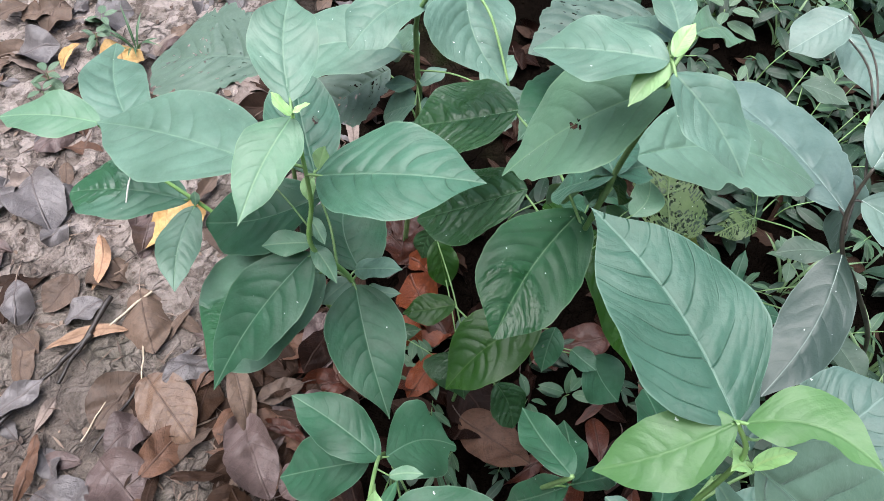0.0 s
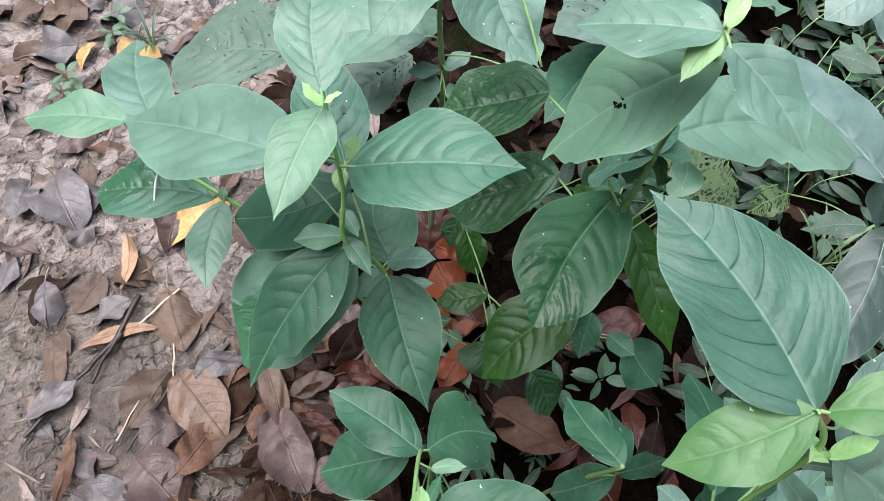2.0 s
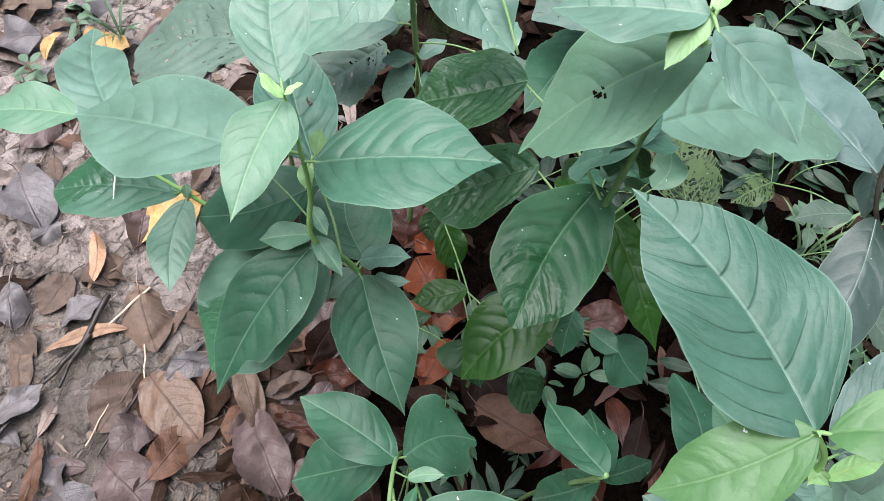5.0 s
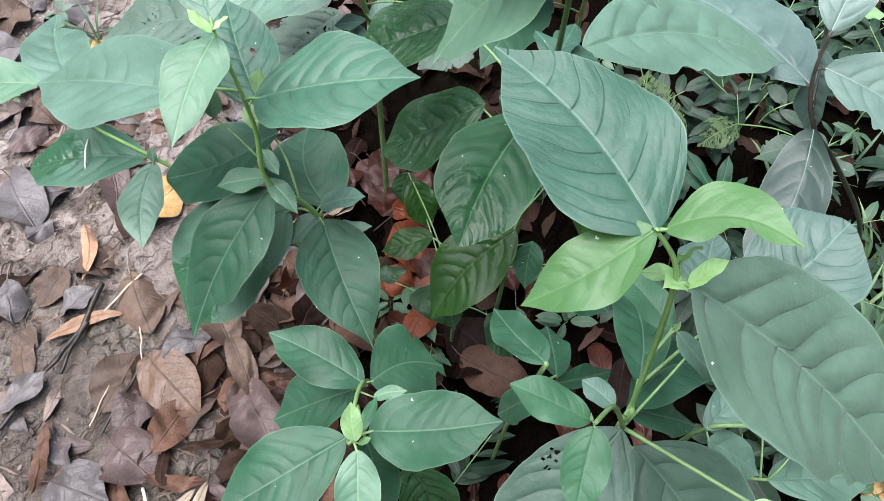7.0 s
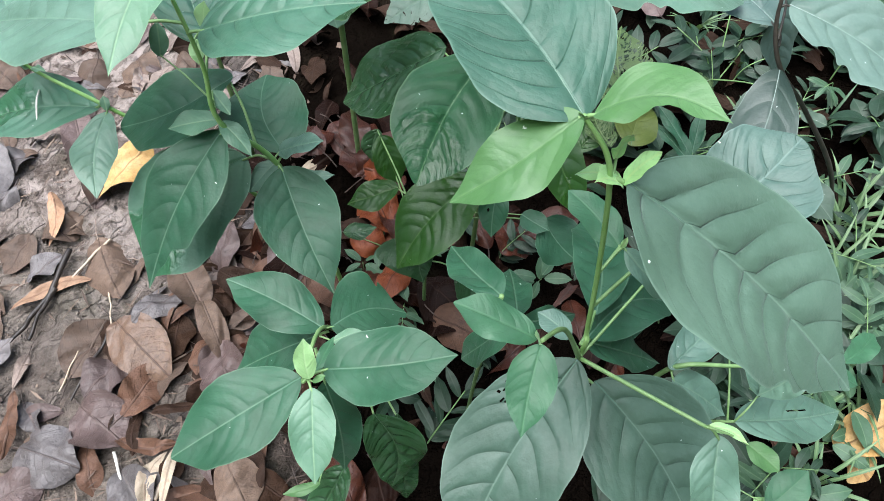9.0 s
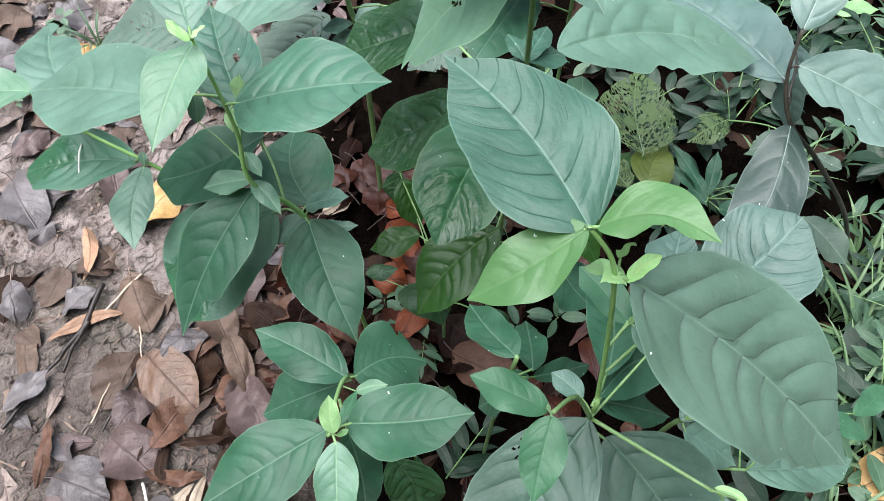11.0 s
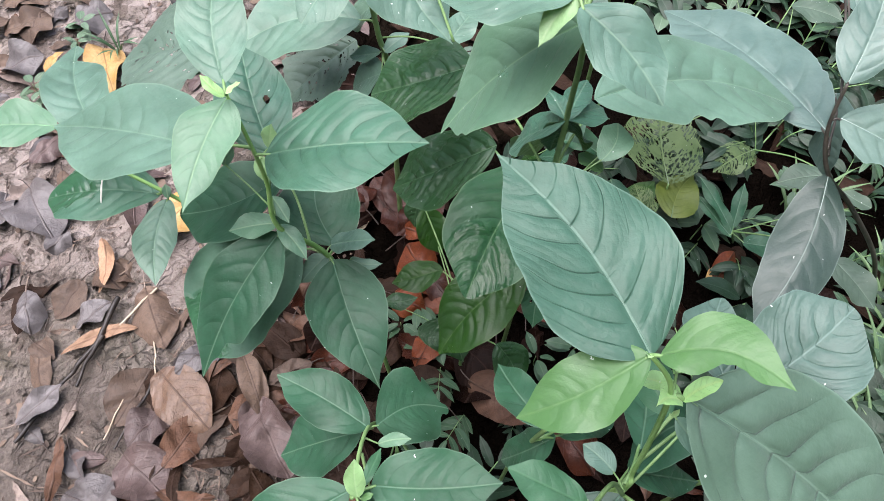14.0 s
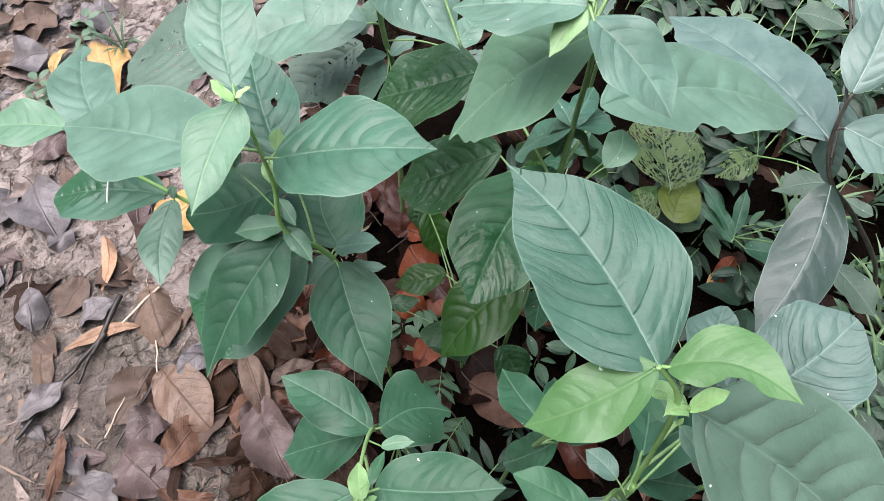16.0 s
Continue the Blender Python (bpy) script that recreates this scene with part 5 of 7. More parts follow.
tube("petiole", [(-0.0731, 0.6257, 0.5000), (-0.0747, 0.6441, 0.5037), (-0.0778, 0.6622, 0.4984)], [0.0011, 0.0010, 0.0008], STEM, plant_t, 6)
leaf(plant_t, "mature", (0.0120, 0.5962, 0.5000), (0.0403, 0.6572, 0.5000), (0.0196, 0.0196), 0.0, 0.49)
tube("petiole", [(-0.0716, 0.6271, 0.4750), (-0.0298, 0.6116, 0.4965), (0.0131, 0.5986, 0.5000)], [0.0012, 0.0011, 0.0009], STEM, plant_t, 6)
plant_d = plant_at(-0.2607, 0.6621, "wide-leaved plant with insect-eaten dull leaves", "wild_plant", "wild plant", "shrubs")
tube("stem", [(-0.2607, 0.6621, 0.0000), (-0.2607, 0.6621, 0.4100)], [0.004, 0.003], STEM, plant_d)
leaf(plant_d, "eaten", (-0.2625, 0.6475, 0.4200), (-0.4406, 0.6544, 0.3600), (0.0934, 0.0934), 1.5, 0.56, bow=0.036, label="dull leaf riddled with holes", ragged=0.35)
tube("petiole", [(-0.2607, 0.6621, 0.4100), (-0.2616, 0.6548, 0.4168), (-0.2697, 0.6478, 0.4176)], [0.0016, 0.0014, 0.0011], STEM, plant_d, 6)
leaf(plant_d, "eaten", (-0.3074, 0.7541, 0.4000), (-0.3262, 0.6274, 0.3800), (0.0447, 0.0447), 1.5, 0.57, bow=0.055, label="dull leaf riddled with holes", ragged=0.35)
tube("petiole", [(-0.2607, 0.6621, 0.3690), (-0.2840, 0.7081, 0.3949), (-0.3082, 0.7491, 0.3992)], [0.0016, 0.0014, 0.0011], STEM, plant_d, 6)
plant_e = plant_at(0.2450, 0.8900, "wide-leaved plant with large insect-eaten leaves", "wild_plant", "wild plant", "shrubs")
tube("stem", [(0.2450, 0.8900, 0.0000), (0.2400, 0.8800, 0.2500), (0.2350, 0.8600, 0.4300)], [0.004, 0.0035, 0.0025], STEM, plant_e)
leaf(plant_e, "eaten", (0.2350, 0.8600, 0.4300), (0.0650, 0.7500, 0.4200), (0.0800, 0.0800), 0.0, 0.5, ragged=0.3, label="dull leaf riddled with holes")
leaf(plant_e, "old", (0.1600, 0.8300, 0.3400), (0.0760, 0.6700, 0.3300), (0.0480, 0.0480), 0.0, 0.45, ragged=0.15)
tube("petiole", [(0.2400, 0.8800, 0.3000), (0.2000, 0.8600, 0.3300), (0.1580, 0.8260, 0.3400)], [0.0016, 0.0014, 0.0011], STEM, plant_e, 6)
leaf(plant_e, "eaten", (0.0900, 0.7900, 0.3000), (-0.0150, 0.7000, 0.2900), (0.0420, 0.0420), 0.0, 0.5, ragged=0.35, label="dull leaf riddled with holes")
tube("petiole", [(0.2400, 0.8800, 0.2500), (0.1700, 0.8500, 0.2950), (0.0880, 0.7880, 0.3000)], [0.0016, 0.0014, 0.0011], STEM, plant_e, 6)
plant_w = plant_at(0.3741, 0.6892, "low undergrowth plant with lacy insect-eaten pale leaves", "wild_plant", "wild plant", "shrubs")
tube("stem", [(0.3741, 0.6892, 0.0000), (0.3765, 0.6791, 0.0800), (0.3734, 0.6801, 0.1400)], [0.002, 0.0018, 0.0015], STEM, plant_w)
tube("stem", [(0.5262, 0.6604, 0.0000), (0.4774, 0.6119, 0.1200)], [0.002, 0.0015], STEM, plant_w)
tube("stem", [(0.5911, 0.8702, 0.0000), (0.5391, 0.7934, 0.1000)], [0.002, 0.0015], STEM, plant_w)
leaf(plant_w, "lace", (0.3734, 0.6801, 0.1400), (0.3790, 0.8700, 0.1400), (0.0690, 0.0690), -1.5, 0.39, bow=-0.058, ragged=0.15)
leaf(plant_w, "olive", (0.3810, 0.6284, 0.1200), (0.4236, 0.7174, 0.1200), (0.0377, 0.0377), -1.5, 0.39, bow=-0.084)
tube("petiole", [(0.3755, 0.6794, 0.0980), (0.3783, 0.6539, 0.1142), (0.3827, 0.6320, 0.1200)], [0.0015, 0.0013, 0.0010], STEM, plant_w, 6)
leaf(plant_w, "lace", (0.3490, 0.6252, 0.1200), (0.3236, 0.6880, 0.1200), (0.0246, 0.0246), 0.0, 0.51, bow=-0.065)
tube("petiole", [(0.3755, 0.6794, 0.0980), (0.3622, 0.6523, 0.1150), (0.3479, 0.6277, 0.1200)], [0.0012, 0.0011, 0.0009], STEM, plant_w, 6)
leaf(plant_w, "lace", (0.5381, 0.7933, 0.1000), (0.4632, 0.7382, 0.1000), (0.0313, 0.0313), 0.0, 0.46, bow=0.032)
leaf(plant_w, "pale", (0.6374, 0.7149, 0.1500), (0.5486, 0.6981, 0.1400), (0.0243, 0.0243), 0.0, 0.49, bow=0.037)
tube("petiole", [(0.5391, 0.7934, 0.1000), (0.5882, 0.7541, 0.1385), (0.6338, 0.7142, 0.1496)], [0.0014, 0.0012, 0.0010], STEM, plant_w, 6)
leaf(plant_w, "old", (0.4763, 0.6097, 0.1200), (0.4251, 0.6998, 0.1400), (0.0121, 0.0121), 0.0, 0.52, bow=0.015)
leaf(plant_w, "old", (0.4779, 0.6172, 0.1200), (0.4978, 0.6929, 0.1400), (0.0118, 0.0118), 0.0, 0.50)
tube("petiole", [(0.4774, 0.6119, 0.1200), (0.4776, 0.6145, 0.1205), (0.4787, 0.6202, 0.1208)], [0.0013, 0.0012, 0.0009], STEM, plant_w, 6)
leaf(plant_w, "old", (0.4737, 0.6011, 0.1200), (0.4237, 0.6793, 0.1200), (0.0105, 0.0105), 0.0, 0.46, bow=-0.012)
tube("petiole", [(0.4774, 0.6119, 0.1200), (0.4755, 0.6065, 0.1211), (0.4717, 0.6043, 0.1200)], [0.0014, 0.0012, 0.0010], STEM, plant_w, 6)
leaf(plant_w, "pale", (0.5724, 0.5199, 0.2200), (0.6305, 0.4559, 0.2000), (0.0271, 0.0271), 0.0, 0.49, bow=-0.028)
tube("petiole", [(0.4774, 0.6119, 0.1200), (0.5249, 0.5659, 0.1866), (0.5747, 0.5174, 0.2192)], [0.0014, 0.0012, 0.0010], STEM, plant_w, 6)
leaf(plant_w, "pale", (0.6049, 1.0632, 0.1800), (0.6931, 1.0335, 0.1800), (0.0322, 0.0322), 0.0, 0.48, bow=-0.035)
tube("petiole", [(0.5833, 0.8587, 0.0150), (0.5941, 0.9610, 0.1239), (0.6084, 1.0621, 0.1800)], [0.0014, 0.0013, 0.0010], STEM, plant_w, 6)
leaf(plant_w, "old", (0.4995, 0.6042, 0.1000), (0.5716, 0.6010, 0.1000), (0.0237, 0.0237), 0.0, 0.50, bow=0.033)
tube("petiole", [(0.4847, 0.6192, 0.1020), (0.4921, 0.6117, 0.1031), (0.5024, 0.6040, 0.1000)], [0.0013, 0.0011, 0.0009], STEM, plant_w, 6)
leaf(plant_w, "pale", (0.6575, 0.6248, 0.2000), (0.6199, 0.6512, 0.2000), (0.0150, 0.0150), 0.0, 0.51, bow=-0.079)
tube("petiole", [(0.4774, 0.6119, 0.1200), (0.5675, 0.6183, 0.1798), (0.6560, 0.6258, 0.2000)], [0.0011, 0.0009, 0.0007], STEM, plant_w, 6)
leaf(plant_w, "deep", (0.2989, 0.6263, 0.1000), (0.3567, 0.6970, 0.1200), (0.0251, 0.0251), 0.0, 0.50)
tube("petiole", [(0.3765, 0.6791, 0.0800), (0.3377, 0.6527, 0.0993), (0.3012, 0.6291, 0.1008)], [0.0014, 0.0013, 0.0010], STEM, plant_w, 6)
leaf(plant_w, "tender", (0.7900, 1.1050, 0.0800), (0.8850, 1.1050, 0.0850), (0.0230, 0.0230), 0.0, 0.45, label="pale yellow-green leaf in the undergrowth")
tube("petiole", [(0.5911, 0.8702, 0.0000), (0.7000, 1.0000, 0.0600), (0.7920, 1.1050, 0.0800)], [0.0016, 0.0014, 0.0011], STEM, plant_w, 6)
plant_s = plant_at(0.0600, 0.3700, "low seedling with glossy deep-green leaves", "seedling", "seedling", "shrubs")
tube("stem", [(0.0600, 0.3700, 0.0000), (0.0620, 0.3650, 0.2000), (0.0700, 0.3600, 0.3300)], [0.003, 0.0025, 0.0018], STEM, plant_s)
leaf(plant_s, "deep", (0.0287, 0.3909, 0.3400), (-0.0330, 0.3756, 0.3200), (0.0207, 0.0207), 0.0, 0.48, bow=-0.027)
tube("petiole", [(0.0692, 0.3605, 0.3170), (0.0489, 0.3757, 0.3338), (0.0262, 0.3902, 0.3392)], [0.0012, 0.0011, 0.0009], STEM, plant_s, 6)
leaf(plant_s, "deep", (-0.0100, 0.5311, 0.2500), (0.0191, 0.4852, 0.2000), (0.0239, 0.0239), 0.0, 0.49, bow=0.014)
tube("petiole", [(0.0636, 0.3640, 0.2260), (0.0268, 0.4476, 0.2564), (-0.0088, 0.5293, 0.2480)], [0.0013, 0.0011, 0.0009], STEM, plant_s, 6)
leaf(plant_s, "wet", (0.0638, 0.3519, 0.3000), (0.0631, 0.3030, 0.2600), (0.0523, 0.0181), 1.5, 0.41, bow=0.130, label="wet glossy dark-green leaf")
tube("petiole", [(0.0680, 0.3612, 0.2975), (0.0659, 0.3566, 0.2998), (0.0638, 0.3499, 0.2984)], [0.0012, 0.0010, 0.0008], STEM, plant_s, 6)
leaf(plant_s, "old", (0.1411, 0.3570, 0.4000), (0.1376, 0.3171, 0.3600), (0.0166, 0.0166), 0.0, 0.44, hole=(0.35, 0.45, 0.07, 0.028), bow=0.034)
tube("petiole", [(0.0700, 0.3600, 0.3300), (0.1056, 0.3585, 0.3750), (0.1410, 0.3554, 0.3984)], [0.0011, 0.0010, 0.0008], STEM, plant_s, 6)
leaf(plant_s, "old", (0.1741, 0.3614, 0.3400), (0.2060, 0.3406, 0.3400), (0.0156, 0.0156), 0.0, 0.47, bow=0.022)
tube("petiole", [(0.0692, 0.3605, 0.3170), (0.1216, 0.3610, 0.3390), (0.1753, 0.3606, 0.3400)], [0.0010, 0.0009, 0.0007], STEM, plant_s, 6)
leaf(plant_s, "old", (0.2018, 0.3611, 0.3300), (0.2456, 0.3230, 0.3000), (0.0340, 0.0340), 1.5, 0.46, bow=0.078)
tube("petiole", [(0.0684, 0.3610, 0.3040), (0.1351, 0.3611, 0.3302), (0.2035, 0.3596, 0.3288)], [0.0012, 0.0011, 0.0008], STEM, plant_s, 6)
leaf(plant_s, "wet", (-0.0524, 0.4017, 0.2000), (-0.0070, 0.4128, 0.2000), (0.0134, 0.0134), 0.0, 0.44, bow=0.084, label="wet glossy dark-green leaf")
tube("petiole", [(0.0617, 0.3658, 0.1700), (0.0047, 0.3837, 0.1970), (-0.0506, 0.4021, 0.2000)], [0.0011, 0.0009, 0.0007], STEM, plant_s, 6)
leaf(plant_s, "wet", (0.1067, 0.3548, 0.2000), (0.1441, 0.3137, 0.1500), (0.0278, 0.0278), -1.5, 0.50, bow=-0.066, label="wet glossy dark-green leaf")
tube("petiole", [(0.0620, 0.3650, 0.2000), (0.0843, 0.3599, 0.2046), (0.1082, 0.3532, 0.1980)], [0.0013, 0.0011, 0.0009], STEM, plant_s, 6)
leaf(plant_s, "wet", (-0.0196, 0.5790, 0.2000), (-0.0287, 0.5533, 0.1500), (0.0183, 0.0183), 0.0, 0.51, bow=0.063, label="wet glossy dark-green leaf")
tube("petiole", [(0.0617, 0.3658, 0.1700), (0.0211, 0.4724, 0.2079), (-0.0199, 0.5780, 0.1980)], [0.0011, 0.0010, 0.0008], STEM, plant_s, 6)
plant_n = plant_at(0.7509, 0.5713, "dark-leaved sapling with shiny grey-green leaves and brown stem", "sapling", "sapling", "shrubs")
tube("stem", [(0.7509, 0.5713, 0.0000), (0.6327, 0.5260, 0.2200), (0.5153, 0.5027, 0.3800), (0.4352, 0.4732, 0.4820), (0.4113, 0.4886, 0.5345), (0.4063, 0.5025, 0.5900)], [0.0036, 0.0034, 0.0031, 0.0026, 0.0022, 0.0018], TWIG, plant_n)
leaf(plant_n, "slate", (0.4352, 0.4732, 0.4820), (0.3580, 0.3080, 0.4300), (0.0350, 0.0350), -3.0, 0.50, bow=-0.05, fold=-0.25)
leaf(plant_n, "dark", (0.4063, 0.5025, 0.5900), (0.4406, 0.6074, 0.6400), (0.0270, 0.0270), 0.0, 0.42, bow=0.025)
leaf(plant_n, "dark", (0.4185, 0.4940, 0.5500), (0.5710, 0.4130, 0.5000), (0.0520, 0.0500), -4.5, 0.45, bow=-0.04, bite=[(1, 0.3, 0.06, 0.3), (1, 0.42, 0.04, 0.2)], ragged=0.1)
tube("petiole", [(0.4101, 0.4921, 0.5484), (0.4143, 0.4930, 0.5501), (0.4217, 0.4917, 0.5480)], [0.0016, 0.0014, 0.0011], TWIG, plant_n, 6)
leaf(plant_n, "dark", (0.4323, 0.5166, 0.5000), (0.2927, 0.7671, 0.4200), (0.0578, 0.0578), 4.5, 0.52, bow=0.049, ragged=0.12)
tube("petiole", [(0.4245, 0.4802, 0.5056), (0.4284, 0.4984, 0.5066), (0.4267, 0.5266, 0.4968)], [0.0016, 0.0014, 0.0011], TWIG, plant_n, 6)
leaf(plant_n, "dark", (0.4366, 0.7724, 0.5600), (0.3771, 0.7346, 0.5200), (0.0327, 0.0327), 0.0, 0.55, bow=-0.011)
tube("petiole", [(0.4063, 0.5025, 0.5900), (0.4215, 0.6374, 0.6023), (0.4342, 0.7709, 0.5584)], [0.0013, 0.0012, 0.0009], TWIG, plant_n, 6)
leaf(plant_n, "dark", (0.4700, 0.8123, 0.5000), (0.5095, 0.7102, 0.4800), (0.0449, 0.0449), -1.5, 0.36, bow=-0.082)
tube("petiole", [(0.4078, 0.4983, 0.5734), (0.4389, 0.6553, 0.5695), (0.4716, 0.8082, 0.4992)], [0.0016, 0.0014, 0.0011], TWIG, plant_n, 6)
leaf(plant_n, "dark", (0.4502, 0.5714, 0.5000), (0.4790, 0.5269, 0.4000), (0.0302, 0.0302), 3.0, 0.41, bow=0.085)
tube("petiole", [(0.4209, 0.4825, 0.5135), (0.4355, 0.5269, 0.5162), (0.4513, 0.5696, 0.4960)], [0.0016, 0.0014, 0.0011], TWIG, plant_n, 6)

# ---- fallen leaves ----
PETIOLE = (stem_material("petiole_dry", col(0.2, 0.15, 0.12), col(0.32, 0.25, 0.2)), stem_material("petiole_dark", col(0.03, 0.02, 0.016), col(0.06, 0.04, 0.03)))


def fallen(kind, x, y, angle, length, width, tilt=(0.0, 0.0), lift=0.004, label="", pointed=1.1, curl=3.0, ragged=0.0):
    seed = int(abs(x * 9173 + y * 3571) * 1000)
    rnd = random.Random(seed)
    slim = width / length < 0.32
    v, f, uv = blade(length, width / 2, width / 2, 0.5, rnd.uniform(0.0, 0.15), rnd.uniform(-0.25, 0.55), 0.0012, 30, 8, 7.5, width * (0.06 if slim else 0.11), seed, tail=pointed, curl=rnd.uniform(-2.5, 6.0) * curl, full=rnd.uniform(0.58, 0.74), ragged=ragged, twist=rnd.uniform(-3, 3), acumen=rnd.uniform(0.0, 0.35))
    if slim:
        k = rnd.uniform(-0.7, 0.7) * length * 0.25
        v = [(p[0] + k * (1 - (2 * p[1] / length - 1) ** 2), p[1], p[2]) for p in v]
    # the blade settles onto the uneven soil
    ca, sa, z0 = math.cos(angle), math.sin(angle), ground_height(x, y)
    v = [(p[0], p[1], p[2] + 0.85 * (ground_height(x + ca * p[0] - sa * p[1], y + sa * p[0] + ca * p[1]) - z0)) for p in v]
    ob = mesh_object("fallen_leaf", v, f, DEAD[kind], None, uv)
    if length > 0.05 and not slim:
        p = v[8]
        bend = rnd.uniform(-0.3, 0.3) * length
        tube("petiole", [(p[0], p[1] + 0.004, p[2]), (p[0] + bend * 0.2, -0.12 * length, p[2] + 0.003), (p[0] + bend * 0.5, -rnd.uniform(0.2, 0.34) * length, p[2] + 0.001)], [0.0011, 0.0009, 0.0011], PETIOLE[rnd.random() < 0.7 or kind in ("dark", "umber", "wine", "rust")], ob, 5)
    ob.matrix_basis = Matrix.Translation((x, y, z0 + lift)) @ Euler((tilt[0] + rnd.gauss(0, 0.07), tilt[1] + rnd.gauss(0, 0.13), angle)).to_matrix().to_4x4()
    return tagged(ob, label, "fallen leaf", "leaf litter")


WORDS = {
    "brown": "dry brown fallen leaf lying on the soil",
    "ochre": "dry ochre-brown broad fallen leaf with dark veins",
    "mauve": "dull mauve-brown fallen leaf flat on the soil",
    "rust": "dry rust-brown fallen leaf in the litter",
    "orange": "bright orange-brown fallen leaf under the shrubs",
    "grey": "weathered dark grey fallen leaf, damp on soil",
    "mud": "mud-coated flattened leaf pressed into the soil",
    "dark": "dark brown decaying fallen leaf, darkened further for litter shade",
    "wine": "wet red-brown leaf in the shade under the shrubs",
    "umber": "wet rotting umber leaf, darkened for shade under the shrubs",
    "tan": "narrow curved tan fallen leaf on bare soil",
    "yellow": "yellow half-dry fallen leaf beside the shrubs",
    "cream": "pale cream dry torn leaf in the litter",
}
fallen("tan", -0.5838, 0.5553, -2.849, 0.1136, 0.0255, lift=0.022, label=WORDS["tan"])
fallen("tan", -0.4737, 0.3981, 2.062, 0.1249, 0.0222, lift=0.009, label=WORDS["tan"])
fallen("brown", -0.4839, 0.4722, -2.587, 0.1269, 0.0788, lift=0.012, label=WORDS["brown"])
fallen("ochre", -0.4183, 0.3289, -2.265, 0.1355, 0.0851, lift=0.015, label=WORDS["ochre"])
fallen("brown", -0.3601, 0.2221, -0.954, 0.0877, 0.0530, lift=0.006, label=WORDS["brown"])
fallen("mauve", -0.4385, 0.1958, -2.162, 0.1005, 0.0855, lift=0.009, label=WORDS["mauve"])
fallen("rust", -0.3783, 0.1498, -1.608, 0.0954, 0.0213, lift=0.012, label=WORDS["rust"])
fallen("rust", -0.5418, 0.2135, -3.020, 0.1016, 0.0209, lift=0.015, label=WORDS["rust"])
fallen("grey", -0.5243, 0.1971, -2.404, 0.0672, 0.0331, lift=0.006, label=WORDS["grey"])
fallen("grey", -0.5090, 0.1313, -1.832, 0.1047, 0.0890, lift=0.009, label=WORDS["grey"])
fallen("mauve", -0.5247, 0.0508, -1.038, 0.0773, 0.0657, lift=0.012, label=WORDS["mauve"])
fallen("brown", -0.2061, 0.1282, -2.597, 0.0879, 0.0666, lift=0.037, label=WORDS["brown"])
fallen("dark", -0.3519, 0.2761, -0.970, 0.0792, 0.0600, lift=0.006, label=WORDS["dark"])
fallen("brown", -0.4626, 0.2349, -0.291, 0.1019, 0.0866, lift=0.009, label=WORDS["brown"])
fallen("mauve", -0.3948, 0.2740, 2.704, 0.0797, 0.0608, lift=0.012, label=WORDS["mauve"])
fallen("yellow", -0.5015, 0.5460, -0.562, 0.1280, 0.0713, lift=0.015, label=WORDS["yellow"])
fallen("yellow", -0.7262, 0.9976, -2.667, 0.1378, 0.0830, lift=0.006, label=WORDS["yellow"])
fallen("yellow", -0.8063, 0.9034, -0.107, 0.0716, 0.0229, lift=0.009, label=WORDS["yellow"])
fallen("orange", -0.0372, 0.5069, -1.747, 0.0967, 0.0777, lift=0.034, label=WORDS["orange"])
fallen("wine", -0.0964, 0.6530, -2.264, 0.0872, 0.0652, lift=0.037, label=WORDS["wine"])
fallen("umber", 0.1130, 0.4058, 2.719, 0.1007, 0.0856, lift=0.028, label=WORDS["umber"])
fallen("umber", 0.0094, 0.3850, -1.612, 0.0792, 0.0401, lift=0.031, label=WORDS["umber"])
fallen("cream", -0.1669, 0.6015, -0.952, 0.0593, 0.0283, lift=0.034, label=WORDS["cream"])
fallen("wine", 0.0146, 0.6069, 2.601, 0.0458, 0.0278, lift=0.037, label=WORDS["wine"])
fallen("umber", 0.4111, 0.5266, 2.799, 0.1360, 0.0538, lift=0.028, label=WORDS["umber"])
fallen("brown", -0.8727, 0.9898, 0.020, 0.0876, 0.0744, lift=0.009, label=WORDS["brown"])
fallen("brown", -0.9415, 1.0139, -1.349, 0.0681, 0.0454, lift=0.012, label=WORDS["brown"])
fallen("grey", -0.9016, 0.9110, -1.120, 0.0877, 0.0746, lift=0.015, label=WORDS["grey"])
fallen("grey", -0.8146, 1.0274, -0.788, 0.1027, 0.0740, lift=0.006, label=WORDS["grey"])
fallen("brown", -0.9654, 1.0759, -1.026, 0.0584, 0.0344, lift=0.009, label=WORDS["brown"])
fallen("mauve", -0.7274, 0.7746, 2.726, 0.0894, 0.0526, lift=0.012, label=WORDS["mauve"])
fallen("grey", -0.7458, 0.6448, -2.478, 0.1246, 0.0936, lift=0.015, label=WORDS["grey"])
fallen("grey", -0.7819, 0.6290, -3.070, 0.0820, 0.0639, lift=0.006, label=WORDS["grey"])
fallen("brown", -0.6927, 0.5845, -0.745, 0.0443, 0.0376, lift=0.009, label=WORDS["brown"])
fallen("brown", -0.5952, 0.4770, 2.847, 0.0785, 0.0579, lift=0.012, label=WORDS["brown"])
fallen("grey", -0.6828, 0.4470, -2.683, 0.0867, 0.0469, lift=0.015, label=WORDS["grey"])
fallen("grey", -0.5744, 0.3861, -0.627, 0.0677, 0.0452, lift=0.006, label=WORDS["grey"])
fallen("brown", -0.6409, 0.3597, -2.057, 0.0524, 0.0388, lift=0.009, label=WORDS["brown"])
fallen("grey", -0.6174, 0.2231, -0.691, 0.0888, 0.0378, lift=0.012, label=WORDS["grey"])
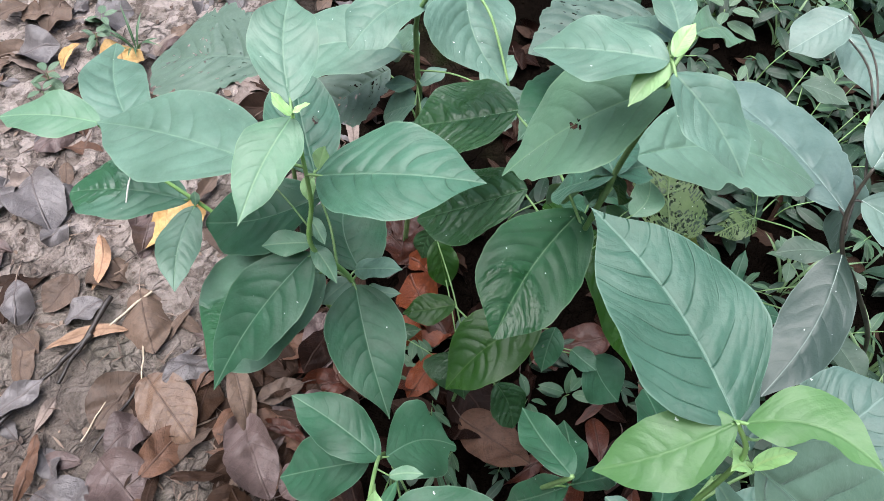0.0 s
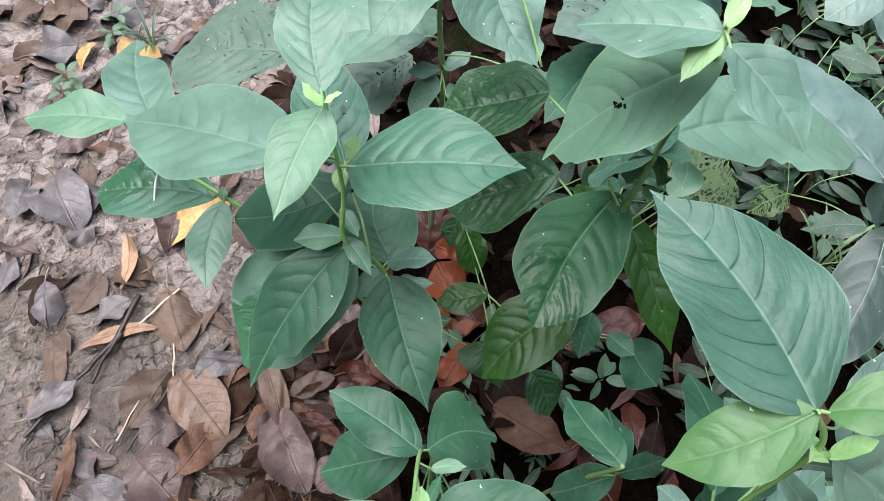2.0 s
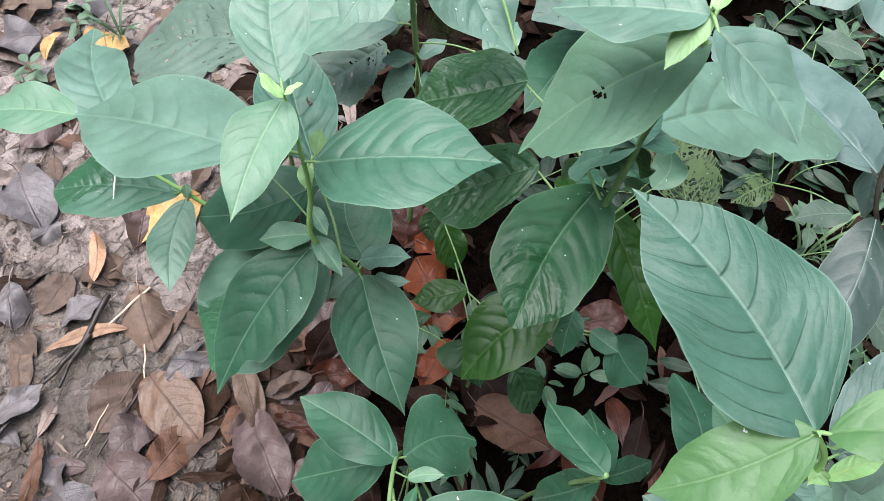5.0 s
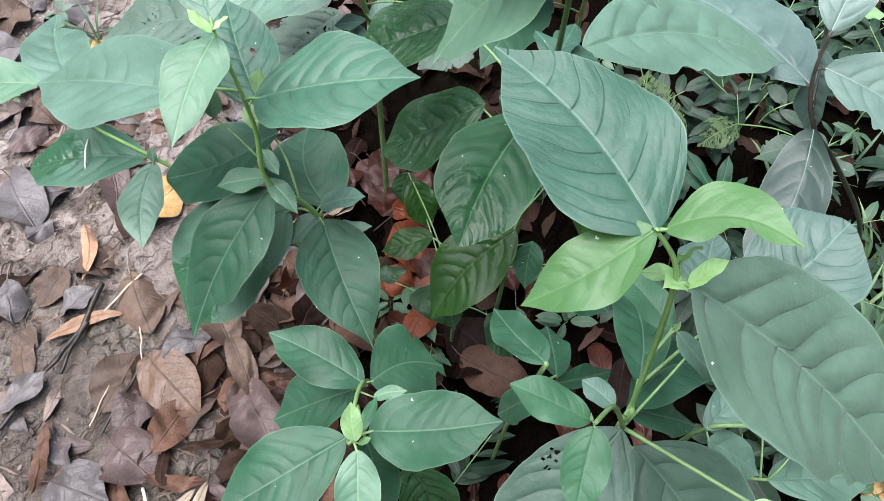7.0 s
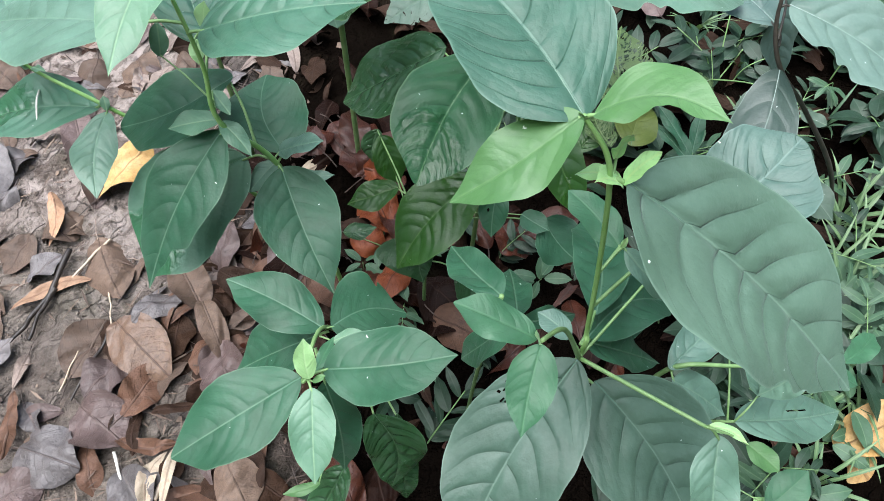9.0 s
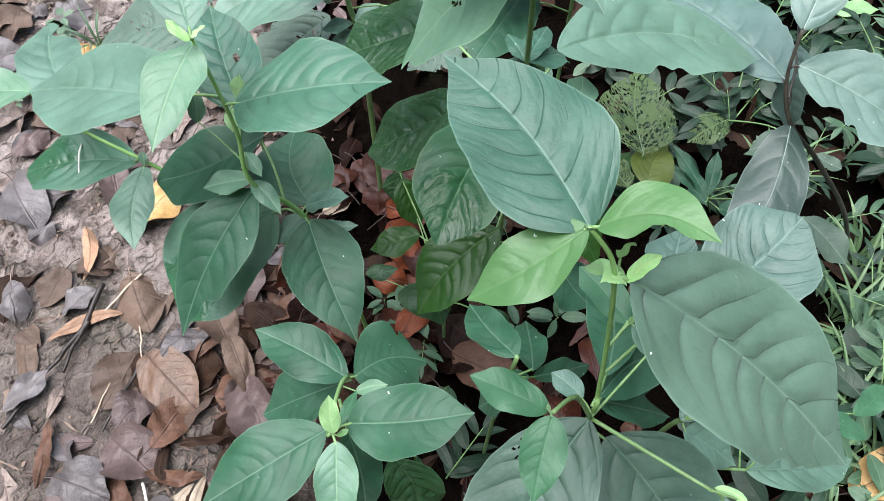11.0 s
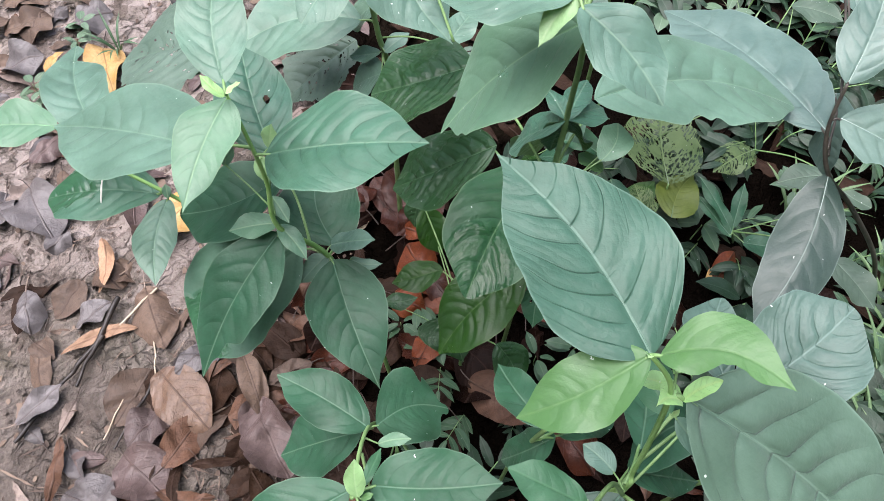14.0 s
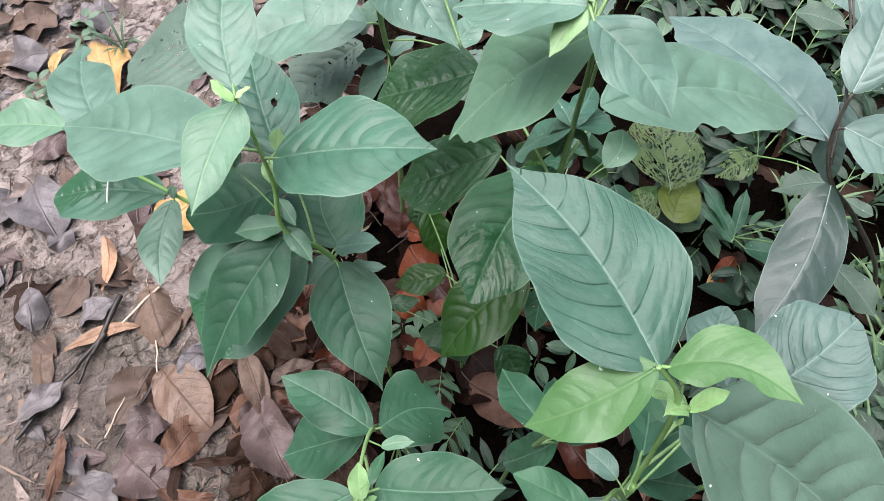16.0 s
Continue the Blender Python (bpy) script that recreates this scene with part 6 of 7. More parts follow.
fallen("brown", -0.5575, 0.5133, -2.094, 0.0555, 0.0459, lift=0.004, label=WORDS["brown"])
fallen("mauve", -0.2531, 0.2943, -2.552, 0.1362, 0.0715, lift=0.028, label=WORDS["mauve"])
fallen("brown", -0.2870, 0.3656, -2.629, 0.1200, 0.0406, lift=0.031, label=WORDS["brown"])
fallen("dark", -0.3189, 0.3434, 3.137, 0.0735, 0.0617, lift=0.012, label=WORDS["dark"])
fallen("umber", -0.1543, 0.4582, 2.860, 0.0852, 0.0513, lift=0.037, label=WORDS["umber"])
fallen("mauve", -0.1621, 0.1909, -0.758, 0.0637, 0.0541, lift=0.028, label=WORDS["mauve"])
fallen("brown", -0.1731, 0.3599, 2.139, 0.0767, 0.0393, lift=0.031, label=WORDS["brown"])
fallen("brown", -0.3392, 0.4311, -2.557, 0.1145, 0.0612, lift=0.034, label=WORDS["brown"])
fallen("rust", -0.3224, 0.3916, 2.997, 0.0785, 0.0244, lift=0.015, label=WORDS["rust"])
fallen("grey", -0.3559, 0.1067, -2.408, 0.0793, 0.0674, lift=0.006, label=WORDS["grey"])
fallen("rust", -0.4160, 0.1521, -2.808, 0.0906, 0.0336, lift=0.009, label=WORDS["rust"])
fallen("brown", -0.1184, 0.0792, -2.632, 0.0419, 0.0356, lift=0.034, label=WORDS["brown"])
fallen("umber", 0.0052, 0.1240, -2.818, 0.0640, 0.0541, lift=0.037, label=WORDS["umber"])
fallen("orange", -0.0350, 0.5314, -2.206, 0.0679, 0.0577, lift=0.028, label=WORDS["orange"])
fallen("wine", 0.1830, 0.5209, -2.602, 0.0715, 0.0608, lift=0.031, label=WORDS["wine"])
fallen("wine", -0.1002, 0.7150, -2.465, 0.0899, 0.0660, lift=0.034, label=WORDS["wine"])
fallen("umber", 0.0562, 0.4107, -2.355, 0.1044, 0.0869, lift=0.037, label=WORDS["umber"])
fallen("brown", -0.5851, 0.8602, -3.085, 0.1074, 0.0848, lift=0.006, label=WORDS["brown"])
fallen("brown", -0.4926, 0.8793, 2.893, 0.1137, 0.0887, lift=0.009, label=WORDS["brown"])
fallen("brown", -0.7093, 0.7721, 0.852, 0.0768, 0.0652, lift=0.012, label=WORDS["brown"])
fallen("mauve", -0.6096, 0.7513, -2.734, 0.1946, 0.0534, lift=0.015, label=WORDS["mauve"])
fallen("brown", -0.5811, 0.5032, -2.173, 0.0704, 0.0599, lift=0.006, label=WORDS["brown"])
fallen("grey", -0.6906, 0.6108, -1.309, 0.0570, 0.0485, lift=0.009, label=WORDS["grey"])
fallen("grey", -0.6477, 0.5666, 2.655, 0.0523, 0.0445, lift=0.012, label=WORDS["grey"])
fallen("cream", -0.2927, 0.1336, 3.024, 0.0864, 0.0248, lift=0.015, label=WORDS["cream"])
fallen("cream", -0.2740, 0.1426, 3.084, 0.0939, 0.0152, lift=0.028, label=WORDS["cream"])
fallen("yellow", 0.6645, 0.1717, -2.441, 0.0499, 0.0424, lift=0.031, label=WORDS["yellow"])
fallen("wine", -0.1237, 0.7208, -2.474, 0.0995, 0.0667, lift=0.034, label=WORDS["wine"])
fallen("orange", -0.0629, 0.4880, -1.964, 0.0651, 0.0553, lift=0.037, label=WORDS["orange"])
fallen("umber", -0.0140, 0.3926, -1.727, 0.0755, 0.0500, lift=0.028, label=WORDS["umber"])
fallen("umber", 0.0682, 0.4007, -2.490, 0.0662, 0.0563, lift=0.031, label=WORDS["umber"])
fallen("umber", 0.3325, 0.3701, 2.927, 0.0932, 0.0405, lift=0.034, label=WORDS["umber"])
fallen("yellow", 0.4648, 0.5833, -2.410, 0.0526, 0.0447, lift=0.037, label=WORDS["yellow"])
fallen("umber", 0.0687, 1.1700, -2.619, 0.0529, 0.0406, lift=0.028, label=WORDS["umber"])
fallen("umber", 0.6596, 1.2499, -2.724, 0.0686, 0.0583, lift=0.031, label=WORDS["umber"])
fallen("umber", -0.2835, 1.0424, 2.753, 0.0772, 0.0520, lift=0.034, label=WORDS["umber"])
fallen("brown", -0.4311, 0.8652, -2.385, 0.0480, 0.0372, lift=0.015, label=WORDS["brown"])

def path_litter():
    """Leaves trodden flat on the bare path, half coated with mud."""
    rnd = random.Random(77)
    for n in range(135):
        y = rnd.uniform(0.02, 1.35)
        x = rnd.uniform(-1.05, -0.2) if n % 3 else rnd.uniform(-0.75, -0.25)
        if -0.7 < x < -0.46 and 0.1 < y < 0.42 and rnd.random() < 0.75:
            continue
        kind = rnd.choice(["mud", "mud", "grey", "mauve", "brown", "mud", "grey", "brown", "dark"])
        ln = rnd.uniform(0.05, 0.11)
        turn, slim, ragged = rnd.uniform(0, 6.28), rnd.choice([0.26, 0.36, 0.42, 0.5]), rnd.choice([0.0, 0.0, 0.2, 0.45])
        # the bare mud round the dark stick stays clear
        if not (-0.57 < x < -0.43 and 0.36 < y < 0.56):
            fallen(kind, x, y, turn, ln, ln * slim, lift=0.002 + 0.00002 * n, label=WORDS[kind], curl=1.2, ragged=ragged)


path_litter()
for kind, x, y, turn, ln, wd in [
    ("wine", -0.055, 0.590, -0.5, 0.11, 0.072), ("orange", 0.006, 0.488, 0.6, 0.10, 0.066), ("wine", -0.115, 0.690, 2.2, 0.11, 0.06),
    ("orange", -0.003, 0.585, 1.2, 0.06, 0.032), ("wine", -0.125, 0.640, 1.0, 0.10, 0.055), ("wine", 0.222, 0.500, -1.2, 0.09, 0.06),
    ("rust", 0.075, 0.346, -2.0, 0.125, 0.075), ("orange", 0.030, 0.440, 2.7, 0.09, 0.05), ("wine", -0.020, 0.540, -2.4, 0.09, 0.05),
    ("dark", 0.050, 0.300, 1.0, 0.10, 0.06), ("wine", -0.070, 0.640, 0.2, 0.09, 0.055), ("wine", 0.160, 0.470, 0.4, 0.08, 0.035),
    ("yellow", 0.655, 0.172, -1.1, 0.125, 0.07), ("mauve", 0.485, 0.990, 0.4, 0.11, 0.06), ("orange", 0.470, 0.560, -0.6, 0.06, 0.035), ("wine", -0.01, 0.05, 0.5, 0.1, 0.05), ("mauve", 0.045, 0.03, 2.0, 0.09, 0.05)]:
    fallen(kind, x, y, turn, ln, wd, (0.12, 0.08), 0.045, WORDS[kind])

# ---- sticks ----
def stick(mat, a, b, r, label):
    a, b = Vector(a), Vector(b)
    rnd = random.Random(int(abs(a.x * 5000 + b.y * 9000)))
    side = (b - a).cross(Vector((0, 0, 1))).normalized()
    pts, rs = [], []
    n = max(6, int((b - a).length / 0.012))
    for i in range(n):
        p = a.lerp(b, i / (n - 1)) + side * noise.noise(Vector((i * 0.35, a.x * 40, 0))) * (b - a).length * 0.018
        pts.append((p.x, p.y, 0.5 * ground_height(p.x, p.y) + 0.25 * (ground_height(p.x - 0.02, p.y) + ground_height(p.x + 0.02, p.y)) + r + 0.010))
        rs.append(r * (1 - 0.5 * i / n) * rnd.uniform(0.85, 1.15))
    return tagged(tube("stick", pts, rs, mat, None, 7), label, "stick", "sticks on the ground")


stick(BARK, (-0.5206, 0.4470, 0.0060), (-0.5423, 0.2916, 0.0060), 0.0052, "dark thin dead stick lying on soil")
stick(BARK, (-0.5255, 0.3790, 0.0060), (-0.5758, 0.2775, 0.0060), 0.0046, "dark thin dead stick lying on soil")
stick(BARK, (-0.5758, 0.2775, 0.0060), (-0.6064, 0.1962, 0.0060), 0.0056, "dark thin dead stick lying on soil")
stick(PALE, (-0.4609, 0.4707, 0.0060), (-0.5023, 0.3970, 0.0060), 0.0028, "pale dry twig lying on soil")
stick(PALE, (-0.4476, 0.4004, 0.0060), (-0.4184, 0.3092, 0.0060), 0.0019, "pale dry twig lying on soil")
stick(PALE, (-0.4727, 0.2136, 0.0060), (-0.4611, 0.2776, 0.0060), 0.0014, "pale dry twig lying on soil")
# a dark crack between soil plates, built as a stick
stick(BARK, (-0.4242, 0.3080, 0.0060), (-0.4510, 0.2007, 0.0060), 0.0034, "dark thin dead stick lying on soil")
stick(CHALK, (-0.3703, 0.1303, 0.0060), (-0.3342, 0.0616, 0.0060), 0.0024, "bleached white twig in the litter")
stick(CHALK, (-0.2813, 0.0551, 0.0060), (-0.2254, 0.0517, 0.0060), 0.0019, "bleached white twig in the litter")
stick(CHALK, (-0.2713, 0.0646, 0.0060), (-0.2339, 0.0468, 0.0060), 0.0014, "bleached white twig in the litter")
stick(PALE, (-0.2981, 0.0672, 0.0060), (-0.2825, 0.1329, 0.0060), 0.0047, "pale dry twig lying on soil")
stick(PALE, (-0.2891, 0.0623, 0.0060), (-0.2764, 0.1188, 0.0060), 0.0033, "pale dry twig lying on soil")
stick(CHALK, (-0.2637, 0.0462, 0.0060), (-0.2498, 0.0641, 0.0060), 0.0014, "bleached white twig in the litter")

tagged(tube("twig", [(-0.3430, 0.4080, 0.4690), (-0.3405, 0.3940, 0.4710), (-0.3375, 0.3800, 0.4690), (-0.3350, 0.3660, 0.4640)], [0.0008, 0.0011, 0.001, 0.0006], CHALK, None, 6), "thin pale twig caught on a wet green leaf", "twig")

# ---- litter and undergrowth ----
def scatter_litter():
    """The countless smaller leaves of the litter, as one sheet of loose leaves."""
    rnd = random.Random(11)
    verts, faces, uvs, slots = [], [], [], []
    kinds = list(DEAD)
    for n in range(560):
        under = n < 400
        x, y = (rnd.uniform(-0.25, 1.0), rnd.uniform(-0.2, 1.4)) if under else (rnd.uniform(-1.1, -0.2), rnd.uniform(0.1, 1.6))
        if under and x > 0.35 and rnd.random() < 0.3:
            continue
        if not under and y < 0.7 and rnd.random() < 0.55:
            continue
        # under the shrubs mostly the darkened kinds, in place of shade
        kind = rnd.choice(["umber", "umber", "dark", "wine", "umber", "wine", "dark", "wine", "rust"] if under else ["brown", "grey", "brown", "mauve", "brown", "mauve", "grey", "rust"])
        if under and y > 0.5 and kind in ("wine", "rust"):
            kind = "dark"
        ln = rnd.uniform(0.05, 0.1) if under else rnd.uniform(0.05, 0.1)
        wd = ln * rnd.choice([0.2, 0.36, 0.42, 0.48, 0.52])
        v, f, uv = blade(ln, wd / 2, wd / 2, 0.46, rnd.uniform(-0.02, 0.13), rnd.uniform(-0.3, 0.5), 0.0008, 18, 5, 5.5, wd * 0.14, n, tail=1.1, curl=rnd.uniform(-8, 16), full=rnd.uniform(0.62, 0.9), ragged=rnd.choice([0, 0.2, 0.5]), twist=rnd.uniform(-5, 5))
        m = Matrix.Translation((x, y, ground_height(x, y) + (0.005 + 0.014 * rnd.random() if under else 0.001))) @ Euler((rnd.gauss(0, 0.2 if under else 0.06), rnd.gauss(0, 0.25 if under else 0.08), rnd.uniform(0, 6.28))).to_matrix().to_4x4()
        q = len(verts)
        verts += [tuple(m @ Vector(p)) for p in v]
        faces += [tuple(q + a for a in p) for p in f]
        uvs += uv
        slots += [kinds.index(kind)] * len(f)
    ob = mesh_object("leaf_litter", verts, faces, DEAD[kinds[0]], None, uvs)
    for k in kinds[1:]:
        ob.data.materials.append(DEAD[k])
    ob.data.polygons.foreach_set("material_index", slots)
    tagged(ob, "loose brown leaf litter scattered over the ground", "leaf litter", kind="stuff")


scatter_litter()


def litter_heap():
    """The thick drift of leaves along the foot of the shrubs."""
    rnd = random.Random(21)
    kinds = ["brown", "rust", "mauve", "mauve", "rust", "dark", "grey", "dark", "rust"]
    for n in range(130):
        y = rnd.uniform(-0.05, 0.5)
        x = -0.16 - 0.1 * y + rnd.gauss(0, 0.075)
        ln = rnd.uniform(0.055, 0.1)
        # the lowest leaves are all of the darkened kind, for gap shade
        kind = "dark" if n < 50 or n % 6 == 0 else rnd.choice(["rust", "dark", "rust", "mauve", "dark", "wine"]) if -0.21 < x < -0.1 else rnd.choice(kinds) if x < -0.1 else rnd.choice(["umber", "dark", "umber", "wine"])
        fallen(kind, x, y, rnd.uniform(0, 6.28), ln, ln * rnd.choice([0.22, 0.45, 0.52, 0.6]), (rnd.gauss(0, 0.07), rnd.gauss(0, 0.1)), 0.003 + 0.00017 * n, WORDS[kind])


litter_heap()


def scatter_fragments():
    """Crumbled leaf bits and soil crumbs, too many to count."""
    rnd = random.Random(5)
    verts, faces, uvs = [], [], []
    for _ in range(1700):
        x, y = rnd.uniform(-1.1, 0.9), rnd.uniform(-0.25, 1.6)
        if x > -0.08 - 0.1 * y:
            continue
        r = rnd.uniform(0.002, 0.008)
        a, z = rnd.uniform(0, 6.28), ground_height(x, y) + 0.002 + r * 0.12
        n, q = rnd.choice([4, 5, 6]), len(verts)
        tx, ty = rnd.gauss(0, 0.25), rnd.gauss(0, 0.25)
        for k in range(n):
            t = a + 6.283 * k / n
            d = r * rnd.uniform(0.5, 1.2)
            px, py = d * math.cos(t) * rnd.uniform(0.4, 1), d * math.sin(t)
            verts.append((x + px, y + py, z + tx * px + ty * py))
            uvs.append((0.02, 0.3, 0.0))
        faces.append(tuple(range(q, q + n)))
    for _ in range(30):
        x, y = rnd.uniform(-1.1, -0.12), rnd.uniform(0.0, 1.6)
        r, a, q = rnd.uniform(0.008, 0.02), rnd.uniform(0, 6.28), len(verts)
        n, tx, ty, sq = rnd.choice([5, 6, 7, 8]), rnd.gauss(0, 0.09), rnd.gauss(0, 0.09), rnd.uniform(0.4, 0.9)
        for k in range(n):
            t = 6.283 * k / n
            d = r * rnd.uniform(0.6, 1.15)
            px, py = d * math.cos(t), d * math.sin(t) * sq
            px, py = px * math.cos(a) - py * math.sin(a), px * math.sin(a) + py * math.cos(a)
            verts.append((x + px, y + py, ground_height(x, y) + 0.0025 + tx * px + ty * py))
            uvs.append((0.02, 0.3, 0.0))
        faces.append(tuple(range(q, q + n)))
    for _ in range(900):
        x, y = (rnd.gauss(-0.22, 0.16), rnd.uniform(-0.1, 0.75)) if rnd.random() < 0.6 else (rnd.uniform(-1.1, 0.0), rnd.uniform(0.0, 1.6))
        if x > -0.08 - 0.1 * y:
            continue
        ln, wd, a, q = rnd.uniform(0.006, 0.03), rnd.uniform(0.0006, 0.0024), rnd.uniform(0, 6.28), len(verts)
        z, c, s, up = ground_height(x, y) + rnd.uniform(0.004, 0.012), math.cos(a), math.sin(a), rnd.uniform(-0.2, 0.2)
        for u, v, h in ((-1, 0, 0), (-0.2, 0.9, 0.2), (1, 0.1, 0), (0.1, -0.9, 0.2)):
            verts.append((x + c * u * ln - s * v * wd, y + s * u * ln + c * v * wd, z + up * u * ln * 0.5 + h * wd))
            uvs.append((0.02, 0.3, 0.0))
        faces.append((q, q + 3, q + 2, q + 1))
    ob = mesh_object("leaf_fragments", verts, faces, FRAG, None, uvs)
    tagged(ob, "crumbled bits of dry brown leaves on soil", "leaf fragments", kind="stuff")
    verts, faces = [], []
    for _ in range(2200):
        x, y = rnd.uniform(-1.1, 0.3), rnd.uniform(0.0, 1.6)
        r = rnd.uniform(0.0012, 0.005)
        z, q = ground_height(x, y) + r * 0.3, len(verts)
        for dx, dy, dz in ((1, 0, 0), (0, 1, 0), (-1, 0, 0), (0, -1, 0), (0, 0, 0.8), (0, 0, -0.8)):
            j = rnd.uniform(0.7, 1.3) * r
            verts.append((x + (dx + rnd.uniform(-0.3, 0.3)) * j, y + (dy + rnd.uniform(-0.3, 0.3)) * j, z + dz * j))
        faces += [(q + a, q + b, q + c) for a, b, c in ((0, 1, 4), (1, 2, 4), (2, 3, 4), (3, 0, 4), (1, 0, 5), (2, 1, 5), (3, 2, 5), (0, 3, 5))]
    tagged(mesh_object("soil_crumbs", verts, faces, SOIL), "small crumbs of brown soil", "soil crumbs", kind="stuff")


def fragment_material():
    k = Nodes("leaf_bits")
    isl = k.n("NewGeometry").outputs["Random Per Island"]
    ramp = k.n("ValToRGB", Fac=isl)
    e = ramp.color_ramp.elements
    e[0].color, e[1].color = col(0.06, 0.047, 0.04), col(0.2, 0.15, 0.115)
    m = ramp.color_ramp.elements.new(0.5)
    m.color = col(0.09, 0.065, 0.052)
    k.put(k.b.inputs["Base Color"], ramp.outputs[0])
    k.put(k.b.inputs["Roughness"], 0.7)
    k.put(k.b.inputs["Specular IOR Level"], 0.1)
    return k.m


FRAG = fragment_material()
scatter_fragments()

HERB = {
    # deepened green: the undergrowth's shade is put into the colour
    "dark": leaf_material("herb_dark_shaded", col(0.0075, 0.0210, 0.0105), col(0.0165, 0.0390, 0.0225), col(0.08, 0.12, 0.08), 0.4, glow=0.05, gloss=0.3, sheen=0.0),
    "mid": leaf_material("herb_mid", col(0.0338, 0.0750, 0.0413), col(0.0562, 0.1087, 0.0638), col(0.2, 0.3, 0.15), 0.4, glow=0.08, gloss=0.3, sheen=0.0),
    "bright": leaf_material("herb_bright", col(0.065, 0.125, 0.050), col(0.105, 0.180, 0.082), col(0.3, 0.42, 0.2), 0.4, glow=0.15),
    "pale": leaf_material("herb_pale", col(0.0600, 0.1087, 0.0638), col(0.0900, 0.1500, 0.0938), col(0.25, 0.35, 0.25), 0.5),
}


def herb_leaf(plant, kind, base, tip, width, roll=0.0, arch=0.08):
    base, tip = Vector(base), Vector(tip)
    ln = (tip - base).length
    v, f, uv = blade(ln, width / 2, width / 2, 0.45, arch, 0.12, 0.0003, 10, 3, 6, 0.0008, int(abs(base.x + 3 * tip.y + 7 * tip.z) * 99991))
    ob = mesh_object("leaf", v, f, HERB[kind], plant, uv)
    ob.matrix_basis = turned(base, tip, roll)
    return ob


def herb(shape, kind, seed):
    """A low forest herb at the origin: feathered sprig, rosette or broad-leaved seedling."""
    rnd = random.Random(seed)
    words = {"sprig": "low dark-green herb with narrow paired leaves", "broad": "small seedling with broad oval green leaves", "tuft": "small tuft of narrow arching green blades"}
    ob = tagged(new({"sprig": "herb", "broad": "seedling", "tuft": "grass_tuft"}[shape]), words[shape], {"sprig": "herb", "broad": "seedling", "tuft": "grass"}[shape], "undergrowth")
    if shape == "sprig":
        h, lean = rnd.uniform(0.05, 0.09), rnd.uniform(0.03, 0.07)
        pts = [(0, 0, -0.005), (lean * 0.2, 0, h * 0.6), (lean, 0, h)]
        st = tube("stem", pts, [0.0011, 0.0009, 0.0006], STEM, None, 5)
        st.parent = ob
        for i in range(5):
            t = 0.25 + 0.17 * i
            p = Vector((lean * t * t, 0, h * t))
            for sgn in (-1, 1):
                ln = rnd.uniform(0.03, 0.05) * (1.1 - 0.4 * abs(t - 0.6))
                a = rnd.uniform(0.5, 1.2)
                herb_leaf(ob, kind, p, p + Vector((ln * math.cos(a), sgn * ln * math.sin(a), rnd.uniform(-0.012, 0.014))), ln * rnd.uniform(0.24, 0.4), rnd.uniform(-35, 35))
        herb_leaf(ob, kind, (lean, 0, h), (lean + 0.035, 0, h - 0.004), 0.01)
    elif shape == "broad":
        h = rnd.uniform(0.04, 0.1)
        st = tube("stem", [(0, 0, -0.005), (0.004, 0.002, h * 0.5), (0.002, -0.003, h)], [0.0015, 0.0012, 0.0008], STEM, None, 5)
        st.parent = ob
        for i in range(6):
            a = i * 1.571 * 1.02 + rnd.uniform(-0.3, 0.3)
            p = Vector((0.002, 0, h * (1.0 if i < 4 else 0.6)))
            ln = rnd.uniform(0.035, 0.06)
            q = p + Vector((0.008 * math.cos(a), 0.008 * math.sin(a), 0.002))
            herb_leaf(ob, kind, q, q + Vector((ln * math.cos(a), ln * math.sin(a), rnd.uniform(-0.018, 0.012))), ln * rnd.uniform(0.4, 0.58), rnd.uniform(-30, 30))
    else:
        for i in range(9):
            a, ln = rnd.uniform(0, 6.28), rnd.uniform(0.06, 0.12)
            herb_leaf(ob, kind, (0.003 * math.cos(a), 0.003 * math.sin(a), -0.003), (ln * 0.75 * math.cos(a), ln * 0.75 * math.sin(a), ln * 0.55), 0.005, 0, 0.18)
    return ob


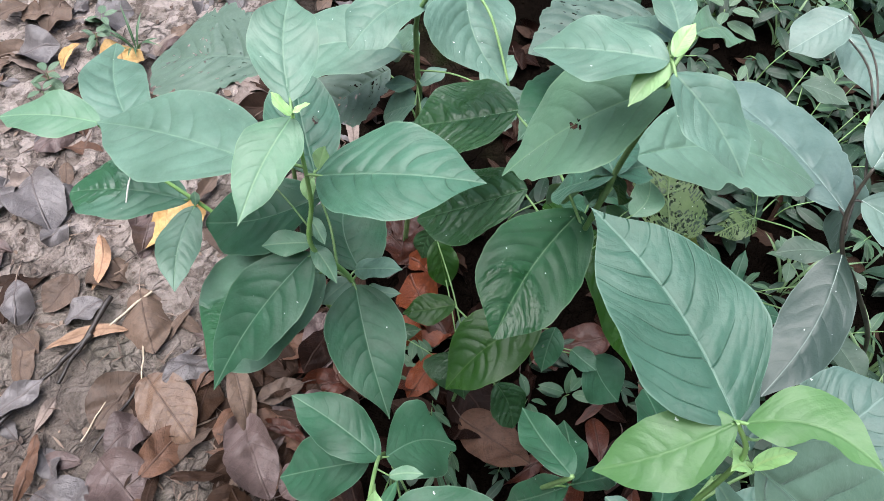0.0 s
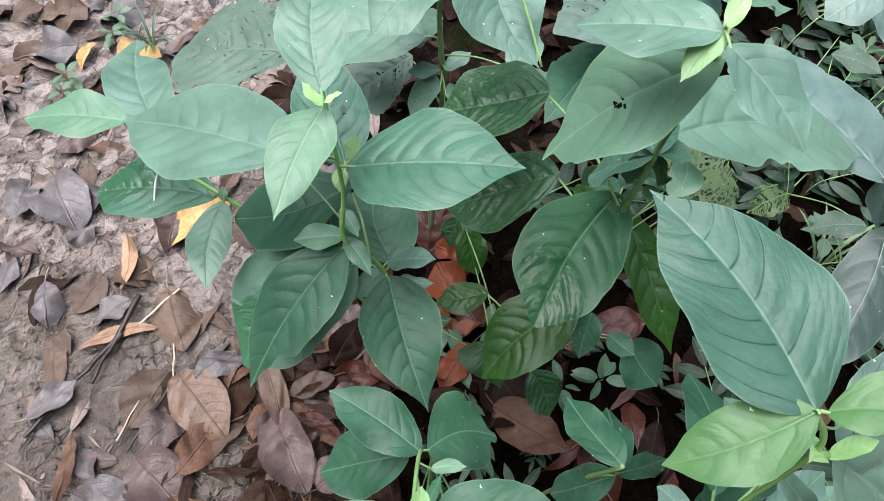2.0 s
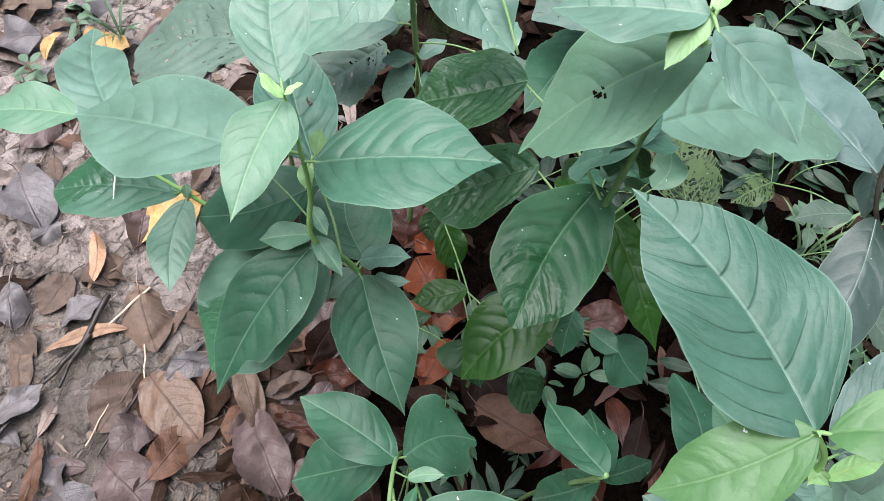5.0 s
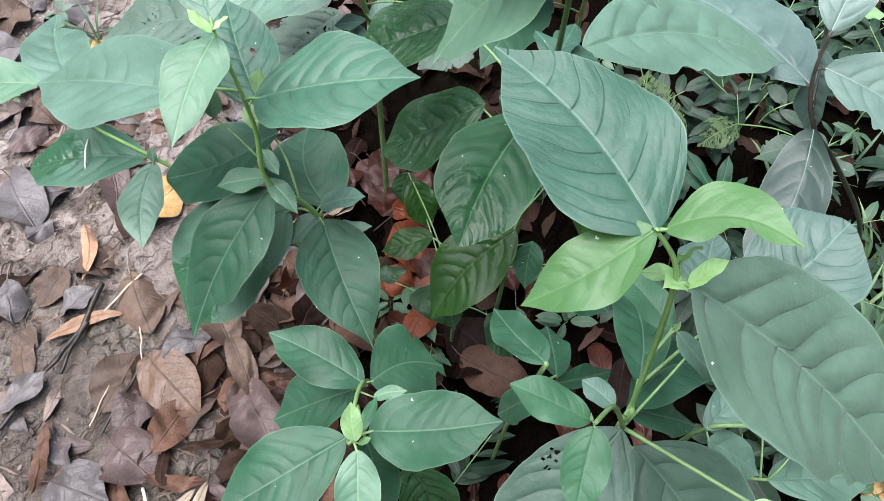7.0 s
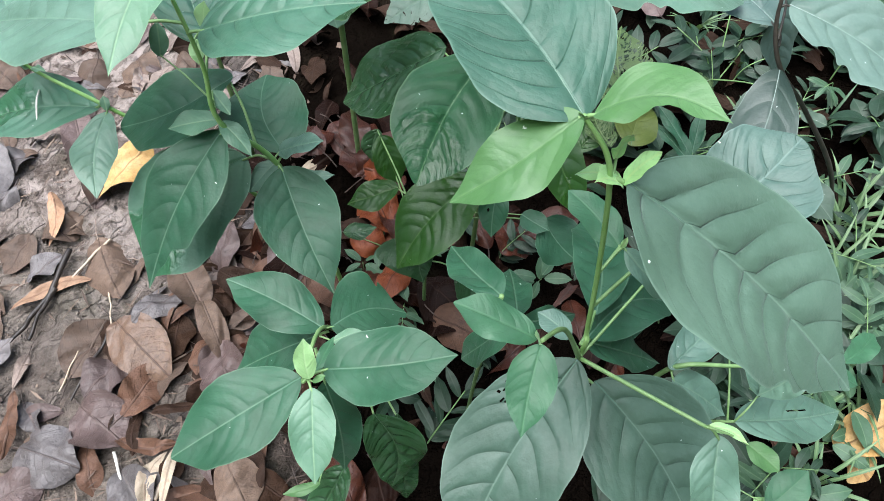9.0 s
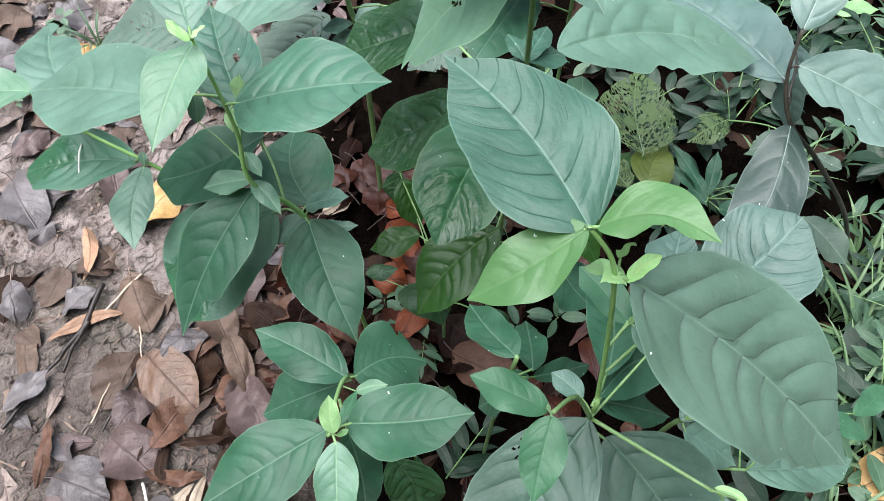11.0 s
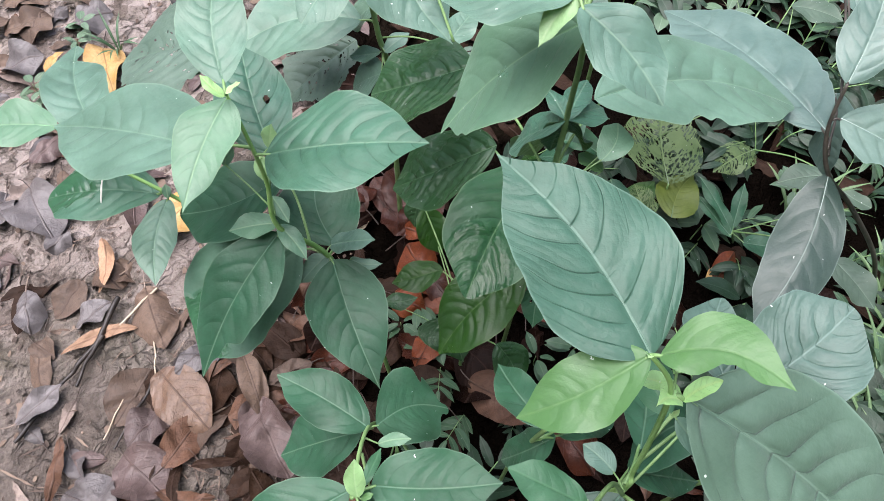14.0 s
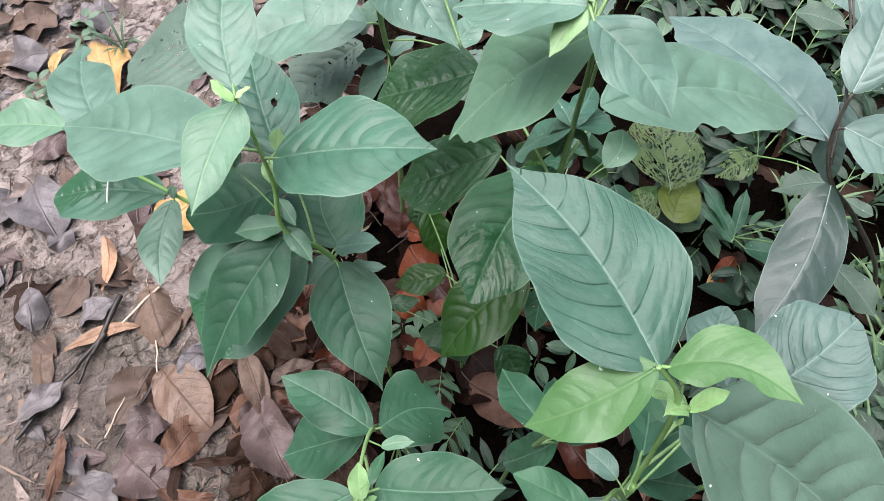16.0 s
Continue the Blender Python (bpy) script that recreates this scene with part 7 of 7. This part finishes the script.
def scatter_herbs():
    rnd = random.Random(3)
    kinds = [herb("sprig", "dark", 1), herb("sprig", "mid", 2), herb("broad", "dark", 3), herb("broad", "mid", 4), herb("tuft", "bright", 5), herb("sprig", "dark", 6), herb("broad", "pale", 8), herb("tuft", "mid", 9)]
    spots = [(0.62, 0.95), (0.7, 0.62), (0.5, 0.8), (0.45, 0.66), (0.58, 0.25), (0.9, 0.9), (0.62, 0.75), (0.78, 0.78)]
    for k, (x, y) in zip(kinds, spots):
        k.location = (x, y, ground_height(x, y))
    done = 0
    while done < 270:
        x, y = rnd.uniform(0.3, 1.35), rnd.uniform(-0.15, 1.7)
        if (x < 0.42 and y < 0.45) or (x < 0.5 and y < 0.85 and rnd.random() < 0.5):
            continue
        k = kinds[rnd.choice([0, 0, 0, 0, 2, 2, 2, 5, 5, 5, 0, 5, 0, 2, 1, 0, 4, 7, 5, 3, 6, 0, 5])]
        s = rnd.uniform(0.7, 1.5)
        c = copy_thing(k, Matrix.Translation((x, y, ground_height(x, y))) @ Euler((rnd.gauss(0, 0.12), rnd.gauss(0, 0.12), rnd.uniform(0, 6.28))).to_matrix().to_4x4())
        c.scale = (s, s, s)
        done += 1
    done = 0
    while done < 24:
        x, y = rnd.uniform(-0.02, 0.5), rnd.uniform(0.0, 0.9)
        if x + 0.1 * y < 0.03 or (x < 0.12 and 0.25 < y < 0.75 and rnd.random() < 0.6):
            continue
        s = rnd.uniform(0.7, 1.6)
        # only the darkened kinds here, standing in for shade under the shrubs
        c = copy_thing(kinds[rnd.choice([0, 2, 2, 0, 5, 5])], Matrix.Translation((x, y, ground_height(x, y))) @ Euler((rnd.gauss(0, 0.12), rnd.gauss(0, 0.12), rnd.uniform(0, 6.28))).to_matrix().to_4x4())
        c.scale = (s, s, s)
        done += 1
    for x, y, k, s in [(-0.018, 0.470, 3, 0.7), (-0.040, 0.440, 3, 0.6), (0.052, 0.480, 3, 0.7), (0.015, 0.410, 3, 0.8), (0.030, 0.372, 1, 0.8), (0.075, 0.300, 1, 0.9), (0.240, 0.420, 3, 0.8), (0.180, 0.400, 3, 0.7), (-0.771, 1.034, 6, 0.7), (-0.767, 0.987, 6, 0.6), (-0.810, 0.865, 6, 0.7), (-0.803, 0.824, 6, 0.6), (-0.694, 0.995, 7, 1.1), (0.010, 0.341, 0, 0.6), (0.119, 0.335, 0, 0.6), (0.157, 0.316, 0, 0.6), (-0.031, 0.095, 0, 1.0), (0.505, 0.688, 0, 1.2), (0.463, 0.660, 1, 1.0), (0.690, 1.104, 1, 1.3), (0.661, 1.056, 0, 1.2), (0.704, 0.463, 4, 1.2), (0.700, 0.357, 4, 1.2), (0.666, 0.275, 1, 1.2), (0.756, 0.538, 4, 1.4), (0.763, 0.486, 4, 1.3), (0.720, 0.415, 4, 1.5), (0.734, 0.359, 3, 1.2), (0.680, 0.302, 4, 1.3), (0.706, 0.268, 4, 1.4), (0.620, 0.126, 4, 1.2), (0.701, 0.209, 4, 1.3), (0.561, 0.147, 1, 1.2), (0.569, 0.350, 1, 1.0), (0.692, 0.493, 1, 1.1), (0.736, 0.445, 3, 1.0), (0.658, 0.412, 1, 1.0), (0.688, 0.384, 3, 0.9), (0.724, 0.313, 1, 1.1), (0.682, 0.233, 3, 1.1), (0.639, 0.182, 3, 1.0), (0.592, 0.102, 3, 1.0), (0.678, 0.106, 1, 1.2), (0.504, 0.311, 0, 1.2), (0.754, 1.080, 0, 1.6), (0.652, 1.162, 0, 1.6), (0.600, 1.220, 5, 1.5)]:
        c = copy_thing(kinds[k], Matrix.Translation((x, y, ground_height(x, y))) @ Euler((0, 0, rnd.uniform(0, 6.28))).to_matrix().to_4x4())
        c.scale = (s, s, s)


scatter_herbs()
